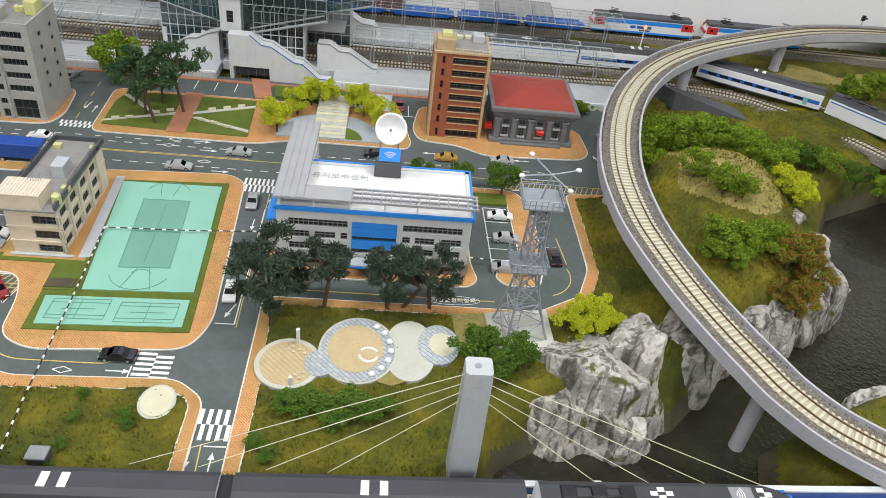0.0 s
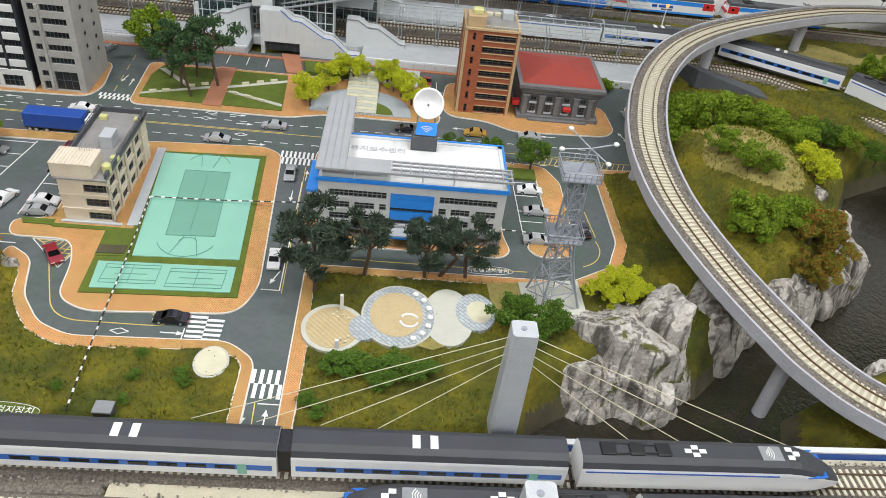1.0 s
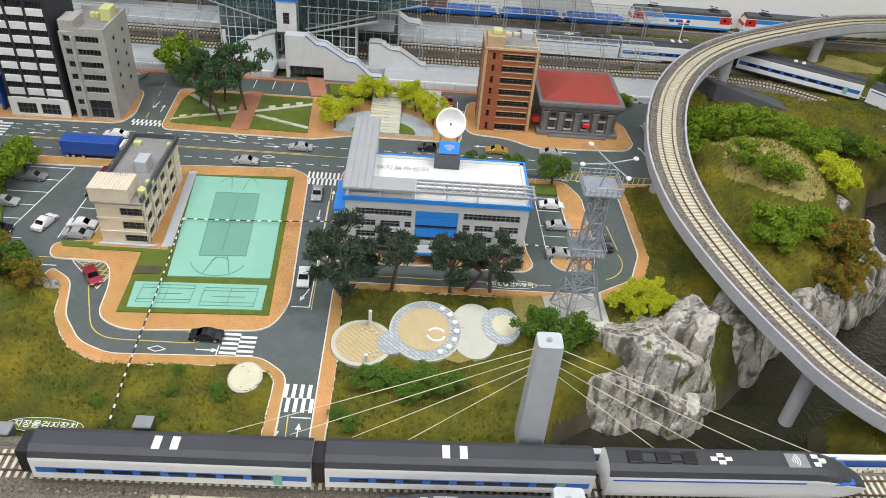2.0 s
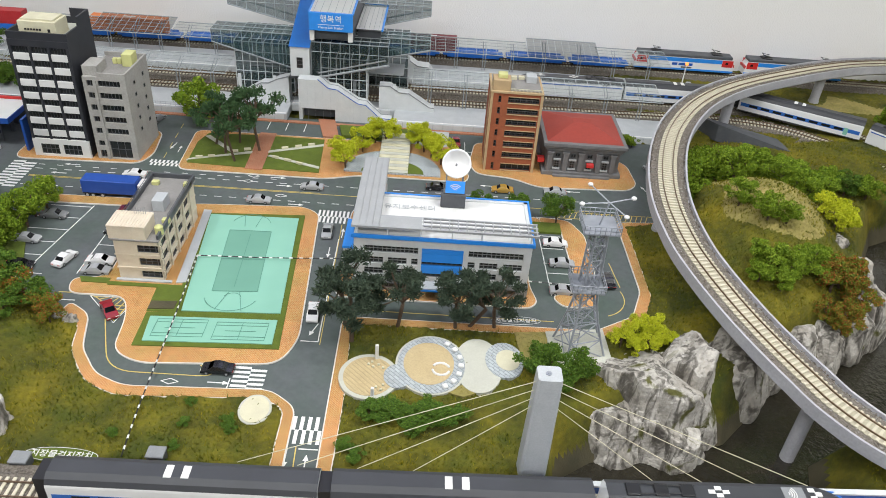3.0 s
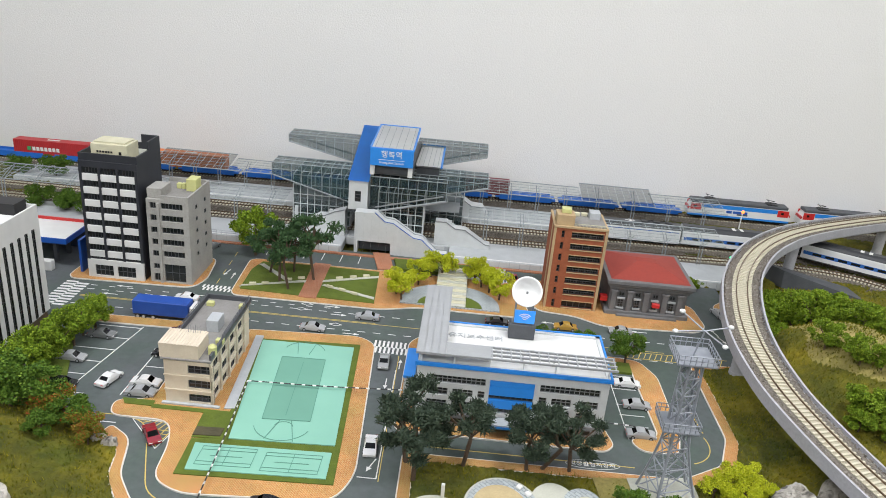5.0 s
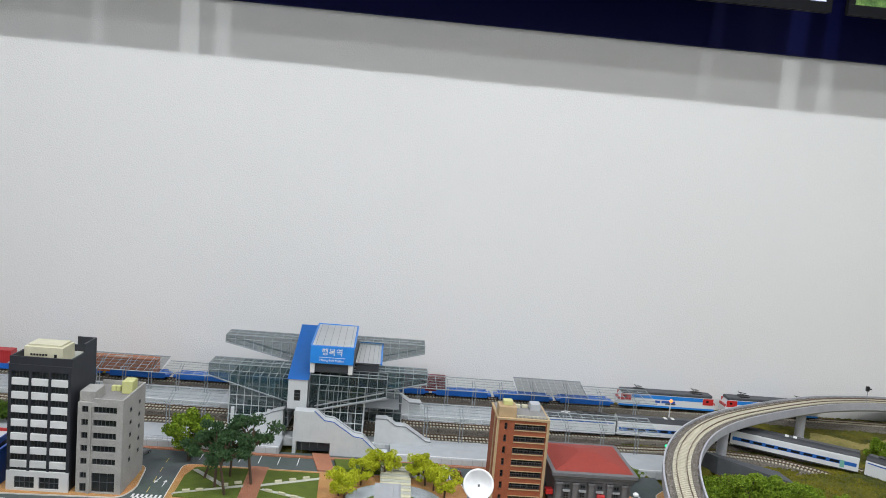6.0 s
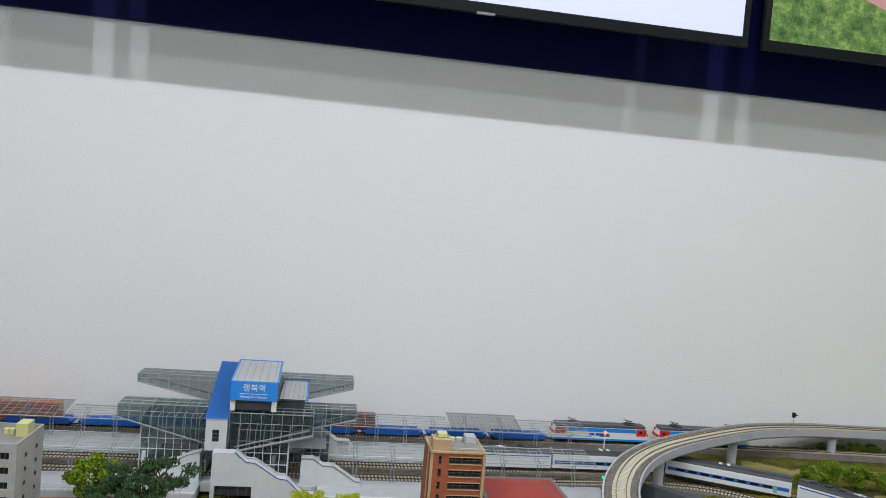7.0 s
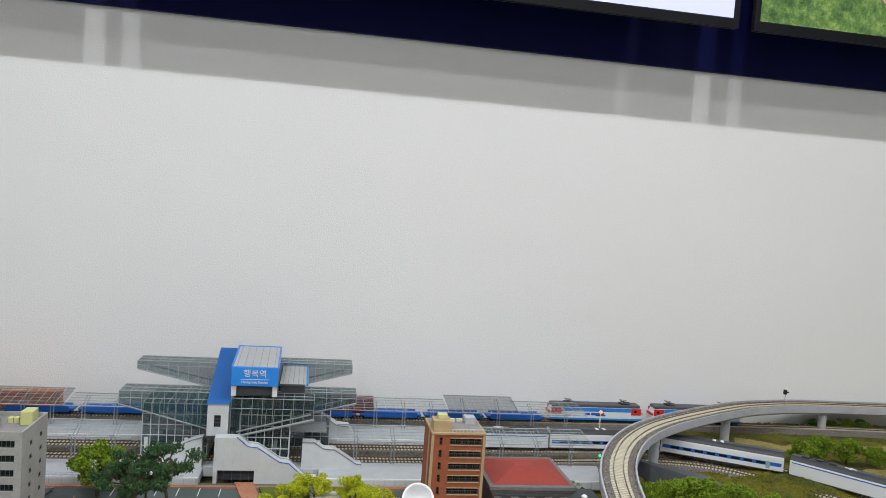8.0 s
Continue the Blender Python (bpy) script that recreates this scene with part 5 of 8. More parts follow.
for a in ((0.036, 0.05, 0.006), (0.05, 0.054, 0.005)):
    part("roof_unit", boxbm(KX0 + a[0], KY0 + a[1], KH + 0.005, KX0 + a[0] + 0.010, KY0 + a[1] + 0.008, KH + 0.005 + a[2], bevel=0.0005), CREAMSTONE, brick)
part("vent_house", boxbm(KX0 + 0.062, KY0 + 0.04, KH + 0.005, KX0 + 0.080, KY0 + 0.06, KH + 0.017, bevel=0.0005), PALEGREY, brick)
bm = bmesh.new()
for i in range(24):
    rod(bm, (KX0 + 0.033 + i * 0.0023, KY0, KH + 0.004), (KX0 + 0.033 + i * 0.0023, KY0, KH + 0.009), 0.0003, 4)
rod(bm, (KX0 + 0.032, KY0, KH + 0.009), (KX1, KY0, KH + 0.009), 0.0005, 4)
part("roof_railing", bm, CREAMSTONE, brick)

# ---- stone bank with a red hipped roof ----
bank = thing("stone_hall", "grey neoclassical stone hall with a red hipped roof", "building")
NX0, NX1, NY0, NY1, NH = 0.222, 0.366, 1.388, 1.530, 0.060
part("wall", boxbm(NX0 + 0.006, NY0 + 0.008, 0.0, NX1 - 0.006, NY1 - 0.006, NH), STONEGREY, bank)
bm = bmesh.new()
box(bm, NX0, NY0, 0.0, NX1, NY1, 0.010, bevel=0.001)
box(bm, NX0 + 0.02, NY0 - 0.006, 0.0, NX1 - 0.02, NY0 - 0.0002, 0.006, bevel=0.001)
part("plinth", bm, STONEGREY, bank)
bm = bmesh.new()
for z0, z1, o in ((NH - 0.012, NH - 0.006, 0.001), (NH - 0.0058, NH - 0.001, 0.004), (NH - 0.0009, NH + 0.006, 0.007)):
    box(bm, NX0 - o + 0.004, NY0 - o + 0.005, z0, NX1 + o - 0.004, NY1 + o - 0.005, z1, bevel=0.0008)
part("cornice", bm, STONEGREY, bank, "stepped grey cornice")
for x in (0.012, 0.040, 0.068, 0.100, 0.126):
    bm = bmesh.new()
    box(bm, NX0 + x - 0.0045, NY0 + 0.001, 0.0102, NX0 + x + 0.0045, NY0 + 0.0078, 0.048, bevel=0.0008)
    box(bm, NX0 + x - 0.006, NY0 + 0.0002, 0.0441, NX0 + x + 0.006, NY0 + 0.0079, 0.048, bevel=0.0005)
    part("pilaster", bm, STONEGREY, bank)
for x in (0.026, 0.054, 0.084, 0.113):
    bm = bmesh.new()
    box(bm, NX0 + x - 0.0065, NY0 + 0.0045, 0.012, NX0 + x + 0.0065, NY0 + 0.0078, 0.015)
    box(bm, NX0 + x - 0.0065, NY0 + 0.0045, 0.030, NX0 + x + 0.0065, NY0 + 0.0078, 0.033)
    part("window_surround", bm, PALEGREY, bank)
    window(0.009, 0.015, face(NX0 + x - 0.0045, NY0 + 0.0058, 0.015), bank, 2, 3)
    window(0.009, 0.007, face(NX0 + x - 0.0045, NY0 + 0.0058, 0.036), bank, 2, 1)
part("awning", boxbm(NX0 + 0.079, NY0 - 0.003, 0.022, NX0 + 0.092, NY0 + 0.004, 0.029, bevel=0.0008), LOCORED, bank, "small red awning")
part("red_box", boxbm(NX0 - 0.008, NY0 + 0.012, 0.020, NX0 + 0.0045, NY0 + 0.024, 0.029, bevel=0.0006), LOCORED, bank, "red wall sign")
bm = bmesh.new()
z0, z1 = NH + 0.0062, NH + 0.020
q = [(NX0 + 0.004, NY0 + 0.006), (NX1 - 0.004, NY0 + 0.006), (NX1 - 0.004, NY1 - 0.006), (NX0 + 0.004, NY1 - 0.006)]
ins = [(NX0 + 0.055, NY0 + 0.062), (NX1 - 0.055, NY0 + 0.062), (NX1 - 0.055, NY1 - 0.06), (NX0 + 0.055, NY1 - 0.06)]
lo, hi = [bm.verts.new((*p, z0)) for p in q], [bm.verts.new((*p, z1)) for p in ins]
for i in range(4):
    bm.faces.new((lo[i], lo[(i + 1) % 4], hi[(i + 1) % 4], hi[i]))
bm.faces.new(hi), bm.faces.new(lo[::-1])
part("roof", bm, REDROOF, bank, "weathered red hipped roof")

# ---- filling station in the west ----
gas = thing("filling_station", "white filling station canopy with blue and red edges", "building", pose(-0.028, -0.055, 0))
bm = bmesh.new()
box(bm, -0.83, 1.42, 0.048, -0.68, 1.50, 0.053)
part("canopy_roof", bm, WHITE, gas)
bm = bmesh.new()
box(bm, -0.832, 1.418, 0.044, -0.678, 1.4198, 0.0535), box(bm, -0.6798, 1.42, 0.044, -0.678, 1.50, 0.0535)
part("canopy_fascia", bm, DEEPBLUE, gas, "blue canopy edge")
part("red_fascia", boxbm(-0.832, 1.5002, 0.044, -0.672, 1.503, 0.058), LOCORED, gas, "red canopy edge")
for x, y in ((-0.80, 1.44), (-0.71, 1.44), (-0.71, 1.48)):
    part("post", boxbm(x - 0.003, y - 0.003, 0, x + 0.003, y + 0.003, 0.0478), DARKGREY, gas)
part("shop", boxbm(-0.84, 1.51, 0.0, -0.69, 1.545, 0.04), DARKGREY, gas)
part("sign_panel", boxbm(-0.650, 1.405, 0.0, -0.646, 1.50, 0.06), DEEPBLUE, gas, "blue upright sign panel")
for x in (-0.78, -0.71):
    part("pump", boxbm(x - 0.01, 1.40, 0, x + 0.012, 1.412, 0.018, bevel=0.001), WHITE, gas, "white fuel pump")

# ---- station ----
for nm, y0, y1, x0, x1 in (("platform_south_west", 1.548, 1.638, -1.25, -0.2665), ("platform_south", 1.600, 1.638, -0.266, -0.058), ("platform_south_east", 1.548, 1.638, -0.0575, 0.505), ("platform_north", 1.775, 1.875, -1.05, 0.575)):
    ob = tagged(part(nm, boxbm(x0, y0, -0.004, x1, y1, 0.0125, bevel=0.0008), PALEGREY), "long pale grey station platform", "platform", kind="structure")
    part("edge_strip", boxbm(x0 + 0.002, y0 + 0.003, 0.0122, x1 - 0.002, y0 + 0.006, 0.0130), ROADWHITE, ob, "white safety strip")
    bm = bmesh.new()
    for i in range(int((x1 - x0) / 0.02)):
        box(bm, x0 + 0.02 * i, y0 - 0.0006, -0.002, x0 + 0.02 * i + 0.0186, y0 - 0.00005, 0.0115)
    o2 = part("panel_joints", bm, OFFWHITE, ob)
    o2["kind"] = "stuff"
tagged(part("red_kerb_strip", boxbm(-0.70, 1.535, -0.002, 0.40, 1.5435, 0.0024), REDPATH), "narrow red brick strip before the platform", "pavement", kind="structure")
bm = bmesh.new()
for i in range(46):
    x = -0.72 + i * 0.0095
    rod(bm, (x, 1.549, 0.0125), (x, 1.549, 0.021), 0.0003, 4)
for z in (0.017, 0.021):
    rod(bm, (-0.72, 1.549, z), (-0.29, 1.549, z), 0.00035, 4)
fence = thing("platform_fence", "thin grey metal railing along the platform", "railing")
part("rail_panel", bm, FRAMEGREY, fence)


def canopy(x0, x1, y0, y1, z, tilt=0.006, label="glazed platform canopy on grey steel posts", step=0.024, smoked=False):
    """A glass platform roof with bars and forked posts."""
    ob = thing("platform_canopy", label, "canopy", group="platform canopies")
    bm = bmesh.new()
    zb = lambda y: z + tilt * (y - y0) / (y1 - y0)
    v = [bm.verts.new(c) for c in ((x0, y0, zb(y0)), (x1, y0, zb(y0)), (x1, y1, zb(y1)), (x0, y1, zb(y1)))]
    bm.faces.new(v)
    bmesh.ops.solidify(bm, geom=bm.faces[:], thickness=0.0008)
    part("glass_roof", bm, SMOKED if smoked else CANOPYGLASS, ob, "tinted glass roof panes")
    n = max(2, round((x1 - x0) / step))
    for i in range(n + 1):
        x = x0 + (x1 - x0) * i / n
        b2 = bmesh.new()
        rod(b2, (x, y0, zb(y0) + 0.0006), (x, y1, zb(y1) + 0.0006), 0.0005, 4)
        part("rafter", b2, PALEGREY, ob)
    for k in range(6):
        y = y0 + (y1 - y0) * k / 5
        b2 = bmesh.new()
        rod(b2, (x0, y, zb(y) + 0.0004), (x1, y, zb(y) + 0.0004), 0.0011 if k in (0, 5) else 0.0005, 4)
        part("purlin", b2, FRAMEGREY, ob)
    m = max(2, round((x1 - x0) / 0.068))
    for i in range(m):
        x = x0 + (x1 - x0) * (i + 0.5) / m
        b2 = bmesh.new()
        ym = (y0 + y1) / 2 - 0.012
        for dx in (-0.003, 0.003):
            rod(b2, (x + dx, ym, 0.0120), (x + dx, ym, z - 0.010), 0.0011, 6)
            rod(b2, (x + dx, ym, z - 0.011), (x + dx, y0 + 0.012, zb(y0 + 0.012)), 0.0009, 5)
            rod(b2, (x + dx, ym, z - 0.011), (x + dx, y1 - 0.012, zb(y1 - 0.012)), 0.0009, 5)
        part("post", b2, FRAMEGREY, ob, "forked grey steel post")
    return ob


canopy(-1.15, -0.395, 1.600, 1.682, 0.066)
canopy(-0.025, 0.482, 1.602, 1.684, 0.066)
BARRED = "dark barred platform canopy section over the wagons"
canopy(-0.90, -0.745, 1.815, 1.892, 0.058)
canopy(-0.745, -0.575, 1.812, 1.894, 0.060, 0.014, BARRED, 0.017, True)
canopy(-0.575, -0.385, 1.818, 1.895, 0.058)
canopy(-0.03, 0.228, 1.830, 1.915, 0.060)
canopy(0.228, 0.392, 1.826, 1.917, 0.062, 0.014, BARRED, 0.017, True)
canopy(0.392, 0.555, 1.830, 1.917, 0.060)

station = thing("railway_station", "glass railway station bridging the tracks with blue roof and white stairs", "station")


def glazed(x0, y0, z0, x1, y1, z1, dx, dz, name, label="", mat=None, bar=None):
    """A glazed box: sheets of glass and a grid of bars on its front and ends."""
    ob = part(name, boxbm(x0, y0, z0, x1, y1, z1), mat or GLASS, station, label)
    bm = bmesh.new()
    t = 0.0007
    nx, nz, ny = max(1, round((x1 - x0) / dx)), max(1, round((z1 - z0) / dz)), max(1, round((y1 - y0) / dx))
    for i in range(nx + 1):
        x = x0 + (x1 - x0) * i / nx
        box(bm, x - t, y0 - t * 2, z0, x + t, y0 - 0.0001, z1)
        box(bm, x - t, y0, z1 + 0.0001, x + t, y1, z1 + t * 2)
    for j in range(nz + 1):
        z = z0 + (z1 - z0) * j / nz
        box(bm, x0, y0 - t * 1.8, z - t, x1, y0 - 0.0002, z + t)
        for xx in (x0 - t * 1.8, x1 + 0.0002):
            box(bm, xx, y0, z - t, xx + t * 1.6, y1, z + t)
    for i in range(ny + 1):
        y = y0 + (y1 - y0) * i / ny
        for xx in (x0 - t * 2, x1 + 0.0001):
            box(bm, xx, y - t, z0, xx + t * 1.9, y + t, z1)
    part("glazing_grid", bm, bar or FRAMEGREY, ob)
    return ob


def glass_wing(x_tip, x_in, y0, y1, z_top, z_tip, z_in, name="glass_wing", mat=None):
    """A wing of glass that deepens from its tip towards the hall."""
    bm = bmesh.new()
    a = [(x_tip, z_top), (x_in, z_top), (x_in, z_in), (x_tip, z_tip)]
    f = [bm.verts.new((x, y0, z)) for x, z in a]
    b = [bm.verts.new((x, y1, z)) for x, z in a]
    bm.faces.new(f), bm.faces.new(b[::-1])
    for i in range(4):
        bm.faces.new((f[i], b[i], b[(i + 1) % 4], f[(i + 1) % 4]))
    bmesh.ops.recalc_face_normals(bm, faces=bm.faces)
    ob = part(name, bm, mat or GLASS, station, "smoky glass wing on a tapering truss")
    bm = bmesh.new()
    n = 8
    low = lambda t: z_tip + (z_in - z_tip) * t
    for i in range(n + 1):
        t = i / n
        x = x_tip + (x_in - x_tip) * t
        rod(bm, (x, y0 - 0.001, z_top), (x, y0 - 0.001, low(t)), 0.0006, 4)
        rod(bm, (x, y0, z_top + 0.0008), (x, y1, z_top + 0.0008), 0.0006, 4)
        rod(bm, (x, y0, low(t) - 0.0008), (x, y1, low(t) - 0.0008), 0.0006, 4)
    for y in (y0, (y0 + y1) / 2, y1):
        rod(bm, (x_tip, y, z_top + 0.001), (x_in, y, z_top + 0.001), 0.0010, 5)
    for y in (y0 - 0.001, y1):
        rod(bm, (x_tip, y, z_tip), (x_in, y, z_in), 0.0014, 5)
    rod(bm, (x_tip, y0 - 0.001, (z_top + z_tip) / 2), (x_in, y0 - 0.001, (z_top + z_tip) / 2), 0.0006, 4)
    part("truss", bm, FRAMEGREY, ob)


# back and front wings
glass_wing(-0.428, -0.268, 1.785, 1.832, 0.163, 0.148, 0.112)
glass_wing(0.004, -0.148, 1.785, 1.832, 0.169, 0.152, 0.112)
glass_wing(-0.426, -0.266, 1.640, 1.688, 0.140, 0.116, 0.072)
glass_wing(0.007, -0.222, 1.6415, 1.682, 0.146, 0.128, 0.070)
glass_wing(-0.073, -0.222, 1.597, 1.6400, 0.143, 0.108, 0.071, "front_wing", SMOKED)
# hall bodies
glazed(-0.386, 1.655, 0.014, -0.268, 1.775, 0.115, 0.015, 0.022, "west_hall", "dark green glass hall", None, OFFWHITE)
glazed(-0.205, 1.604, 0.028, -0.115, 1.6395, 0.112, 0.015, 0.020, "front_hall", "dark glass entrance hall with white bars", SMOKED, OFFWHITE)
glazed(-0.225, 1.722, 0.014, -0.038, 1.774, 0.122, 0.017, 0.022, "east_hall", "dark green glass hall", None, OFFWHITE)
# roof with sign
bm = bmesh.new()
v = [bm.verts.new(c) for c in ((-0.222, 1.592, 0.2035), (-0.142, 1.592, 0.2035), (-0.147, 1.800, 0.1985), (-0.230, 1.800, 0.1985))]
bm.faces.new(v)
bmesh.ops.solidify(bm, geom=bm.faces[:], thickness=0.004)
roof = part("roof", bm, ROOFWHITE, station, "white ribbed roof")
for i in range(6):
    b2 = bmesh.new()
    t = (i + 0.5) / 6
    rod(b2, (-0.222 + 0.08 * t, 1.594, 0.2040), (-0.230 + 0.083 * t, 1.798, 0.1990), 0.0004, 4)
    part("rib", b2, PALEGREY, roof)
bm = bmesh.new()
for a, b in (((-0.223, 1.591, 0.203), (-0.231, 1.802, 0.198)), ((-0.141, 1.591, 0.203), (-0.146, 1.802, 0.198)), ((-0.231, 1.801, 0.198), (-0.146, 1.801, 0.198))):
    rod(bm, a, b, 0.0022, 6)
part("roof_edge", bm, BLUE, station, "blue roof edge")
sign = part("sign_board", boxbm(-0.2235, 1.586, 0.1700, -0.1405, 1.5915, 0.2045, bevel=0.0005), BLUE, station, "blue station sign with white letters")
lettering("sign_text", "행복역", 0.0150, ROADWHITE, pose(-0.182, 1.5857, 0.1925, 90, 0, 0), sign)
lettering("sign_text", "Haeng-bok Station", 0.0063, ROADWHITE, pose(-0.182, 1.5857, 0.1770, 90, 0, 0), sign)
part("sign_rule", boxbm(-0.207, 1.5854, 0.1820, -0.157, 1.5862, 0.1827), ROADWHITE, sign)
part("clerestory", boxbm(-0.220, 1.600, 0.150, -0.1405, 1.80, 0.1695), DARKGREY, station, "dark glazed band under the roof")
for x in (-0.223, -0.150):
    part("white_pier", boxbm(x, 1.590, 0.150, x + 0.0085, 1.5995, 0.1699), WHITE, station)
bm = bmesh.new()
bm.faces.new([bm.verts.new(c) for c in ((-0.1385, 1.625, 0.1660), (-0.088, 1.625, 0.1660), (-0.090, 1.800, 0.1630), (-0.1385, 1.800, 0.1630))])
bmesh.ops.solidify(bm, geom=bm.faces[:], thickness=0.004)
side = part("side_roof", bm, ROOFWHITE, station, "lower white roof")
for i in range(5):
    b2 = bmesh.new()
    rod(b2, (-0.133 + 0.0095 * i, 1.627, 0.1666), (-0.133 + 0.0092 * i, 1.798, 0.1636), 0.0004, 4)
    part("rib", b2, PALEGREY, side)
for a, b in (((-0.1385, 1.801, 0.1640), (-0.0885, 1.801, 0.1640)), ((-0.0875, 1.624, 0.1655), (-0.0892, 1.802, 0.1632))):
    bm = bmesh.new()
    rod(bm, a, b, 0.0022, 6)
    part("side_roof_edge", bm, BLUE, station, "blue roof edge")
part("side_body", boxbm(-0.137, 1.640, 0.140, -0.092, 1.790, 0.1585), DARKGREY, station, "dark glazed band under the roof")
# the blue-roofed stair tower
bm = bmesh.new()
wall_grid(bm, 0.037, 0.059, 0.004, [0.012, 0.024], [0.016, 0.038], {(1, 1)}, face(-0.262, 1.589, 0.076))
box(bm, -0.262, 1.5932, 0.076, -0.258, 1.70, 0.135), box(bm, -0.229, 1.5932, 0.076, -0.225, 1.70, 0.135)
part("stair_tower", bm, OFFWHITE, station, "white stair tower with a square window")
window(0.012, 0.022, face(-0.250, 1.5905, 0.092), station, 1, 3)
bm = bmesh.new()
q = [(-0.264, 1.587, 0.1352), (-0.223, 1.587, 0.1352), (-0.2345, 1.838, 0.186), (-0.273, 1.838, 0.186)]
v = [bm.verts.new(c) for c in q]
bm.faces.new(v)
bmesh.ops.solidify(bm, geom=bm.faces[:], thickness=-0.004)
part("blue_roof", bm, BLUE, station, "sloping bright blue roof strip")
part("tower_base", boxbm(-0.264, 1.592, 0.070, -0.223, 1.66, 0.0758), DARKGREY, station)


def stair_block(pts, y0, y1, name, label, hole=None):
    """A stair mass with its side outline in x and z."""
    bm = bmesh.new()
    f = [bm.verts.new((x, y0, z)) for x, z in pts]
    b = [bm.verts.new((x, y1, z)) for x, z in pts]
    bm.faces.new(f), bm.faces.new(b[::-1])
    n = len(pts)
    for i in range(n):
        bm.faces.new((f[i], b[i], b[(i + 1) % n], f[(i + 1) % n]))
    bmesh.ops.recalc_face_normals(bm, faces=bm.faces)
    return part(name, bm, OFFWHITE, station, label)


out = [(-0.243, 0.024), (-0.243, 0.083), (-0.205, 0.083), (-0.185, 0.066), (-0.168, 0.064), (-0.128, 0.038), (-0.112, 0.036), (-0.083, 0.010), (-0.062, 0.010), (-0.062, 0.0), (-0.172, 0.0), (-0.172, 0.024)]
stair_block(out, 1.557, 1.580, "front_stair", "white panelled stair flank with a blue handrail")
part("stair_pier", boxbm(-0.243, 1.557, 0.0, -0.2365, 1.580, 0.0239), OFFWHITE, station)
part("passage_shadow", boxbm(-0.2364, 1.576, 0.0, -0.1722, 1.5795, 0.0239), DARKGREY, station)
bm = bmesh.new()
for i in range(12):
    x = -0.240 + i * 0.0148
    box(bm, x, 1.5566, 0.0005, x + 0.00018, 1.5569, max(0.002, 0.083 - max(0, (x + 0.205)) * 0.62 - 0.004) if x > -0.172 else 0.083)
o2 = part("panel_seam", bm, PALEGREY, station)
rail_line = [(-0.205, 0.085), (-0.185, 0.068), (-0.168, 0.066), (-0.128, 0.040), (-0.112, 0.038), (-0.083, 0.012), (-0.062, 0.012)]
for y in (1.557, 1.5795):
    bm = bmesh.new()
    for a, b in chain(rail_line):
        rod(bm, (a[0], y, a[1]), (b[0], y, b[1]), 0.0008, 5)
    part("handrail", bm, DEEPBLUE if y < 1.56 else FRAMEGREY, station)
stair_block([(-0.205, 0.010), (-0.205, 0.079), (-0.187, 0.064), (-0.170, 0.062), (-0.130, 0.036), (-0.114, 0.034), (-0.090, 0.010)], 1.5802, 1.6, "stair_flight", "pale stair flight")
# platform stairs to both sides
stair_block([(-0.09, 0.0126), (-0.09, 0.060), (-0.068, 0.060), (-0.050, 0.048), (-0.030, 0.047), (0.012, 0.020), (0.022, 0.019), (0.022, 0.0126)], 1.603, 1.632, "platform_stair", "white stair down to the platform")
stair_block([(-0.27, 0.0126), (-0.27, 0.066), (-0.29, 0.060), (-0.31, 0.050), (-0.325, 0.049), (-0.372, 0.020), (-0.385, 0.0126)], 1.603, 1.632, "platform_stair", "white stair down to the platform")
stair_block([(-0.085, 0.0126), (-0.085, 0.060), (-0.055, 0.058), (-0.02, 0.035), (0.005, 0.033), (0.02, 0.0126)], 1.790, 1.830, "platform_stair", "white stair down to the platform")
for pts, y in (([(-0.09, 0.062), (-0.068, 0.062), (-0.050, 0.050), (-0.030, 0.049), (0.012, 0.022), (0.022, 0.021)], 1.603), ([(-0.27, 0.068), (-0.29, 0.062), (-0.31, 0.052), (-0.325, 0.051), (-0.372, 0.022)], 1.603), ([(-0.085, 0.062), (-0.055, 0.060), (-0.02, 0.037), (0.005, 0.035)], 1.79)):
    bm = bmesh.new()
    for a, b in chain(pts):
        rod(bm, (a[0], y, a[1]), (b[0], y, b[1]), 0.0011, 5)
    part("handrail", bm, MIDGREY, station)
# long diagonal beams on the face of the entrance hall
for a, b in (((-0.228, 1.5945, 0.069), (-0.070, 1.5945, 0.107)), ((-0.078, 1.639, 0.108), (0.008, 1.639, 0.127)), ((-0.210, 1.5955, 0.082), (-0.078, 1.5955, 0.117))):
    bm = bmesh.new()
    rod(bm, a, b, 0.0016, 6)
    part("diagonal_beam", bm, MIDGREY, station)
part("floor_deck", boxbm(-0.380, 1.662, 0.0625, -0.045, 1.77, 0.0655), PALEGREY, station, "concourse floor")
for x in (-0.37, -0.30, -0.21, -0.14, -0.06):
    for y in (1.615, 1.79):
        part("column", boxbm(x - 0.003, y - 0.003, 0.0126, x + 0.003, y + 0.003, 0.0624), OFFWHITE, station)

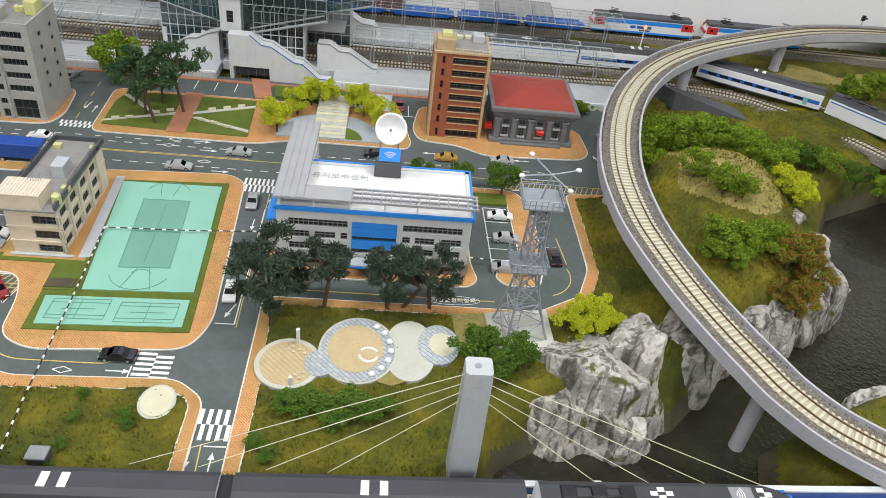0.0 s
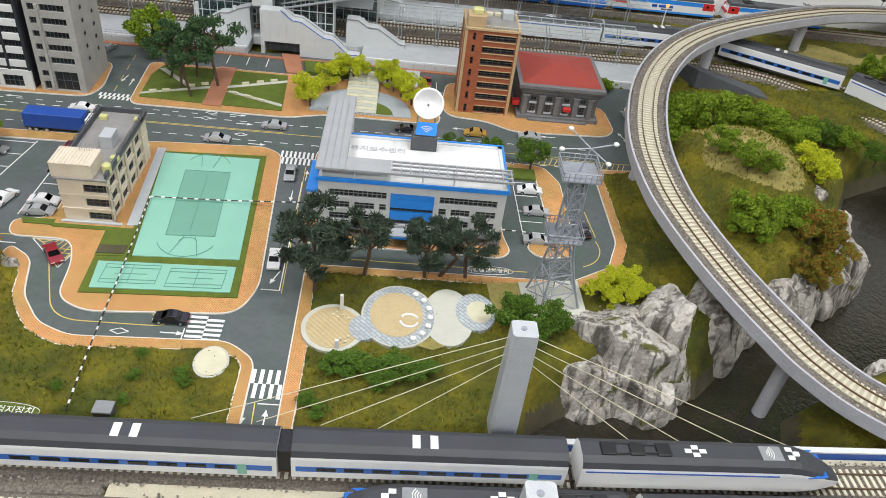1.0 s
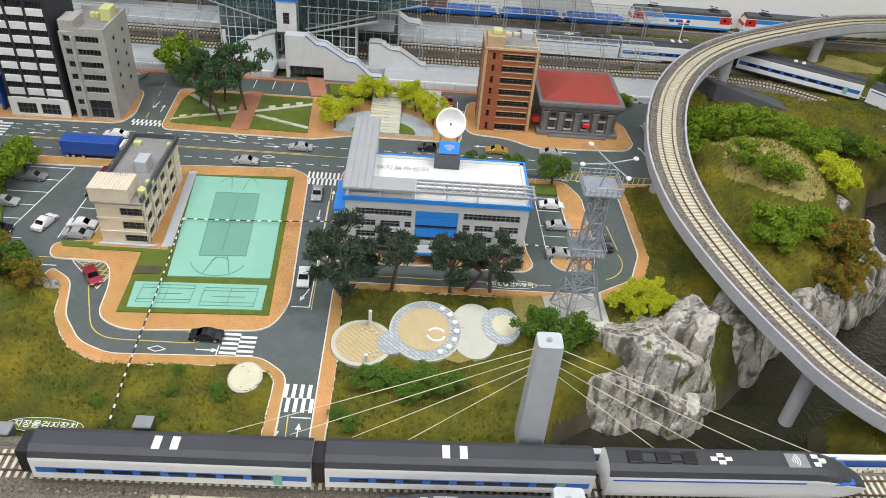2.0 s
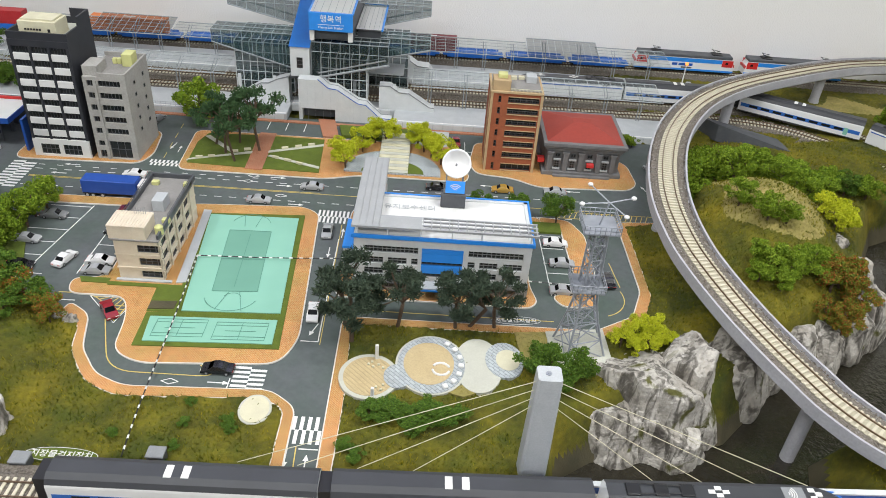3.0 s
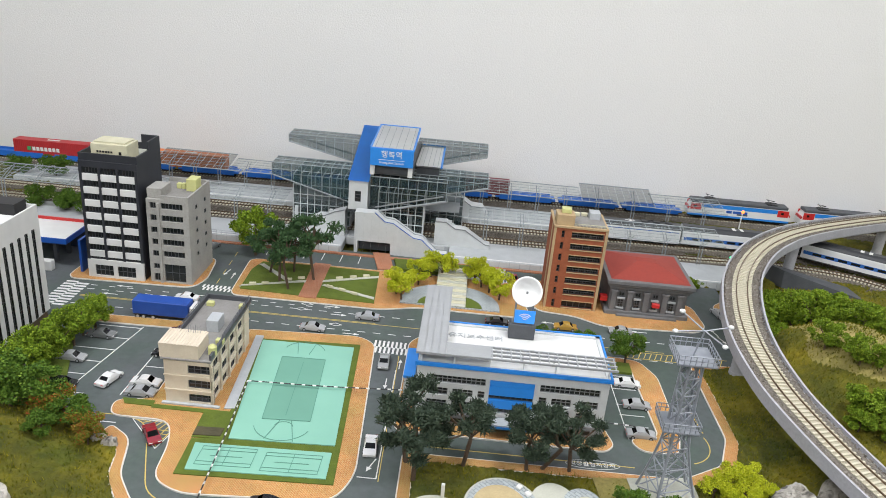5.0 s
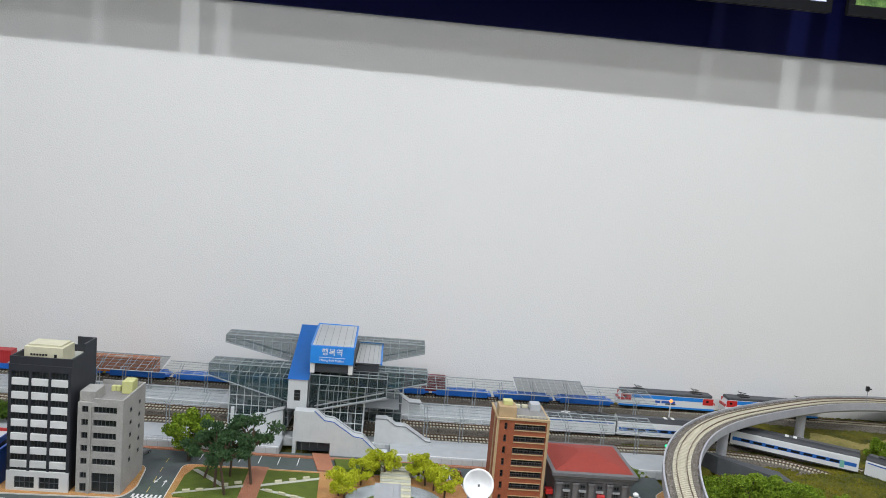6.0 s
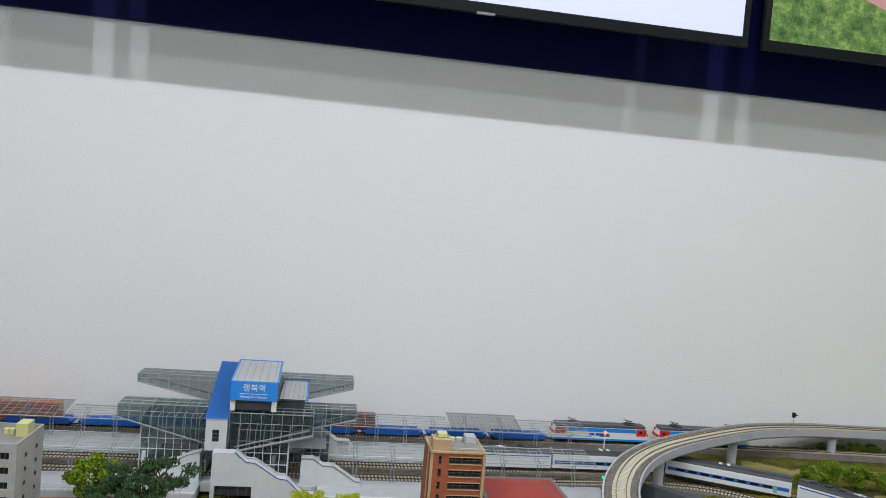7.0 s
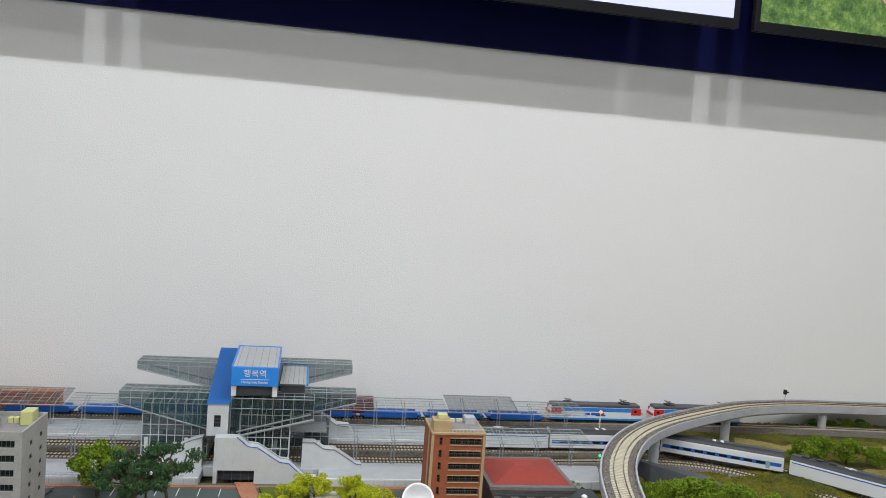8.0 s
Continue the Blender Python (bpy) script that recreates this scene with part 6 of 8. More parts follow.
# ---- station forecourt ----
plaza_specs = [[(-0.402, 1.345), (-0.405, 1.425), (-0.395, 1.462), (-0.305, 1.466), (-0.300, 1.340)], [(-0.270, 1.340), (-0.272, 1.466), (-0.180, 1.466), (-0.172, 1.338)]]
for i, q in enumerate(plaza_specs):
    lot("lawn_plaza", q, 0.0036)
tagged(part("white_path", slabbm([(-0.405, 1.352), (-0.402, 1.358), (-0.30, 1.400), (-0.30, 1.392)], 0.0, 0.0044), PALESTONE), "pale stone path across the lawn", "path", kind="structure")
tagged(part("white_path", slabbm([(-0.398, 1.448), (-0.390, 1.452), (-0.330, 1.396), (-0.336, 1.390)], 0.0, 0.0042), PALESTONE), "pale stone path across the lawn", "path", kind="structure")
tagged(part("white_path", slabbm([(-0.272, 1.398), (-0.272, 1.406), (-0.178, 1.446), (-0.178, 1.438)], 0.0, 0.0044), PALESTONE), "pale stone path across the lawn", "path", kind="structure")
tagged(part("white_path", slabbm([(-0.270, 1.385), (-0.266, 1.390), (-0.174, 1.358), (-0.174, 1.350)], 0.0, 0.0044), PALESTONE), "pale stone path across the lawn", "path", kind="structure")
for x, y, a in ((-0.385, 1.362, 15), (-0.365, 1.368, 15), (-0.31, 1.403, 20), (-0.245, 1.417, 20), (-0.222, 1.427, 20), (-0.200, 1.437, 20), (-0.255, 1.379, -18), (-0.232, 1.371, -18), (-0.21, 1.362, -18), (-0.33, 1.392, 15)):
    b = tagged(part("stone_bench", boxbm(-0.006, -0.002, 0.0, 0.006, 0.002, 0.0045, bevel=0.0005), CREAMSTONE), "short pale stone bench on the plaza lawn", "bench", "plaza benches")
    b.matrix_basis = pose(x, y, 0.0040, 0, 0, a)
tagged(part("red_path", slabbm([(-0.300, 1.335), (-0.270, 1.335), (-0.272, 1.478), (-0.302, 1.478)], -0.001, 0.0040), REDPATH), "red brick path through the lawns", "path", kind="structure")
tagged(part("red_path", slabbm([(-0.185, 1.48), (-0.155, 1.48), (-0.172, 1.556), (-0.205, 1.556)], -0.001, 0.0036), REDPATH), "red brick path to the station", "path", kind="structure")
# round garden with cream steps
tagged(part("garden_ring", slabbm(arc(-0.045, 1.362, 0.085, 0, 180, 28, 0.075) + [(-0.13, 1.350), (0.04, 1.350)], 0.0, 0.0046), COBBLE), "half round grey stone garden terrace", "terrace", kind="structure")
tagged(part("garden_lawn", slabbm(arc(-0.045, 1.352, 0.055, 0, 180, 24, 0.045), 0.0, 0.0052), LAWN), "half round lawn between stone paths", "lawn", kind="structure")
tagged(part("garden_hedge", slabbm([(-0.150, 1.485), (0.0, 1.485), (0.0, 1.53), (-0.160, 1.53)], 0.0, 0.006), LAWN), "green strip before the station", "lawn", kind="structure")
steps = thing("garden_steps", "broad cream stone steps rising through the garden", "steps")
for i in range(14):
    part("step", boxbm(-0.072, 1.352 + i * 0.0100, 0.0045, -0.018, 1.3612 + i * 0.0100, 0.0062 + 0.0007 * i, bevel=0.0006), CREAMSTONE if i % 2 else PALESTONE, steps)
tagged(part("forecourt", slabbm([(-0.005, 1.47), (0.05, 1.47), (0.055, 1.535), (-0.06, 1.535), (-0.06, 1.505)], 0.0, 0.003), PALEGREY), "pale grey paved forecourt", "pavement", kind="structure")

# ---- trains ----
def coach_body(length, w=0.0335, h=0.0385, nose=0.0):
    """Side outline of a rail car swept across rounded sections; a long nose where asked."""
    bm = bmesh.new()
    sec = [(-0.5, 0.0), (-0.5, 0.68), (-0.485, 0.76), (-0.40, 0.91), (-0.22, 1.0), (0.22, 1.0), (0.40, 0.91), (0.485, 0.76), (0.5, 0.68), (0.5, 0.0)]
    stations = [0.0, 0.004, length * 0.5, length - 0.004, length]
    if nose:
        stations = [0.0, 0.004, length * 0.4, length - nose] + [length - nose + nose * t for t in (0.2, 0.4, 0.55, 0.7, 0.82, 0.92, 0.98, 1.0)]
    rings = []
    for s in stations:
        t = max(0.0, (s - (length - nose)) / nose) if nose else 0.0
        hh, ww = h * (1 - 0.80 * t ** 1.6), w * (1 - 0.55 * t ** 2.4)
        rings.append([bm.verts.new((s, u * ww, v * hh * 1.0)) for u, v in sec])
    k = len(sec)
    for a, b in zip(rings, rings[1:]):
        for j in range(k - 1):
            f = bm.faces.new((a[j], b[j], b[j + 1], a[j + 1]))
            mid = (sec[j][1] + sec[j + 1][1]) / 2
            f.material_index = 1 if mid > 0.75 else 0
        bm.faces.new((a[k - 1], b[k - 1], b[0], a[0]))
    bm.faces.new(rings[0]), bm.faces.new(rings[-1][::-1])
    bmesh.ops.recalc_face_normals(bm, faces=bm.faces)
    return bm


def bogie(parent, x, z=0.0, blen=0.03):
    bm = bmesh.new()
    box(bm, x - blen / 2, -0.011, z + 0.002, x + blen / 2, 0.011, z + 0.0065, bevel=0.0006)
    for dx in (-blen * 0.3, blen * 0.3):
        cyl(bm, 0, 0, -0.0095, 0.0095, 0.0052, seg=14, m=Matrix.Translation((x + dx, 0, z + 0.0052)) @ pose(0, 0, 0, 90, 0, 0))
    part("bogie", bm, BLACK, parent)


def strip(parent, name, x0, x1, z0, z1, w, mat, label=""):
    for s in (-1, 1):
        y = s * (w / 2 + 0.0003)
        part(name, boxbm(x0, min(y, y - s * 0.0006), z0, x1, max(y, y - s * 0.0006), z1), mat, parent, label)


def express_power(m, group):
    """High speed power car, nose towards +x."""
    ob = thing("train_power_car", "white high speed power car with dark roof and blue nose", "train", m, group)
    L = 0.258
    bm = coach_body(L, nose=0.062)
    bmesh.ops.translate(bm, vec=(0, 0, 0.006), verts=bm.verts)
    part("body", bm, [TRAINWHITE, TRAINROOF], ob, smooth=False)
    strip(ob, "side_stripe", 0.004, L - 0.07, 0.0300, 0.0320, 0.0335, DEEPBLUE)
    bm = bmesh.new()
    for s in (-1, 1):
        slab(bm, [(L - 0.040, s * 0.0165), (L - 0.024, s * 0.0155), (L - 0.034, s * 0.010), (L - 0.045, s * 0.012)], 0.0280, 0.0292)
    box(bm, L - 0.034, -0.0135, 0.0250, L - 0.018, 0.0135, 0.0272, bevel=0.0012)
    part("nose_cover", bm, TRAINBLUE, ob, "blue nose")
    part("windscreen", boxbm(L - 0.052, -0.0105, 0.0310, L - 0.038, 0.0105, 0.0352, bevel=0.001), CARGLASS, ob)
    for i, (dx, dy) in enumerate(((-0.150, 0.004), (-0.150, -0.004), (-0.157, 0.0), (-0.143, 0.0), (-0.058, 0.005), (-0.058, -0.004), (-0.052, 0.0005))):
        part("roof_mark", boxbm(L + dx - 0.0032, dy - 0.0022, 0.0440 if dx < -0.1 else 0.0425, L + dx + 0.0032, dy + 0.0022, 0.0449 if dx < -0.1 else 0.0447), ROADWHITE, ob, "white roof square")
    part("roof_plate", boxbm(L - 0.087, -0.008, 0.0441, L - 0.066, 0.008, 0.0449, bevel=0.0003), MIDGREY, ob)
    bm = bmesh.new()
    for k in range(4):
        for p, q in chain(arc(0, 0, 0.002 + 0.0022 * k, -50, 50, 8)):
            rod(bm, (L - 0.083 + p[0], p[1], 0.0452), (L - 0.083 + q[0], q[1], 0.0452), 0.0005, 4)
    part("wave_symbol", bm, ROADWHITE, ob)
    bm = bmesh.new()
    for x in (0.018, 0.045, 0.07):
        box(bm, x, -0.007, 0.0436, x + 0.014, 0.007, 0.0468, bevel=0.0008)
    rod(bm, (0.03, -0.006, 0.0465), (0.075, -0.004, 0.0462), 0.0007, 5), rod(bm, (0.03, 0.006, 0.0465), (0.075, 0.004, 0.0462), 0.0007, 5)
    part("pantograph", bm, BLACK, ob)
    part("skirt", boxbm(0.004, -0.0152, 0.0035, L - 0.03, 0.0152, 0.0062), DARKGREY, ob)
    for x in (0.045, 0.19):
        bogie(ob, x)
    return ob


def express_coach(m, group, length=0.246, marks=True):
    ob = thing("train_coach", "white express coach with blue window band and dark roof", "train", m, group)
    bm = coach_body(length)
    bmesh.ops.translate(bm, vec=(0, 0, 0.006), verts=bm.verts)
    part("body", bm, [TRAINWHITE, TRAINROOF], ob)
    strip(ob, "blue_band", 0.004, length - 0.004, 0.0150, 0.0225, 0.0335, TRAINBLUE, "blue stripe")
    n = 8
    for i in range(n):
        x = 0.022 + i * (length - 0.075) / (n - 1)
        strip(ob, "window", x, x + 0.017, 0.0163, 0.0213, 0.0341, CARGLASS)
    strip(ob, "door", length - 0.034, length - 0.026, 0.009, 0.0235, 0.0343, TRAINGREEN, "mint green door")
    if marks:
        for x in (0.105, 0.121):
            part("roof_mark", boxbm(x, -0.008, 0.0441, x + 0.007, 0.006, 0.0448), ROADWHITE, ob, "white roof stripe")
    part("skirt", boxbm(0.006, -0.0152, 0.0035, length - 0.006, 0.0152, 0.0062), DARKGREY, ob)
    for x in (0.03, length - 0.03):
        bogie(ob, x)
    part("gangway", boxbm(-0.012, -0.012, 0.007, -0.0004, 0.012, 0.038), BLACK, ob)
    return ob


def place(x, y, z, turn=0):
    return pose(x, y - 0.003, z, 0, 0, turn) @ Matrix.Diagonal((1, 1, 0.92, 1))


# front bridge and its two tracks
bridge = thing("railway_bridge", "white concrete bridge deck with a blue edge girder", "bridge")
FT1 = [(-1.6, 0.648, 0.0205), (-0.30, 0.646, 0.0205), (0.20, 0.652, 0.0205), (0.60, 0.664, 0.0205), (1.2, 0.69, 0.020)]
FT2 = [(-1.6, 0.588, 0.0205), (-0.30, 0.586, 0.0205), (0.20, 0.592, 0.0205), (0.60, 0.604, 0.0205), (1.2, 0.63, 0.020)]
bm = bmesh.new()
deck_line = [p for p in smooth_path([(x, (y + y2) / 2, z) for (x, y, z), (_, y2, _) in zip(FT1, FT2)], 0.01) if -0.215 < p.x < 0.575]
sweep(bm, deck_line, [(-0.060, -0.016), (0.060, -0.016), (0.060, -0.003), (-0.060, -0.003)])
part("deck", bm, RAILDECK, bridge, "cream slab deck")
bm = bmesh.new()
sweep(bm, [p for p in deck_line if p.x > 0.0], [(-0.066, -0.014), (-0.061, -0.014), (-0.061, 0.006), (-0.066, 0.006)])
part("edge_girder", bm, DEEPBLUE, bridge, "blue edge girder")
bm = bmesh.new()
sweep(bm, [p for p in deck_line if p.x > 0.0], [(-0.067, 0.006), (-0.0605, 0.006), (-0.0605, 0.008), (-0.067, 0.008)])
part("coping", bm, OFFWHITE, bridge)
for px, py in ((0.145, 0.716), (0.140, 0.547)):
    bm = bmesh.new()
    sec = 0.0140
    ring = []
    for z, k in ((-0.06, 1.0), (0.02, 1.0), (0.140, 0.86), (0.147, 0.84)):
        ring.append([bm.verts.new((px + u * sec * k, py + v * sec * k * 0.9, z)) for u, v in ((-1, -0.8), (-0.8, -1), (0.8, -1), (1, -0.8), (1, 0.8), (0.8, 1), (-0.8, 1), (-1, 0.8))])
    for a, b in zip(ring, ring[1:]):
        for j in range(8):
            bm.faces.new((a[j], a[(j + 1) % 8], b[(j + 1) % 8], b[j]))
    bm.faces.new(ring[0][::-1]), bm.faces.new(ring[-1])
    py_ob = part("pylon", bm, PALEGREY, bridge, "pale grey tapered cable pylon")
    bm = bmesh.new()
    cyl(bm, px - 0.001, py, 0.147, 0.1478, 0.0030, seg=12)
    cyl(bm, px - 0.001, py, 0.1478, 0.1484, 0.0016, seg=6)
    part("cap_bolt", bm, STEEL, py_ob, "steel bolt")
    for i in range(4):
        for s in (-1, 1):
            bm = bmesh.new()
            reach = (0.30, 0.24, 0.18, 0.125)[i]
            rod(bm, (px + s * 0.011, py, 0.136 - i * 0.011), (px + s * reach, py - 0.028 if py > 0.6 else py + 0.028, 0.029), 0.00042, 5)
            part("stay_cable", bm, CREAMSTONE, bridge)
            s < 0 or part("cable_anchor", boxbm(px + s * reach - 0.004, (py - 0.028 if py > 0.6 else py + 0.028) - 0.003, 0.0275, px + s * reach + 0.004, (py - 0.028 if py > 0.6 else py + 0.028) + 0.003, 0.0310, bevel=0.0008), WHITE, bridge)
track("front main line track with cream sleepers", FT1, 300, ballast=0.026, h=0.001, seed=11, n=6000)
track("front main line track with cream sleepers", FT2, 120, ballast=0.026, h=0.001, seed=12, n=3000)
tagged(part("embankment", boxbm(-1.6, 0.43, -0.06, -0.214, 0.685, 0.0150, bevel=0.004), BALLASTBED), "dark stony embankment under the front tracks", "embankment", kind="structure")
tagged(part("embankment", boxbm(0.576, 0.43, -0.06, 1.7, 0.69, 0.0150, bevel=0.004), BALLASTBED), "dark stony embankment under the front tracks", "embankment", kind="structure")

RT = 0.0252
slope = math.degrees(math.atan2(0.012, 0.40))
nose_x = 0.462
express_power(place(nose_x - 0.258, 0.6545 - 0.001, RT, slope), "front express train")
express_coach(place(nose_x - 0.258 - 0.258, 0.6492, RT, 1.15), "front express train")
express_coach(place(nose_x - 0.258 - 0.516, 0.6466, RT, 0.4), "front express train", marks=True)
express_power(pose(0.235, 0.5935, RT, 0, 0, 181), "second express train")
express_coach(pose(0.495, 0.601, RT, 0, 0, 182), "second express train")

# express in the station
express_power(pose(0.428, 1.7400, 0.0130, 0, 0, 180), "station express train")
express_coach(pose(0.433, 1.7420, 0.0138, 0, 0, -1), "station express train")
express_coach(pose(0.688, 1.7250, 0.0160, 0, 0, -29.5), "station express train")
express_power(pose(0.912, 1.5880, 0.0168, 0, 0, -51), "station express train")


# freight train along the wall
def loco(m, flip=False):
    ob = thing("electric_locomotive", "white and blue electric locomotive with red face and grey roof", "locomotive", m, "freight locomotives")
    L, w = 0.240, 0.034
    bm = bmesh.new()
    prof = [(0.0, 0.008), (0.0, 0.020), (0.010, 0.038), (L - 0.010, 0.038), (L, 0.020), (L, 0.008)]
    f, b = [bm.verts.new((x, -w / 2, z)) for x, z in prof], [bm.verts.new((x, w / 2, z)) for x, z in prof]
    bm.faces.new(f[::-1]), bm.faces.new(b)
    for i in range(6):
        bm.faces.new((f[i], f[(i + 1) % 6], b[(i + 1) % 6], b[i]))
    bmesh.ops.recalc_face_normals(bm, faces=bm.faces)
    part("body", bm, TRAINWHITE, ob)
    part("roof", boxbm(0.006, -w / 2 + 0.002, 0.0382, L - 0.006, w / 2 - 0.002, 0.0455, bevel=0.0018), DARKGREY, ob, "dark grey roof")
    strip(ob, "blue_band", 0.0305, L - 0.0305, 0.0285, 0.0378, w, BLUE)
    strip(ob, "sill_stripe", 0.0, L, 0.008, 0.0125, w, BLUE)
    for x0, x1 in ((0.004, 0.030), (L - 0.030, L - 0.004)):
        strip(ob, "red_face", x0, x1, 0.0215, 0.0376, w, LOCORED)
        part("red_front", boxbm(x0 - 0.0042 if x0 < 0.1 else L + 0.0002 - 0.004, -w / 2 + 0.001, 0.0215, (x0 - 0.0005) if x0 < 0.1 else L + 0.0008, w / 2 - 0.001, 0.027), LOCORED, ob)
        strip(ob, "cab_window", x0 + 0.008, x0 + 0.014, 0.028, 0.033, w + 0.0008, CARGLASS)
    strip(ob, "logo_bar", 0.090, 0.103, 0.0195, 0.0255, w + 0.0002, DEEPBLUE)
    strip(ob, "logo_bar", 0.106, 0.140, 0.0195, 0.0255, w + 0.0002, DEEPBLUE)
    for x in (0.04, 0.185):
        bm = bmesh.new()
        box(bm, x, -0.010, 0.0456, x + 0.024, 0.010, 0.0475)
        for s in (-1, 1):
            rod(bm, (x, s * 0.006, 0.048), (x + 0.022, s * 0.008, 0.0515), 0.0007, 5), rod(bm, (x + 0.022, s * 0.008, 0.0515), (x + 0.004, s * 0.010, 0.0535), 0.0006, 5)
        rod(bm, (x + 0.004, -0.014, 0.0535), (x + 0.004, 0.014, 0.0535), 0.0008, 5)
        part("pantograph", bm, BLACK, ob)
    part("underframe", boxbm(0.004, -0.0145, 0.004, L - 0.004, 0.0145, 0.0079), BLACK, ob)
    for x in (0.04, L - 0.04):
        bogie(ob, x, -0.001, 0.045)
    return ob


loco(pose(0.496, 1.945, 0.0145)), loco(pose(0.762, 1.944, 0.0150))


def freight(x, z):
    """A place on the freight track, which comes a little away from the wall in the west."""
    return pose(x, 1.945 - 0.024 * (0.5 - x), z, 0, 0, 1.375)


def wagon(x, box_mat=None, label="empty blue flat container wagon", length=0.148):
    ob = thing("container_wagon", label, "wagon", freight(x, 0.0145), "freight wagons")
    part("frame", boxbm(0.002, -0.0155, 0.0075, length - 0.002, 0.0155, 0.0125, bevel=0.0008), WAGONBLUE, ob)
    for s in (-1, 1):
        part("side_sill", boxbm(0.012, s * 0.0155 - 0.0009, 0.0045, length - 0.012, s * 0.0155 + 0.0009, 0.017 if box_mat is None else 0.0135), WAGONBLUE, ob)
    for x0 in (0.022, length - 0.022):
        bogie(ob, x0, -0.001, 0.026)
    return ob


def container(x, mat, label, length=0.140, bars=0):
    ob = thing("freight_container", label, "container", freight(x, 0.0271), "freight containers")
    bm = bmesh.new()
    box(bm, 0, -0.014, 0, length, 0.014, 0.034)
    part("shell", bm, mat, ob)
    n = int(length / 0.0045)
    bm = bmesh.new()
    for i in range(n):
        box(bm, 0.002 + i * 0.0045, -0.0146, 0.0015, 0.0042 + i * 0.0045, -0.01405, 0.0325)
    part("corrugation", bm, mat, ob)
    for k in range(bars):
        part("logo_bar", boxbm(0.045 + k * 0.0095, -0.0152, 0.010, 0.052 + k * 0.0095, -0.0147, 0.019), ROADWHITE, ob, "white lettering bar")
    if bars:
        part("logo_badge", boxbm(0.033, -0.0152, 0.010, 0.042, -0.0147, 0.019), material("green_badge", (0.05, 0.35, 0.12), 0.5), ob)
    part("roof_logo", boxbm(length * 0.42, -0.003, 0.0340, length * 0.58, 0.004, 0.0346), ROADWHITE, ob, "white roof mark")
    return ob


for i in range(12):
    wagon(0.490 - 0.152 * (i + 1))
container(-1.115, CONT_RED, "red corrugated container with a white badge", 0.18, 7)
container(-0.782, CONT_ORANGE, "orange corrugated container on a blue wagon", 0.172)
container(-0.048, CONT_DARKRED, "dark red container on a blue wagon", 0.115)

# ---- rocks ----
def rock(x, y, z, sx, sy, sz, seed, turn=0, cuts=5, label="craggy grey rock face with moss in its cracks"):
    """A split crag: a block cleft by steep planes, then broken into upright slabs and ledges."""
    rnd = random.Random(seed * 7 + 3)
    planes = []
    for k in range(9):
        a = k * math.tau / 9 + rnd.uniform(-0.3, 0.3)
        planes.append((Vector((math.cos(a), math.sin(a), rnd.uniform(0.0, 0.45))).normalized(), rnd.uniform(0.70, 0.95)))
    for k in range(3):
        a = rnd.uniform(0, math.tau)
        planes.append((Vector((0.45 * math.cos(a), 0.45 * math.sin(a), 1)).normalized(), rnd.uniform(0.74, 0.95)))
    bm = bmesh.new()
    bmesh.ops.create_icosphere(bm, subdivisions=cuts, radius=1.0)
    off = Vector((seed * 3.1, seed * 1.7, seed * 0.9))
    lean = 0.25 * math.sin(seed * 2.3)
    for v in bm.verts:
        p = v.co.copy()
        r = 1.12
        for n_, d_ in planes:
            c = p.dot(n_)
            if c > 0.1:
                r = min(r, d_ / c)
        q = p * r
        w = Vector((q.x * sx, q.y * sy, q.z * sz)) * 1.12
        u = Vector((w.x + lean * w.z, w.y - 0.5 * lean * w.z, w.z * 0.22))
        slabs = noise.voronoi(u * 34 + off)[0]
        cleft = min(1.0, (slabs[1] - slabs[0]) * 2.6)
        small = noise.voronoi(u * 120 + off)[0]
        fine = 0.0016 * noise.noise(u * 160 + off) + 0.0011 * noise.noise(w * 330 + off) + 0.0007 * noise.noise(w * 700 + off)
        push = 0.0042 * (cleft - 0.8) + 0.0016 * (min(0.6, small[1] - small[0]) - 0.3) + 0.0014 * noise.cell(u * 34 + off) + 0.7 * fine
        v.co = w + p * push
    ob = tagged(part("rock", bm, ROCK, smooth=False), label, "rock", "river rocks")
    ob.matrix_basis = pose(x, y, z, 0, 0, turn)
    return ob


# the crag by the river
rock(0.318, 0.868, -0.042, 0.082, 0.058, 0.076, 1, 8, 6)
rock(0.268, 0.845, -0.060, 0.046, 0.048, 0.058, 2, 20, 6)
rock(0.358, 0.880, -0.026, 0.044, 0.048, 0.082, 5, -8, 6)
rock(0.330, 0.825, -0.065, 0.056, 0.034, 0.050, 3, -10, 6)
rock(0.360, 0.838, -0.068, 0.026, 0.018, 0.030, 6, 25)
rock(0.436, 0.925, -0.040, 0.046, 0.044, 0.066, 7, 30)
rock(0.478, 0.960, -0.042, 0.040, 0.036, 0.048, 8, -20)
rock(0.535, 0.990, -0.035, 0.042, 0.034, 0.044, 9, 10)
rock(0.590, 1.002, -0.040, 0.035, 0.032, 0.042, 21, 60)
rock(0.668, 1.120, -0.012, 0.034, 0.040, 0.054, 10, 15)
rock(0.692, 1.070, -0.035, 0.030, 0.038, 0.052, 11, -10)
rock(0.655, 1.172, 0.008, 0.026, 0.028, 0.036, 12, 50)
rock(0.645, 1.032, -0.040, 0.032, 0.030, 0.044, 22, 20)
rock(0.575, 0.812, -0.052, 0.050, 0.022, 0.040, 13, 25)
rock(0.640, 0.848, -0.048, 0.040, 0.025, 0.044, 14, 30)
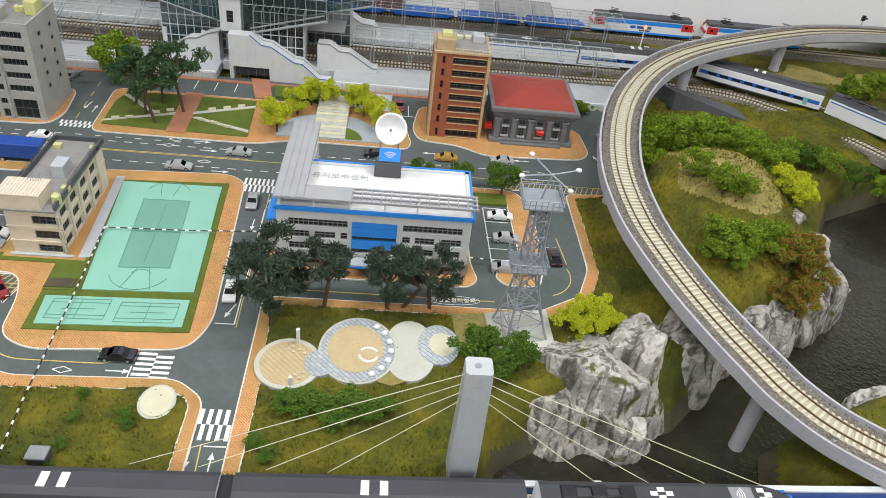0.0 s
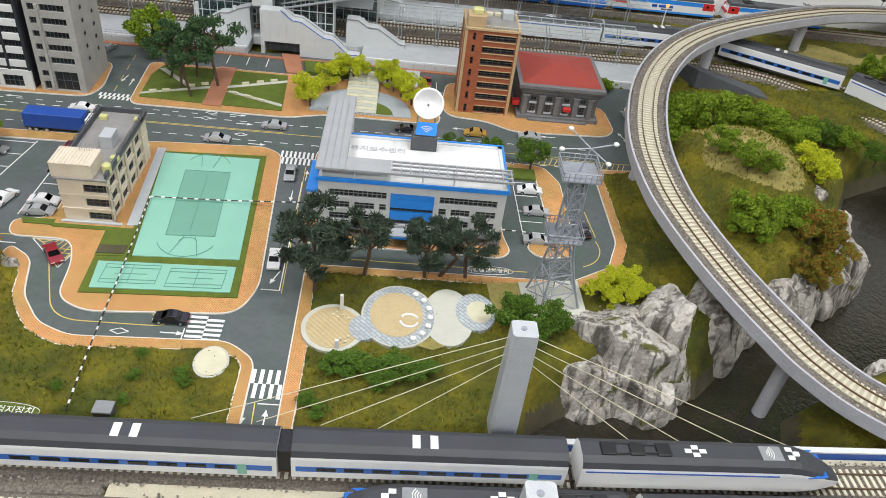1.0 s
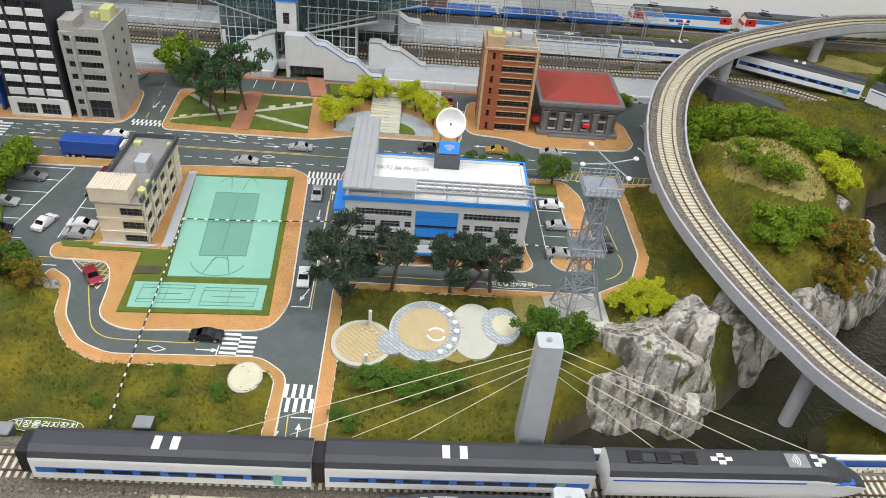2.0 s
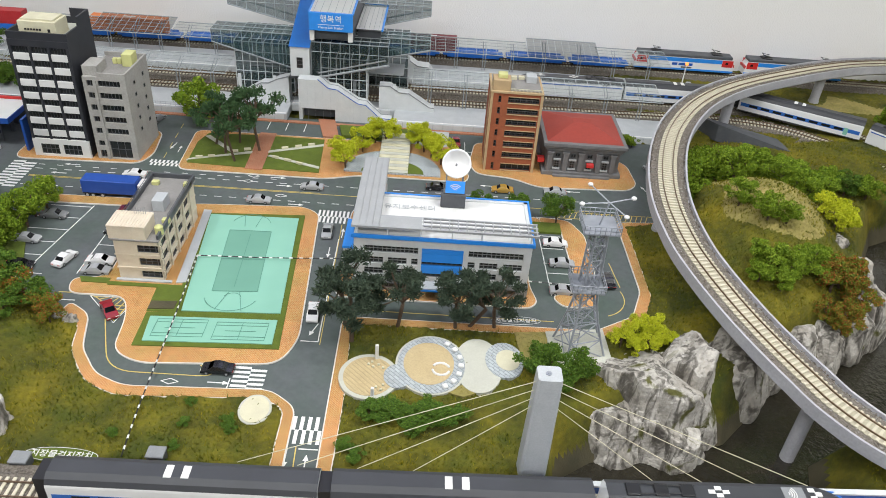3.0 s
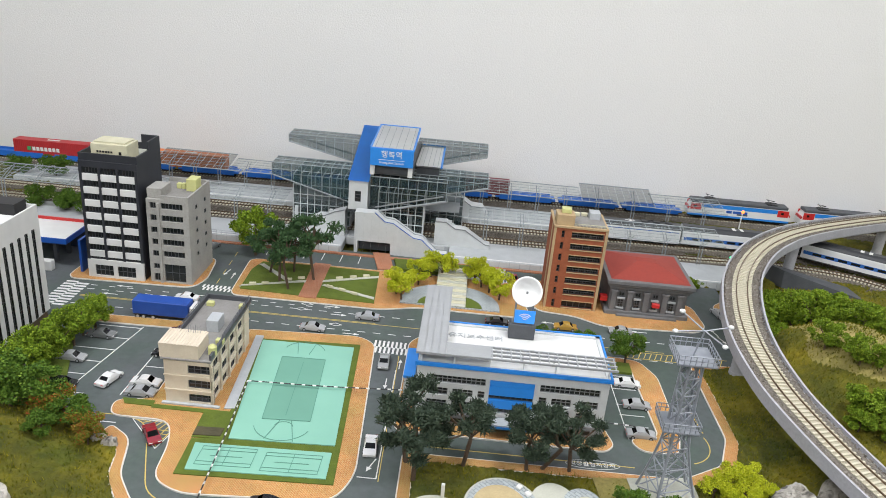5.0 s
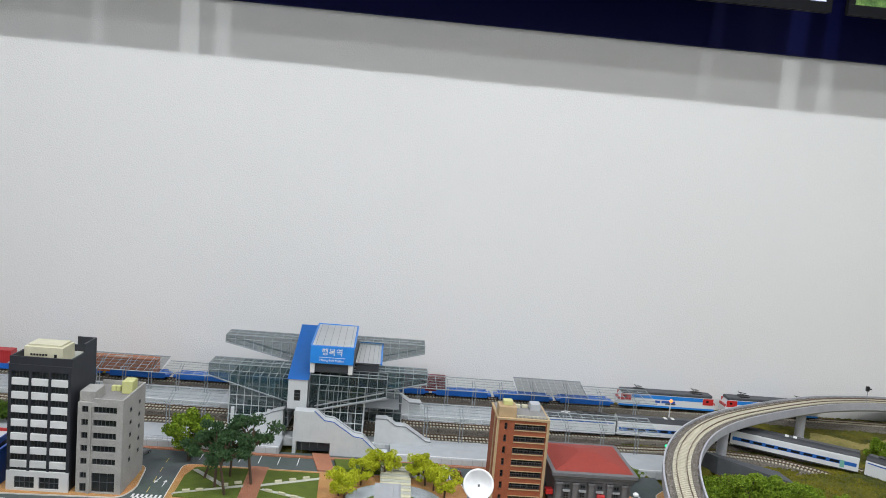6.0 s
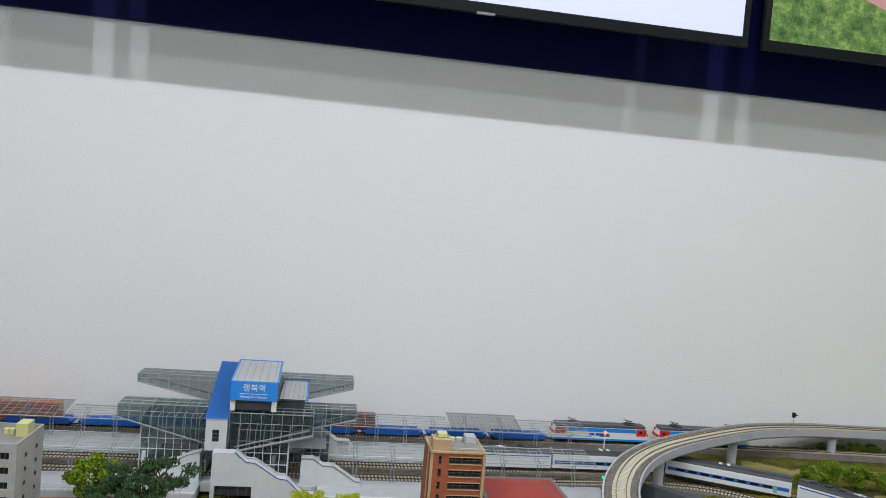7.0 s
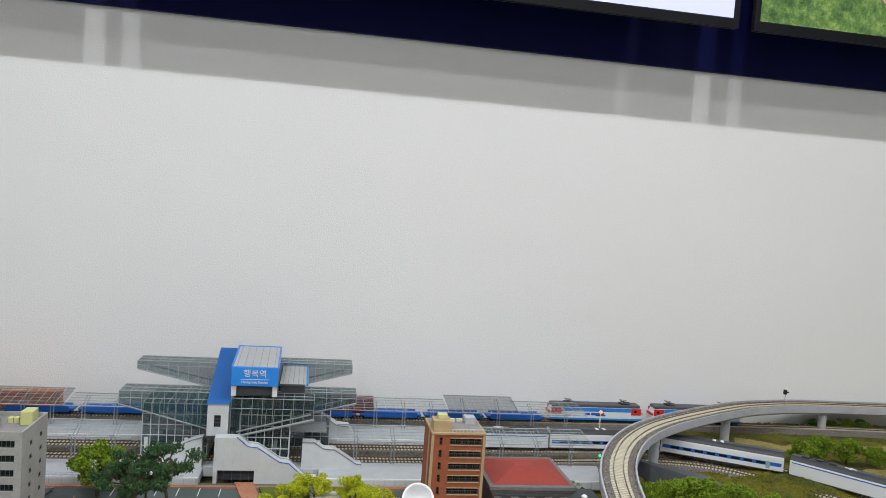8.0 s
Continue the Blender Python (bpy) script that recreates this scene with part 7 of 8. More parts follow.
# the crag in the west
rock(-0.485, 0.775, 0.000, 0.036, 0.036, 0.050, 15, 15)
rock(-0.438, 0.742, -0.005, 0.028, 0.028, 0.045, 16, 40)
rock(-0.530, 0.812, 0.010, 0.040, 0.032, 0.046, 17, -20)
rock(-0.462, 0.712, -0.005, 0.040, 0.030, 0.036, 18, 10)
rock(-0.420, 0.915, 0.000, 0.014, 0.010, 0.014, 19, 10, 4, "small pale boulder beside the road")
rock(-0.440, 0.922, 0.000, 0.012, 0.009, 0.012, 20, 60, 4, "small pale boulder beside the road")

# ---- trees ----
def needles(clumps, rnd, per=70, length=0.075):
    """Tufts of thin needles that stand out from each clump's middle."""
    verts, faces = [], []
    for c, r, fl in clumps:
        for _ in range(per):
            tuft = rnd.randn(3)
            tuft *= r * 0.75 * rnd.rand() ** 0.5 / (np.linalg.norm(tuft) + 1e-9)
            d = rnd.randn(3) + np.array([0, 0, 0.35])
            d /= np.linalg.norm(d) + 1e-9
            w = np.cross(d, rnd.randn(3))
            w *= 0.011 / (np.linalg.norm(w) + 1e-9)
            p = np.array(c) + tuft * np.array([1, 1, fl])
            i = len(verts)
            verts += [tuple(p - w), tuple(p + w), tuple(p + d * length * (0.6 + 0.7 * rnd.rand()))]
            faces.append((i, i + 1, i + 2))
    return verts, faces


def leaves(pts, size, rnd, flat=0.5, per=1):
    """Many small leaf plates at the points."""
    verts, faces = [], []
    for p in pts:
        for _ in range(per):
            a = rnd.randn(3)
            a /= np.linalg.norm(a) + 1e-9
            b = np.cross(a, rnd.randn(3))
            b /= np.linalg.norm(b) + 1e-9
            s = size * (0.6 + 0.8 * rnd.rand())
            c = np.array(p)
            i = len(verts)
            verts += [tuple(c - a * s), tuple(c + b * s * flat), tuple(c + a * s), tuple(c - b * s * flat)]
            faces.append((i, i + 1, i + 2, i + 3))
    return verts, faces


TREES = {}


def tree_meshes(kind, variant):
    """Trunk and crown of one unit-high tree; kinds differ in how their clumps sit."""
    key = (kind, variant)
    if key in TREES:
        return TREES[key]
    rnd = np.random.RandomState(hash(kind) % 1 + 17 * variant + {"round": 1, "deep": 2, "yellow": 3, "pine": 4, "plaza": 5, "red": 6, "shrub": 7}[kind] * 101)
    bm = bmesh.new()
    mat, pts, size, flat = {"round": LEAF_GREEN, "deep": LEAF_DEEP, "yellow": LEAF_YELLOW, "pine": LEAF_PINE, "plaza": LEAF_PINEGREEN, "red": LEAF_RED, "shrub": LEAF_DEEP}[kind], [], 0.045, 0.6
    top = Vector((0.03 * rnd.randn(), 0.03 * rnd.randn(), 0.62))
    clumps = []
    if kind in ("pine", "plaza"):
        base = Vector((0, 0, -0.05))
        bend = Vector((0.10 * rnd.randn(), 0.10 * rnd.randn(), 0.45))
        rod(bm, base, bend, 0.028, 7), rod(bm, bend, top + Vector((0, 0, 0.15)), 0.020, 6)
        for k in range(13 if kind == "pine" else 9):
            a = k * 2.4 + rnd.rand()
            r = (0.22 + 0.16 * rnd.rand()) * (1.1 if kind == "plaza" else 0.95)
            z = 0.48 + 0.46 * rnd.rand()
            tip = Vector((r * math.cos(a), r * math.sin(a), z)) if k else Vector((top.x, top.y, 0.92))
            rod(bm, bend + (top - bend) * rnd.rand(), tip, 0.012, 5)
            clumps.append((tip, (0.125 if kind == "pine" else 0.15) + 0.05 * rnd.rand(), 0.6 if kind == "pine" else 0.45))
        for c, r, fl in clumps:
            n = 210
            d = rnd.randn(n, 3)
            d /= np.linalg.norm(d, axis=1)[:, None]
            pts += (np.array(c) + d * r * (0.35 + 0.65 * rnd.rand(n, 1)) * np.array([1, 1, fl])).tolist()
        size, flat = (0.050, 0.14) if kind == "pine" else (0.036, 0.35)
    else:
        low = 0.14 if kind in ("shrub",) else 0.30
        rod(bm, (0, 0, -0.08), (0.02 * rnd.randn(), 0.02 * rnd.randn(), 0.4), 0.035, 7)
        n = 22 if kind != "yellow" else 18
        for k in range(n):
            a, u = rnd.rand() * math.tau, rnd.rand()
            z = low + (0.98 - low) * rnd.rand() ** 0.8
            span = 0.46 * math.sin(math.pi * min(0.97, max(0.1, (z - low * 0.4) / 1.05))) + 0.06
            c = Vector((span * math.sqrt(u) * math.cos(a), span * math.sqrt(u) * math.sin(a), z * 0.93))
            if k % 3 == 0:
                rod(bm, (0, 0, 0.28), c, 0.012, 4)
            clumps.append((c, 0.13 + 0.08 * rnd.rand(), 0.8))
        for c, r, fl in clumps:
            m = 230
            d = rnd.randn(m, 3)
            d /= np.linalg.norm(d, axis=1)[:, None]
            pts += (np.array(c) + d * r * (0.55 + 0.45 * rnd.rand(m, 1)) * np.array([1, 1, fl])).tolist()
        size, flat = (0.027, 0.7) if kind != "yellow" else (0.026, 0.65)
    t = bpy.data.meshes.new("trunk")
    bm.to_mesh(t)
    bm.free()
    t.materials.append(TRUNK)
    v, f = needles(clumps, rnd, 270) if kind == "pine" else leaves(pts, size, rnd, flat)
    c = bpy.data.meshes.new("crown")
    c.from_pydata(v, [], f)
    c.materials.append(mat)
    TREES[key] = (t, c)
    return TREES[key]


LABELS = {"round": "round leafy green model tree", "deep": "dark green leafy model tree", "yellow": "bright yellow-green leafy model tree", "pine": "dark pine with spiky needle tufts",
          "plaza": "layered green pine with flat needle clumps", "red": "low bush turning red and orange", "shrub": "low dark green shrub"}
count = 0


def tree(kind, x, y, h, wide=1.0, z=None, place_word=""):
    global count
    count += 1
    t, c = tree_meshes(kind, count % 3)
    z0 = (max(ground_z(x, y), 0.0) if z is None else z)
    ob = thing("shrub" if kind in ("red", "shrub") else "pine_tree" if kind in ("pine", "plaza") else "tree", LABELS[kind] + (" " + place_word if place_word else ""), "bush" if kind in ("red", "shrub") else "tree",
               pose(x, y, z0, 0, 0, (count * 77) % 360) @ Matrix.Diagonal((h * wide, h * wide, h, 1)), LABELS[kind] + "s")
    shared("trunk", t, Matrix.Identity(4), ob)
    shared("crown", c, Matrix.Identity(4), ob)
    return ob


for x, y, h in ((-0.066, 0.906, 0.088), (-0.076, 0.935, 0.098), (-0.010, 0.940, 0.080), (0.066, 0.946, 0.072), (0.082, 0.952, 0.078), (0.118, 0.952, 0.074)):
    tree("pine", x, y, h * 1.06, 1.1, None, "in front of the office")
for x, y, h in ((-0.345, 1.385, 0.094), (-0.322, 1.360, 0.088), (-0.288, 1.405, 0.100), (-0.372, 1.42, 0.085), (-0.33, 1.43, 0.08)):
    tree("plaza", x, y, h * 1.22, 0.72, 0.003, "on the station lawn")
tree("round", -0.418, 1.495, 0.088, 0.95, 0.002, "beside the station road")
for x, y, h in ((-0.140, 1.385, 0.040), (-0.128, 1.360, 0.042), (-0.105, 1.430, 0.040), (-0.085, 1.470, 0.038), (-0.065, 1.465, 0.044), (-0.005, 1.460, 0.042), (0.022, 1.425, 0.040), (0.040, 1.400, 0.042), (0.008, 1.445, 0.034)):
    tree("yellow", x, y, h * 1.2, 1.0, 0.003, "round the garden steps")
for x, y, h in ((0.105, 1.232, 0.040), (0.165, 1.230, 0.044), (0.230, 1.222, 0.050)):
    tree("deep", x, y, h, 1.0, 0.003, "behind the office")
for x, y, h in ((-0.585, 1.025, 0.055), (-0.580, 1.055, 0.058), (-0.577, 1.09, 0.052), (-0.570, 1.12, 0.056), (-0.572, 1.15, 0.05), (-0.566, 1.175, 0.05), (-0.60, 1.01, 0.05)):
    tree("round", x, y, h, 1.0, 0.003, "beside the car park")
for x, y, h, k in ((-0.60, 0.965, 0.060, "deep"), (-0.560, 0.955, 0.066, "deep"), (-0.530, 0.955, 0.058, "deep"), (-0.505, 0.945, 0.045, "red"), (-0.475, 0.935, 0.042, "deep"), (-0.455, 0.925, 0.036, "red"), (-0.440, 0.905, 0.030, "red"), (-0.49, 0.90, 0.030, "shrub"), (-0.64, 0.95, 0.06, "deep")):
    tree(k, x, y, h, 1.1, None, "on the western bank")
for x, y, h in ((0.280, 0.925, 0.030), (0.300, 0.945, 0.032), (0.325, 0.950, 0.032), (0.315, 0.925, 0.030), (0.296, 0.912, 0.026), (0.338, 0.932, 0.026)):
    tree("yellow", x, y, h, 1.15, None, "above the river rocks")
for x, y, h in ((0.165, 0.872, 0.046), (0.185, 0.880, 0.034), (0.215, 0.865, 0.040), (0.195, 0.845, 0.034)):
    tree("shrub", x, y, h, 1.1, None, "round the mast foot")
for x, y, h in ((-0.030, 0.780, 0.020), (-0.010, 0.785, 0.022), (0.010, 0.776, 0.020), (0.030, 0.786, 0.022), (0.050, 0.778, 0.022), (0.066, 0.786, 0.018), (0.02, 0.765, 0.018), (-0.055, 0.735, 0.012), (-0.04, 0.72, 0.012)):
    tree("shrub", x, y, h, 1.7, None, "on the meadow")
for x, y, h in ((-0.232, 0.785, 0.012), (-0.23, 0.755, 0.013), (-0.232, 0.722, 0.012), (-0.185, 0.760, 0.016), (-0.30, 0.735, 0.012), (-0.235, 0.70, 0.01), (-0.178, 0.748, 0.013)):
    tree("shrub", x, y, h * 0.75, 1.5, None, "on the meadow")
for x, y, h in ((0.455, 1.30, 0.045), (0.545, 1.335, 0.055), (0.64, 1.42, 0.055), (0.70, 1.33, 0.05), (0.60, 1.45, 0.05), (0.68, 1.40, 0.05), (0.470, 1.335, 0.050), (0.500, 1.375, 0.056), (0.530, 1.365, 0.058), (0.555, 1.405, 0.058), (0.585, 1.36, 0.062), (0.610, 1.39, 0.058), (0.640, 1.34, 0.058), (0.655, 1.375, 0.052), (0.575, 1.43, 0.05), (0.52, 1.43, 0.05), (0.665, 1.30, 0.05), (0.48, 1.40, 0.05), (0.61, 1.30, 0.045)):
    tree("round", x, y, h, 1.15, None, "on the hill")
for x, y, h in ((0.502, 1.195, 0.042), (0.530, 1.150, 0.044), (0.555, 1.140, 0.036), (0.508, 1.075, 0.046), (0.535, 1.055, 0.044), (0.565, 1.065, 0.046), (0.590, 1.075, 0.040), (0.495, 1.05, 0.036), (0.52, 1.03, 0.036)):
    tree("round", x, y, h, 1.1, None, "on the hill")
for x, y, h in ((0.660, 1.190, 0.048), (0.680, 1.200, 0.044), (0.645, 1.205, 0.040)):
    tree("yellow", x, y, h, 1.1, None, "on the hill")
for x, y, h in ((0.600, 1.045, 0.046), (0.620, 1.060, 0.050), (0.640, 1.035, 0.044), (0.585, 1.01, 0.036), (0.615, 1.005, 0.040), (0.635, 1.08, 0.04), (0.60, 0.985, 0.034)):
    tree("red", x, y, h, 1.15, None, "on the hill")
for x, y, h, k in ((0.74, 1.385, 0.050, "round"), (0.775, 1.38, 0.046, "deep"), (0.81, 1.37, 0.045, "round"), (0.85, 1.33, 0.045, "deep"), (0.70, 1.36, 0.045, "deep"), (0.88, 1.30, 0.04, "round"), (1.005, 1.68, 0.060, "round"), (1.06, 1.70, 0.060, "round"), (1.12, 1.69, 0.058, "round"), (1.17, 1.66, 0.05, "round"), (1.23, 1.95, 0.030, "deep"), (1.275, 1.95, 0.030, "deep"), (1.32, 1.95, 0.034, "round"), (1.36, 1.94, 0.032, "deep")):
    tree(k, x, y, h, 1.1, None, "by the curved tracks")
tree("round", 0.395, 1.527, 0.024, 1.3, 0.002, "beside the platform"), tree("round", 0.415, 1.527, 0.020, 1.3, 0.002, "beside the platform")
for x, y, h in ((-0.965, 1.80, 0.055), (-0.835, 1.61, 0.05), (-0.79, 1.60, 0.05), (-0.90, 1.62, 0.05), (-1.05, 1.80, 0.05)):
    tree("deep", x, y, h, 1.1, None, "behind the filling station")

# ---- grass blades ----
rnd = np.random.RandomState(9)
N = 210000
bx, by = rnd.uniform(-0.75, 1.15, N), rnd.uniform(0.685, 1.62, N)
gz = ground_height(bx, by)
keep = (gz > 0.0025) & (inside(RIVER, bx, by) < -0.004)
patch = np.sin(bx * 60 + 2 * np.sin(by * 45)) + np.sin(by * 70 + 2 * np.sin(bx * 38))
keep &= (patch + rnd.randn(N) * 0.8 > -1.1)
for px, py, prx, pry in ((-0.038, 0.843, 0.037, 0.039), (0.036, 0.869, 0.045, 0.053), (0.094, 0.873, 0.031, 0.049), (0.127, 0.884, 0.025, 0.033), (-0.160, 0.782, 0.019, 0.023), (-0.3395, 0.7025, 0.038, 0.0095), (-0.004, 0.845, 0.018, 0.021), (0.222, 0.912, 0.040, 0.042)):
    keep &= ((bx - px) / prx) ** 2 + ((by - py) / pry) ** 2 > 1.02
bx, by, gz = bx[keep], by[keep], gz[keep]
n = len(bx)
ang, hgt = rnd.rand(n) * math.tau, 0.0018 + 0.0028 * rnd.rand(n)
dx, dy = np.cos(ang) * 0.00075, np.sin(ang) * 0.00075
lx, ly = rnd.randn(n) * 0.0016, rnd.randn(n) * 0.0016
V = np.stack([np.stack([bx - dx, by - dy, gz - 0.0006], -1), np.stack([bx + dx, by + dy, gz - 0.0006], -1), np.stack([bx + lx, by + ly, gz + hgt], -1)], 1).reshape(-1, 3)
me = bpy.data.meshes.new("grass")
me.from_pydata(V.tolist(), [], np.arange(3 * n).reshape(-1, 3).tolist())
me.materials.append(BLADES)
tagged(new("grass", me), "short olive and straw static grass on the meadow", "grass", kind="stuff")

# ---- cars ----
def car_mesh_parts(length=0.050, w=0.020):
    """Body, cabin and wheel meshes of one small saloon."""
    prof = [(-0.5, 0.18), (-0.5, 0.42), (-0.47, 0.56), (-0.30, 0.62), (-0.18, 0.92), (-0.06, 1.0), (0.10, 0.98), (0.26, 0.62), (0.44, 0.52), (0.5, 0.40), (0.5, 0.18)]
    h = 0.0155
    bm = bmesh.new()
    rows = []
    for s, k in ((-1, 0.86), (-0.92, 1.0), (0.92, 1.0), (1, 0.86)):
        row = []
        for x, z in prof:
            tuck = 0.80 if z > 0.7 else 1.0
            row.append(bm.verts.new((x * length * (0.985 if k < 1 else 1), s * w / 2 * tuck, (0.18 + (z - 0.18) * (0.96 if k < 1 else 1)) * h)))
        rows.append(row)
    n = len(prof)
    for a, b in zip(rows, rows[1:]):
        for i in range(n):
            bm.faces.new((a[i], a[(i + 1) % n], b[(i + 1) % n], b[i]))
    bm.faces.new(rows[0][::-1]), bm.faces.new(rows[-1])
    bmesh.ops.recalc_face_normals(bm, faces=bm.faces)
    return bm, h


def mesh_of(bm, *mats):
    me = bpy.data.meshes.new("mesh")
    bm.to_mesh(me)
    bm.free()
    for m in mats:
        me.materials.append(m)
    return me


bm = bmesh.new()
h, L, w = 0.0155, 0.050, 0.020
box(bm, -0.155 * L, -w * 0.41, h * 0.66, 0.11 * L, -w * 0.385, h * 0.92), box(bm, -0.155 * L, w * 0.385, h * 0.66, 0.11 * L, w * 0.41, h * 0.92)
SIDE_GLASS = mesh_of(bm, CARGLASS)
bm = bmesh.new()
v = [bm.verts.new(c) for c in ((0.115 * L, -w * 0.36, h * 0.975), (0.115 * L, w * 0.36, h * 0.975), (0.262 * L, w * 0.40, h * 0.64), (0.262 * L, -w * 0.40, h * 0.64))]
bm.faces.new(v)
bmesh.ops.solidify(bm, geom=bm.faces[:], thickness=-0.0005)
WINDSCREEN = mesh_of(bm, CARGLASS)
bm = bmesh.new()
v = [bm.verts.new(c) for c in ((-0.185 * L, -w * 0.35, h * 0.93), (-0.185 * L, w * 0.35, h * 0.93), (-0.298 * L, w * 0.39, h * 0.645), (-0.298 * L, -w * 0.39, h * 0.645))]
bm.faces.new(v)
bmesh.ops.solidify(bm, geom=bm.faces[:], thickness=0.0005)
REARGLASS = mesh_of(bm, CARGLASS)
bm = bmesh.new()
cyl(bm, 0, 0, -0.0016, 0.0016, 0.0034, seg=16, m=pose(0, 0, 0, 90, 0, 0))
cyl(bm, 0, 0, -0.0018, 0.0018, 0.0021, seg=12, m=pose(0, 0, 0, 90, 0, 0), mi=1)
WHEEL = mesh_of(bm, TYRE, CARS["silver"])
bm = bmesh.new()
box(bm, 0.492 * L, -0.0028, h * 0.34, 0.503 * L, 0.0028, h * 0.44, bevel=0.0003)
HEADLIGHT = mesh_of(bm, WHITE)
bm = bmesh.new()
box(bm, -0.503 * L, -0.0026, h * 0.40, -0.494 * L, 0.0026, h * 0.50, bevel=0.0003)
TAILLIGHT = mesh_of(bm, LOCORED)
CAR_BODY = {}


def car(paint_name, x, y, turn, word="on the street"):
    if paint_name not in CAR_BODY:
        CAR_BODY[paint_name] = mesh_of(car_mesh_parts()[0], CARS[paint_name])
    colour = {"darkred": "dark red", "gold": "gold-coloured"}.get(paint_name, paint_name)
    ob = thing("car", "%s model saloon car with dark windows %s" % (colour, word), "car", pose(x, y, 0.0006, 0, 0, turn) @ Matrix.Diagonal((0.77, 0.77, 0.77, 1)), "model cars")
    shared("body", CAR_BODY[paint_name], Matrix.Identity(4), ob)
    shared("windscreen", WINDSCREEN, Matrix.Identity(4), ob), shared("rear_window", REARGLASS, Matrix.Identity(4), ob), shared("side_window", SIDE_GLASS, Matrix.Identity(4), ob)
    for dx in (-0.30, 0.31):
        for s in (-1, 1):
            shared("wheel", WHEEL, pose(dx * L, s * w * 0.46, 0.0034), ob)
    for s in (-1, 1):
        shared("headlight", HEADLIGHT, pose(0, s * w * 0.33, 0), ob), shared("tail_light", TAILLIGHT, pose(0, s * w * 0.34, 0), ob)
    return ob


for spec in (("silver", -0.253, 1.233, 0), ("silver", -0.175, 1.286, 180), ("black", -0.217, 0.843, 180), ("white", -0.122, 0.958, -87), ("silver", -0.131, 1.154, -88), ("red", -0.381, 0.938, -55), ("gold", 0.148, 1.318, 180), ("silver", 0.240, 1.322, 180),
             ("black", 0.035, 1.312, 0), ("silver", 0.431, 1.425, 105), ("white", -0.472, 1.290, 180), ("black", 0.289, 1.070, 95)):
    car(*spec)
for spec in (("grey", -0.545, 1.152, 0), ("darkred", -0.437, 1.180, 0), ("silver", -0.555, 1.085, 0), ("white", -0.482, 1.042, 75), ("white", -0.433, 1.043, 0), ("silver", -0.430, 1.020, 0), ("black", -0.436, 1.118, 180), ("black", -0.535, 1.022, 0), ("white", 0.222, 1.160, 0),
             ("silver", 0.226, 1.106, 0), ("silver", 0.219, 1.038, 0), ("red", 0.068, 1.492, -88), ("grey", -0.505, 1.505, 75), ("grey", -0.37, 1.515, 80)):
    car(*spec, "in a parking bay")

truck = thing("box_truck", "long blue box lorry parked on the street", "truck", pose(-0.478, 1.228, 0))
bm = bmesh.new()
box(bm, -0.050, -0.0125, 0.0075, 0.036, 0.0125, 0.030, bevel=0.0008)
part("cargo_box", bm, material("truck_blue", (0.015, 0.075, 0.36), 0.5, colour2=(0.012, 0.06, 0.3), scale=80), truck, "blue cargo box")
part("cab", boxbm(0.038, -0.012, 0.006, 0.056, 0.012, 0.027, bevel=0.002), CARS["white"], truck)
part("chassis", boxbm(-0.050, -0.010, 0.0045, 0.055, 0.010, 0.0074), BLACK, truck)
for dx in (-0.042, -0.033, -0.018, 0.046):
    for s in (-1, 1):
        shared("wheel", WHEEL, pose(dx, s * 0.0115, 0.0042) @ Matrix.Diagonal((1.2, 1.2, 1.2, 1)), truck)

# ---- park of round courts ----
def disc(name, x, y, rx, ry, z, mat, label):
    return tagged(part(name, slabbm(arc(x, y, rx, 0, 360, 47, ry)[:-1], 0.0, z), mat), label, "paving", kind="structure")


Z0 = 0.0065
disc("park_circle", -0.038, 0.843, 0.036, 0.038, Z0, PALESTONE, "pale stone rim of a round park court")
disc("park_sand", -0.038, 0.843, 0.0305, 0.0325, Z0 + 0.0006, SAND, "striped sand court")
for i in range(12):
    u = -0.0275 + i * 0.005
    hl = math.sqrt(max(0, 0.0295 ** 2 - u * u))
    s = tagged(part("sand_stripe", boxbm(-0.0005, -hl, 0, 0.0005, hl, 0.0003), material("sand_groove", (0.45, 0.36, 0.20), 0.9) if i == 0 else bpy.data.materials["sand_groove"]), "", "", kind="structure")
    s.parent = bpy.data.objects["park_sand"]
    s.matrix_basis = pose(-0.038 + 0.7071 * u, 0.843 + 0.7071 * u, Z0 + 0.0006, 0, 0, 45)
disc("park_cobbles", -0.004, 0.845, 0.0165, 0.020, Z0 + 0.0011, COBBLE, "grey cobbled half circle")
disc("park_circle", 0.036, 0.869, 0.044, 0.052, Z0 + 0.0004, PALESTONE, "pale stone rim of a round park court")
disc("park_cobbles", 0.036, 0.869, 0.0415, 0.0495, Z0 + 0.0009, COBBLE, "ring of blue grey cobbles")
disc("park_sand", 0.033, 0.870, 0.031, 0.037, Z0 + 0.0014, SAND, "round yellow sand court")
disc("park_circle", 0.094, 0.873, 0.030, 0.048, Z0 + 0.0002, PALESTONE, "plain pale stone park circle")
disc("park_cobbles", 0.127, 0.884, 0.024, 0.032, Z0 + 0.0007, COBBLE, "ring of blue grey cobbles")
disc("park_circle", 0.131, 0.884, 0.0150, 0.0185, Z0 + 0.0011, CREAMSTONE, "small cream stone circle")
tagged(part("service_pad", slabbm([(0.143, 0.940), (0.186, 0.944), (0.183, 0.888), (0.150, 0.880)], 0.0, 0.0058), LITTER), "bare sandy service pad", "path", kind="structure")
tagged(part("soil_path", slabbm([(0.05, 0.826), (0.075, 0.818), (0.115, 0.838), (0.122, 0.855), (0.10, 0.85)], 0.0, 0.0060), LITTER), "bare soil beside the circles", "path", kind="structure")
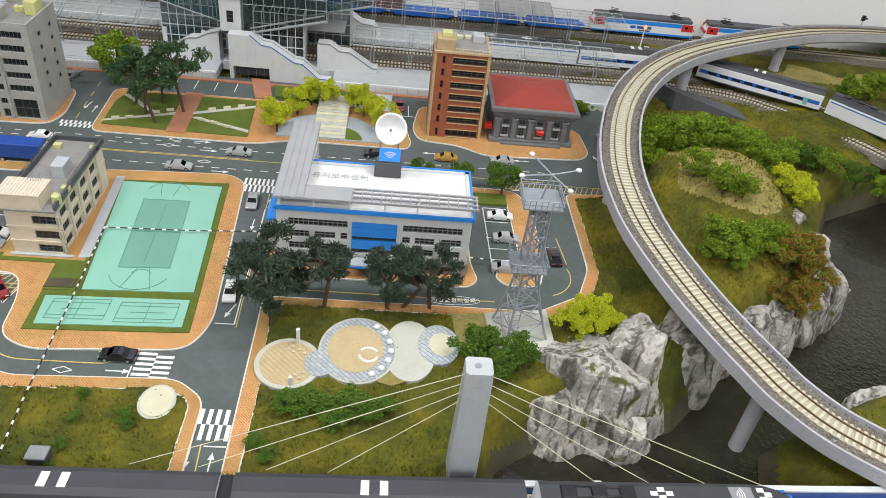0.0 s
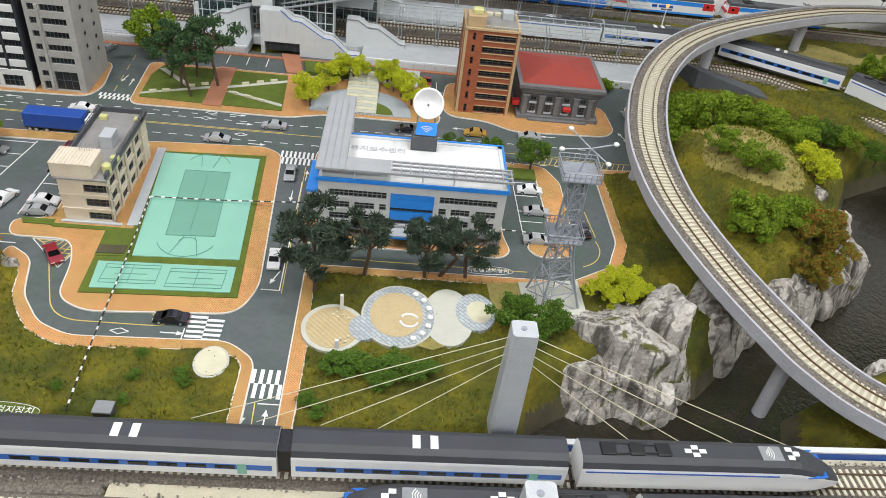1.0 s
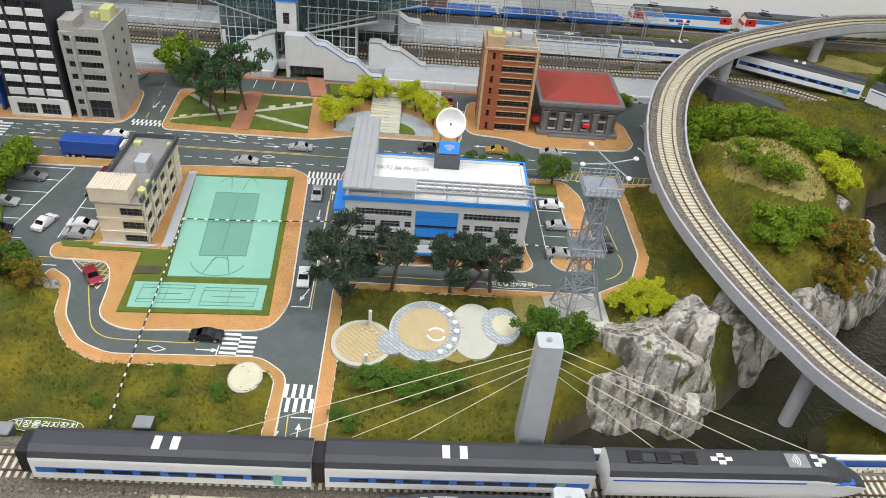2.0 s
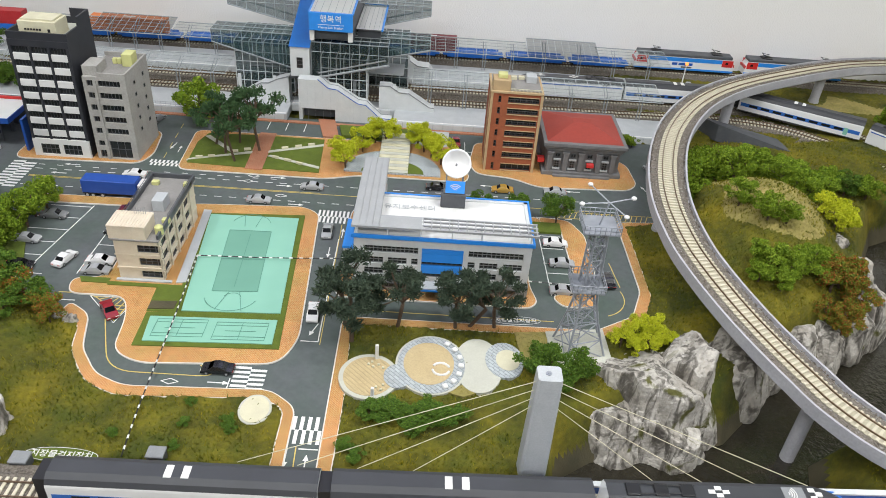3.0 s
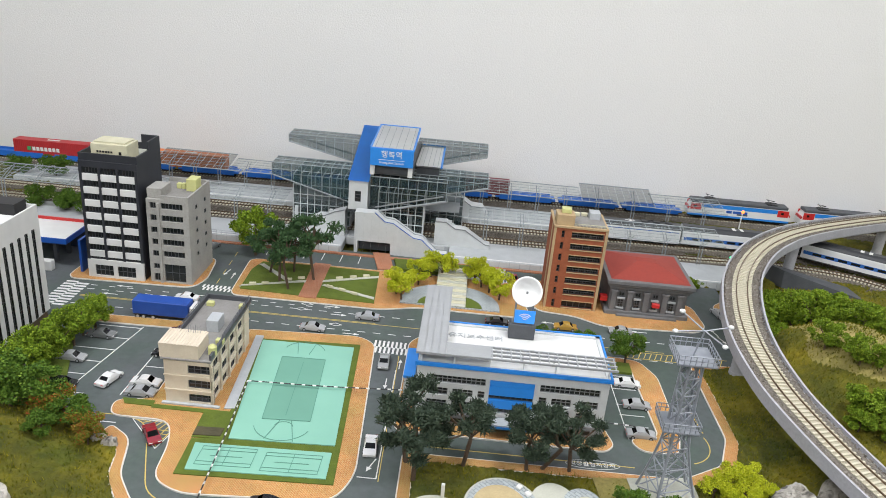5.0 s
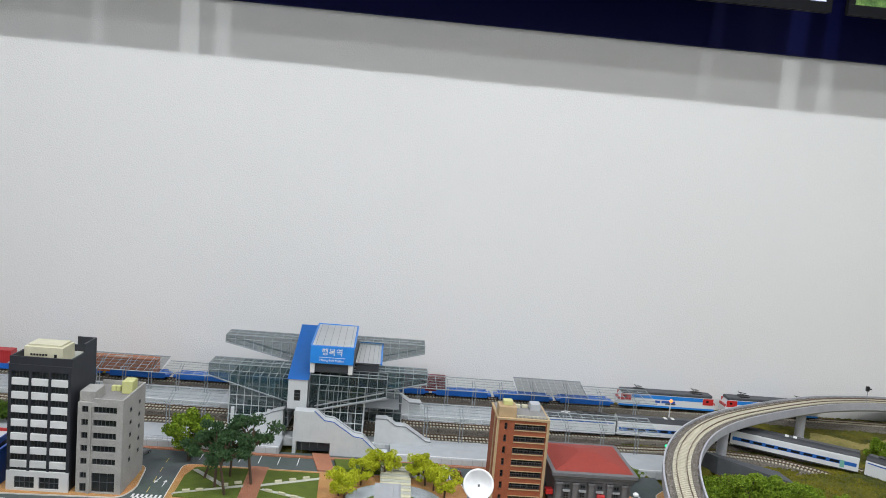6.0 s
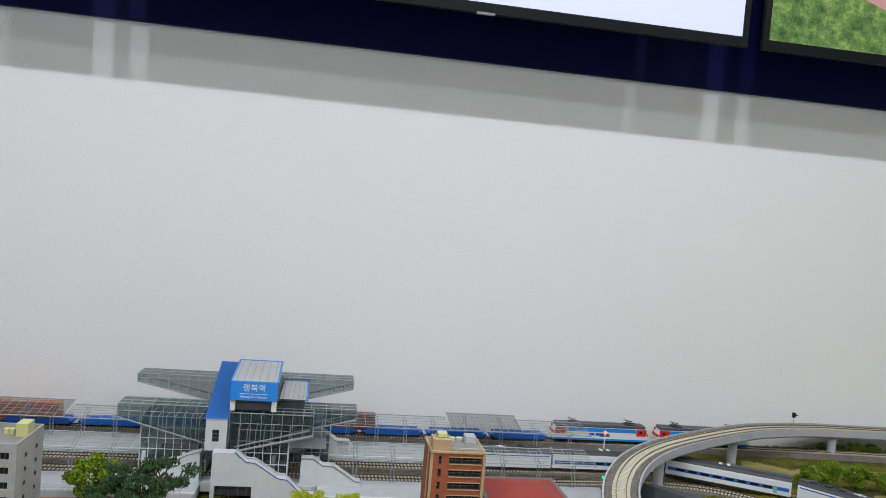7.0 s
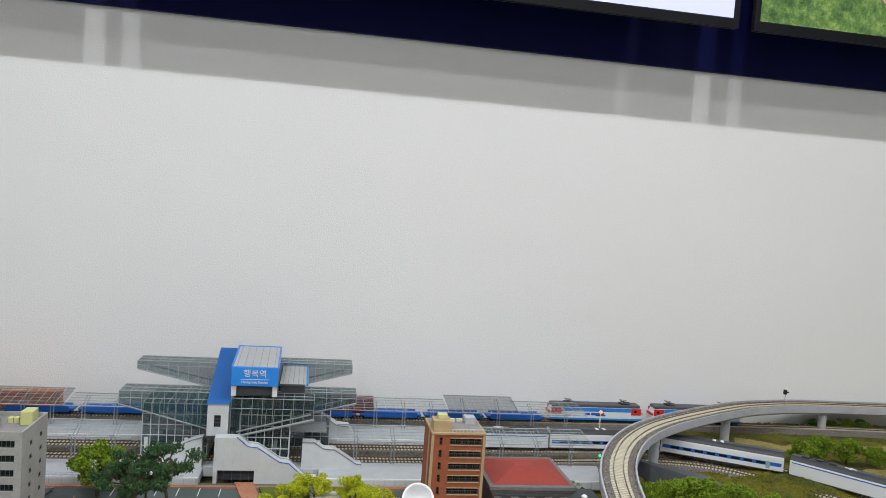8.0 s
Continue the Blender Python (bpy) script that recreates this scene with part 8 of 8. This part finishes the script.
for i in range(7):
    a = -62 + i * 20
    s = tagged(part("stone_stool", boxbm(-0.0034, -0.0034, 0, 0.0034, 0.0034, 0.0034, bevel=0.0012), WHITE), "small white stone stool on the cobbles", "stool", "stone stools")
    s.matrix_basis = pose(0.036 + 0.0365 * math.cos(radians(a)), 0.869 + 0.043 * math.sin(radians(a)), Z0 + 0.0010, 0, 0, a)
bm = bmesh.new()
for a0, a1 in ((20, 150), (190, 340)):
    for p, q in chain(arc(0.048, 0.860, 0.0105, a0, a1, 10)):
        rod(bm, (p[0], p[1], Z0 + 0.002), (q[0], q[1], Z0 + 0.002), 0.0016, 6)
tagged(part("curved_bench", bm, WHITE), "white curved bench on the sand court", "bench")
for x, y, hh in ((-0.031, 0.874, 0.022), (-0.031, 0.812, 0.012)):
    ob = tagged(part("stone_post", boxbm(x - 0.002, y - 0.002, Z0, x + 0.002, y + 0.002, Z0 + hh, bevel=0.0005), WHITE), "white upright stone post in the park", "post")
for i, (x, y) in enumerate(((-0.040, 0.862), (-0.034, 0.858), (-0.028, 0.862), (-0.022, 0.857), (-0.028, 0.824), (-0.022, 0.820), (-0.020, 0.828), (-0.036, 0.866))):
    tagged(part("stool", boxbm(x - 0.0014, y - 0.0014, Z0, x + 0.0014, y + 0.0014, Z0 + 0.0030, bevel=0.0004), CREAMSTONE), "tiny pale stool in the park", "stool", "park stools")
disc("corner_circle", -0.160, 0.782, 0.016, 0.020, 0.0052, CREAMSTONE, "small cream paved circle beside the pavement")
disc("corner_circle", -0.160, 0.782, 0.0185, 0.0225, 0.0046, PALESTONE, "pale rim of the corner circle")

# ---- lattice mast ----
mast = thing("lattice_mast", "grey lattice floodlight mast with two railed platforms", "mast")
MB = [(0.192, 0.936), (0.256, 0.950), (0.257, 0.902), (0.203, 0.884)]
MX, MY = 0.217, 0.918


def leg_at(i, z):
    """A leg's place: flared below the first platform, straight above."""
    t = min(1.0, z / 0.105)
    k = 1 - 0.66 * (1 - (1 - t) ** 1.5) if z < 0.105 else 0.34 - 0.06 * (z - 0.105) / 0.085
    return Vector((MX + (MB[i][0] - MX) * k, MY + (MB[i][1] - MY) * k, z))


LV = [0.004, 0.03, 0.055, 0.08, 0.105, 0.126, 0.147, 0.168, 0.190]
for i in range(4):
    bm = bmesh.new()
    for a, b in chain(LV):
        rod(bm, leg_at(i, a), leg_at(i, b), 0.0015, 6)
    part("leg", bm, STEEL, mast)
    bm = bmesh.new()
    for a, b in chain(LV):
        j = (i + 1) % 4
        rod(bm, leg_at(i, a), leg_at(j, b), 0.0008, 5), rod(bm, leg_at(j, a), leg_at(i, b), 0.0008, 5), rod(bm, leg_at(i, b), leg_at(j, b), 0.0009, 5)
    part("bracing", bm, STEEL, mast)
for z, r in ((0.106, 0.020), (0.190, 0.021)):
    deck = part("platform", boxbm(MX - r, MY - r, z, MX + r, MY + r, z + 0.002, bevel=0.0004), STEEL, mast, "grey grating platform")
    bm = bmesh.new()
    n = 7
    for k in range(n + 1):
        u = -r + 2 * r * k / n
        for p in ((MX + u, MY - r), (MX + u, MY + r), (MX - r, MY + u), (MX + r, MY + u)):
            rod(bm, (*p, z + 0.002), (*p, z + 0.012), 0.0005, 4)
    for zz in (0.007, 0.012):
        for a, b in loop([(MX - r, MY - r), (MX + r, MY - r), (MX + r, MY + r), (MX - r, MY + r)]):
            rod(bm, (*a, z + zz), (*b, z + zz), 0.0006, 5)
    part("guard_rail", bm, STEEL, deck)
bm = bmesh.new()
for s in (-0.004, 0.004):
    rod(bm, (MX + s, MY - 0.004, 0.004), (MX + s, MY - 0.004, 0.190), 0.0006, 5)
for k in range(46):
    rod(bm, (MX - 0.004, MY - 0.004, 0.008 + k * 0.004), (MX + 0.004, MY - 0.004, 0.008 + k * 0.004), 0.0004, 4)
part("ladder", bm, STEEL, mast)
bm = bmesh.new()
rod(bm, (MX, MY, 0.192), (MX + 0.006, MY, 0.222), 0.0010, 6)
for tip in ((MX - 0.026, MY - 0.006, 0.222), (MX + 0.034, MY + 0.006, 0.226), (MX + 0.024, MY - 0.016, 0.214), (MX - 0.014, MY + 0.022, 0.232)):
    rod(bm, (MX + 0.006, MY, 0.222), tip, 0.0008, 5)
part("lamp_arm", bm, STEEL, mast)
for tip in ((MX - 0.026, MY - 0.006, 0.222), (MX + 0.034, MY + 0.006, 0.226), (MX + 0.024, MY - 0.016, 0.214), (MX - 0.014, MY + 0.022, 0.232)):
    bm = bmesh.new()
    bmesh.ops.create_uvsphere(bm, u_segments=12, v_segments=8, radius=0.0032, matrix=Matrix.Translation(tip) @ Matrix.Diagonal((1, 1, 0.7, 1)))
    part("floodlight", bm, WHITE, mast, "white lamp head", smooth=True)
tagged(part("mast_pad", slabbm([(0.184, 0.944), (0.262, 0.956), (0.264, 0.894), (0.198, 0.868), (0.190, 0.872)], -0.002, 0.0068), PALESTONE), "pale concrete pad under the mast", "pad", kind="structure")

# ---- barrier cords with black and white beads ----
def cord(pts, label="thin black and white banded cord across the courts"):
    ob = thing("barrier_cord", label, "cord", group="barrier cords")
    line = smooth_path(pts, 0.0048)
    for k, (a, b) in enumerate(chain(line)):
        bm = bmesh.new()
        rod(bm, a, b, 0.0008 if k % 3 else 0.0011, 5)
        part("band", bm, BLACK if k % 3 else ROADWHITE, ob)


cord([(-0.303, 1.063, 0.009), (-0.20, 1.068, 0.009), (-0.088, 1.074, 0.012)])
cord([(-0.303, 1.063, 0.009), (-0.293, 0.92, 0.009), (-0.286, 0.783, 0.008), (-0.279, 0.70, 0.008)])
cord([(0.170, 1.046, 0.012), (0.215, 1.046, 0.010)])
hut = thing("trackside_box", "small grey trackside cabinet with sloping lid", "cabinet", pose(-0.243, 0.705, 0.002))
part("body", boxbm(-0.0085, -0.007, 0, 0.0085, 0.007, 0.013, bevel=0.0008), DARKGREY, hut)
part("lid", boxbm(-0.0092, -0.0078, 0.0131, 0.0092, 0.0078, 0.0155, bevel=0.0006), MIDGREY, hut)
hut2 = copy_thing(hut, pose(-0.372, 0.688, 0.004))
bm = bmesh.new()
for k in range(5):
    box(bm, -0.56, 0.664 + 0.006 * k, 0.012 + 0.0045 * k, -0.39, 0.667 + 0.006 * k, 0.0155 + 0.0045 * k)
for x in (-0.545, -0.50, -0.45, -0.40):
    box(bm, x, 0.662, 0.008, x + 0.004, 0.694, 0.036)
tagged(part("louvred_shelter", bm, MIDGREY), "grey slatted trackside structure", "structure")


def floor_sign(x, y, z, turn=0, size=0.0155):
    ob = thing("floor_sign", "white Korean words in a thin oval outline", "sign", pose(x, y, z, 0, 0, turn))
    lettering("words", "지장물검지장치", size, ROADWHITE, Matrix.Identity(4), ob, 0.0003)
    bm = bmesh.new()
    for p, q in chain(arc(0, 0, 3.75 * size, 0, 360, 48, 0.92 * size)):
        rod(bm, (p[0], p[1], 0.0002), (q[0], q[1], 0.0002), 0.00035, 4)
    part("outline", bm, ROADWHITE, ob)


tagged(part("sign_plate", slabbm(arc(-0.3395, 0.7025, 0.0372, 0, 360, 40, 0.0092)[:-1], 0.0, 0.0072), LAWN), "oval mown patch under the floor sign", "plate")
floor_sign(-0.3395, 0.7025, 0.0076, -1, 0.0099)
floor_sign(0.148, 0.970, 0.0008, 2, 0.0088)

# ---- signals ----
sig = thing("signal_lamp", "white signal post with glowing lamp on the platform end", "signal", pose(0.598, 1.86, 0.0))
bm = bmesh.new()
cyl(bm, 0, 0, -0.004, 0.058, 0.0014, seg=10)
part("post", bm, WHITE, sig)
part("base", boxbm(0.010, -0.006, -0.004, 0.022, 0.006, 0.018, bevel=0.0015), PALEGREY, sig)
part("cross_arm", boxbm(-0.012, -0.001, 0.052, 0.012, 0.001, 0.055), DARKGREY, sig)
bm = bmesh.new()
bmesh.ops.create_uvsphere(bm, u_segments=12, v_segments=8, radius=0.0040, matrix=Matrix.Translation((0, -0.002, 0.062)))
part("lamp", bm, LAMPRED, sig, "glowing lamp", smooth=True)
low = thing("platform_signal", "small glowing lamp at the canopy end", "signal", pose(0.495, 1.60, 0.0))
bm = bmesh.new()
cyl(bm, 0, 0, 0.0, 0.045, 0.0010, seg=8)
part("post", bm, FRAMEGREY, low)
bm = bmesh.new()
bmesh.ops.create_uvsphere(bm, u_segments=10, v_segments=6, radius=0.0028, matrix=Matrix.Translation((0, -0.001, 0.047)))
part("lamp", bm, LAMPGREEN, low, smooth=True)
s2 = thing("track_signal", "black two-lens signal on the viaduct parapet", "signal", pose(1.105, 1.905, 0.097))
part("head", boxbm(-0.005, -0.003, 0.010, 0.003, 0.003, 0.022, bevel=0.0008), BLACK, s2)
part("hood", boxbm(0.003, -0.002, 0.014, 0.009, 0.002, 0.017), BLACK, s2)
bm = bmesh.new()
cyl(bm, 0, 0, -0.02, 0.010, 0.0009, seg=8)
part("post", bm, FRAMEGREY, s2)

# tunnel-like retaining wedge beside the tracks
bm = bmesh.new()
pts = [(0.600, 1.585, 0.0), (0.565, 1.630, 0.0), (0.565, 1.630, 0.036), (0.600, 1.590, 0.034), (0.735, 1.520, 0.0), (0.72, 1.575, 0.0), (0.72, 1.575, 0.018), (0.735, 1.53, 0.012)]
v = [bm.verts.new(p) for p in pts]
for f in ((0, 1, 2, 3), (4, 7, 6, 5), (0, 3, 7, 4), (1, 5, 6, 2), (3, 2, 6, 7), (0, 4, 5, 1)):
    bm.faces.new([v[i] for i in f])
bmesh.ops.recalc_face_normals(bm, faces=bm.faces)
tagged(part("retaining_wall", bm, DARKGREY), "dark grey sloping retaining wall beside the tracks", "wall")
sh = tagged(part("slatted_roof", boxbm(-0.045, -0.02, 0.0, 0.045, 0.02, 0.022, bevel=0.001), DARKGREY), "dark slatted low roof beside the track", "roof")
sh.matrix_basis = pose(0.985, 1.385, 0.006, 0, 0, -35)

# ---- screens on the wall ----
def television(x0, x1, z0, mat, label, picture=False):
    ob = thing("television", label, "television", group="wall televisions")
    y0, y1, hgt = WALL_Y - 0.200, WALL_Y - 0.150, 0.84
    part("casing", boxbm(x0, y0 + 0.004, z0, x1, y0 + 0.016, z0 + hgt, bevel=0.003), TVBLACK, ob)
    part("back_cover", boxbm(x0 + 0.25, y0 + 0.0162, z0 + 0.12, x1 - 0.25, y1, z0 + hgt - 0.12, bevel=0.006), BLACK, ob)
    bm = bmesh.new()
    for a in ((x0, z0, x1, z0 + 0.022), (x0, z0 + hgt - 0.014, x1, z0 + hgt), (x0, z0 + 0.0221, x0 + 0.014, z0 + hgt - 0.0141), (x1 - 0.014, z0 + 0.0221, x1, z0 + hgt - 0.0141)):
        box(bm, a[0], y0, a[1], a[2], y0 + 0.0038, a[3])
    part("bezel", bm, TVBLACK, ob, "glossy black bezel")
    part("panel", boxbm(x0 + 0.0142, y0 + 0.0012, z0 + 0.0222, x1 - 0.0142, y0 + 0.0036, z0 + hgt - 0.0142), mat, ob, "lit screen")
    part("badge", boxbm(x0 + 0.60, y0 - 0.0006, z0 + 0.008, x0 + 0.640, y0 - 0.00005, z0 + 0.014), MIDGREY, ob, "small grey maker badge")
    part("bracket", boxbm((x0 + x1) / 2 - 0.2, y1 + 0.0002, z0 + 0.25, (x0 + x1) / 2 + 0.2, WALL_Y - 0.0125, z0 + 0.6), BLACK, ob)
    part("sensor", boxbm(x0 + 0.80, y0 - 0.0008, z0 - 0.004, x0 + 0.84, y0 + 0.004, z0 + 0.002, bevel=0.001), MIDGREY, ob)
    return ob


GARDEN = leaf_material("screen_garden", [(0.05, 0.12, 0.02), (0.20, 0.30, 0.06), (0.09, 0.17, 0.05), (0.30, 0.40, 0.12)])
nt = GARDEN.node_tree
tc, ns, rp = nt.nodes.new("ShaderNodeTexCoord"), nt.nodes.new("ShaderNodeTexNoise"), nt.nodes.new("ShaderNodeValToRGB")
ns.inputs["Scale"].default_value, ns.inputs["Detail"].default_value, ns.inputs["Roughness"].default_value = 34, 12, 0.8
nt.links.new(tc.outputs["Object"], ns.inputs["Vector"]), nt.links.new(ns.outputs["Fac"], rp.inputs["Fac"])
els = rp.color_ramp.elements
els[0].position, els[0].color, els[1].position, els[1].color = 0.34, (0.02, 0.045, 0.015, 1), 0.68, (0.36, 0.46, 0.12, 1)
e = els.new(0.5)
e.color = (0.10, 0.19, 0.05, 1)
bs = nt.nodes["Principled BSDF"]
nt.links.new(rp.outputs["Color"], bs.inputs["Base Color"]), nt.links.new(rp.outputs["Color"], bs.inputs["Emission Color"])
bs.inputs["Emission Strength"].default_value = 0.24
TVZ = 0.967
television(-0.600, 0.821, TVZ, SCREEN, "large black wall television showing a pale lavender picture")
tv2 = television(0.858, 2.285, TVZ, GARDEN, "large black wall television showing green garden shrubs")
bm = bmesh.new()
track_pts = [(1.10, 1.12), (1.16, 1.10), (1.195, 1.07), (1.21, 1.03), (1.205, 0.99)]
for a, b in chain(track_pts):
    d = Vector((b[0] - a[0], b[1] - a[1])).normalized() * 0.011
    q = [(a[0] - d.y, a[1] + d.x), (b[0] - d.y, b[1] + d.x), (b[0] + d.y, b[1] - d.x), (a[0] + d.y, a[1] - d.x)]
    bm.faces.new([bm.verts.new((u, WALL_Y - 0.1992, w2)) for u, w2 in q])
bmesh.ops.recalc_face_normals(bm, faces=bm.faces)
part("picture_path", bm, material("screen_path_pink", (0.42, 0.20, 0.20), 0.5, emit=0.5), tv2, "pink path in the screen picture")
television(-2.064, -0.637, TVZ, SCREEN, "large black wall television showing a pale lavender picture")

# ---- ceiling lamps ----
for lx, ly, sx, sy, watts in LAMPS:
    ob = thing("ceiling_lamp", "white recessed ceiling lamp panel", "lamp", group="ceiling lamps")
    part("housing", boxbm(lx - sx / 2 - 0.02, ly - sy / 2 - 0.02, CEIL - 0.012, lx + sx / 2 + 0.02, ly + sy / 2 + 0.02, CEIL - 0.001), ROOM, ob)
    part("diffuser", boxbm(lx - sx / 2, ly - sy / 2, CEIL - 0.016, lx + sx / 2, ly + sy / 2, CEIL - 0.0122), LAMPWHITE, ob)
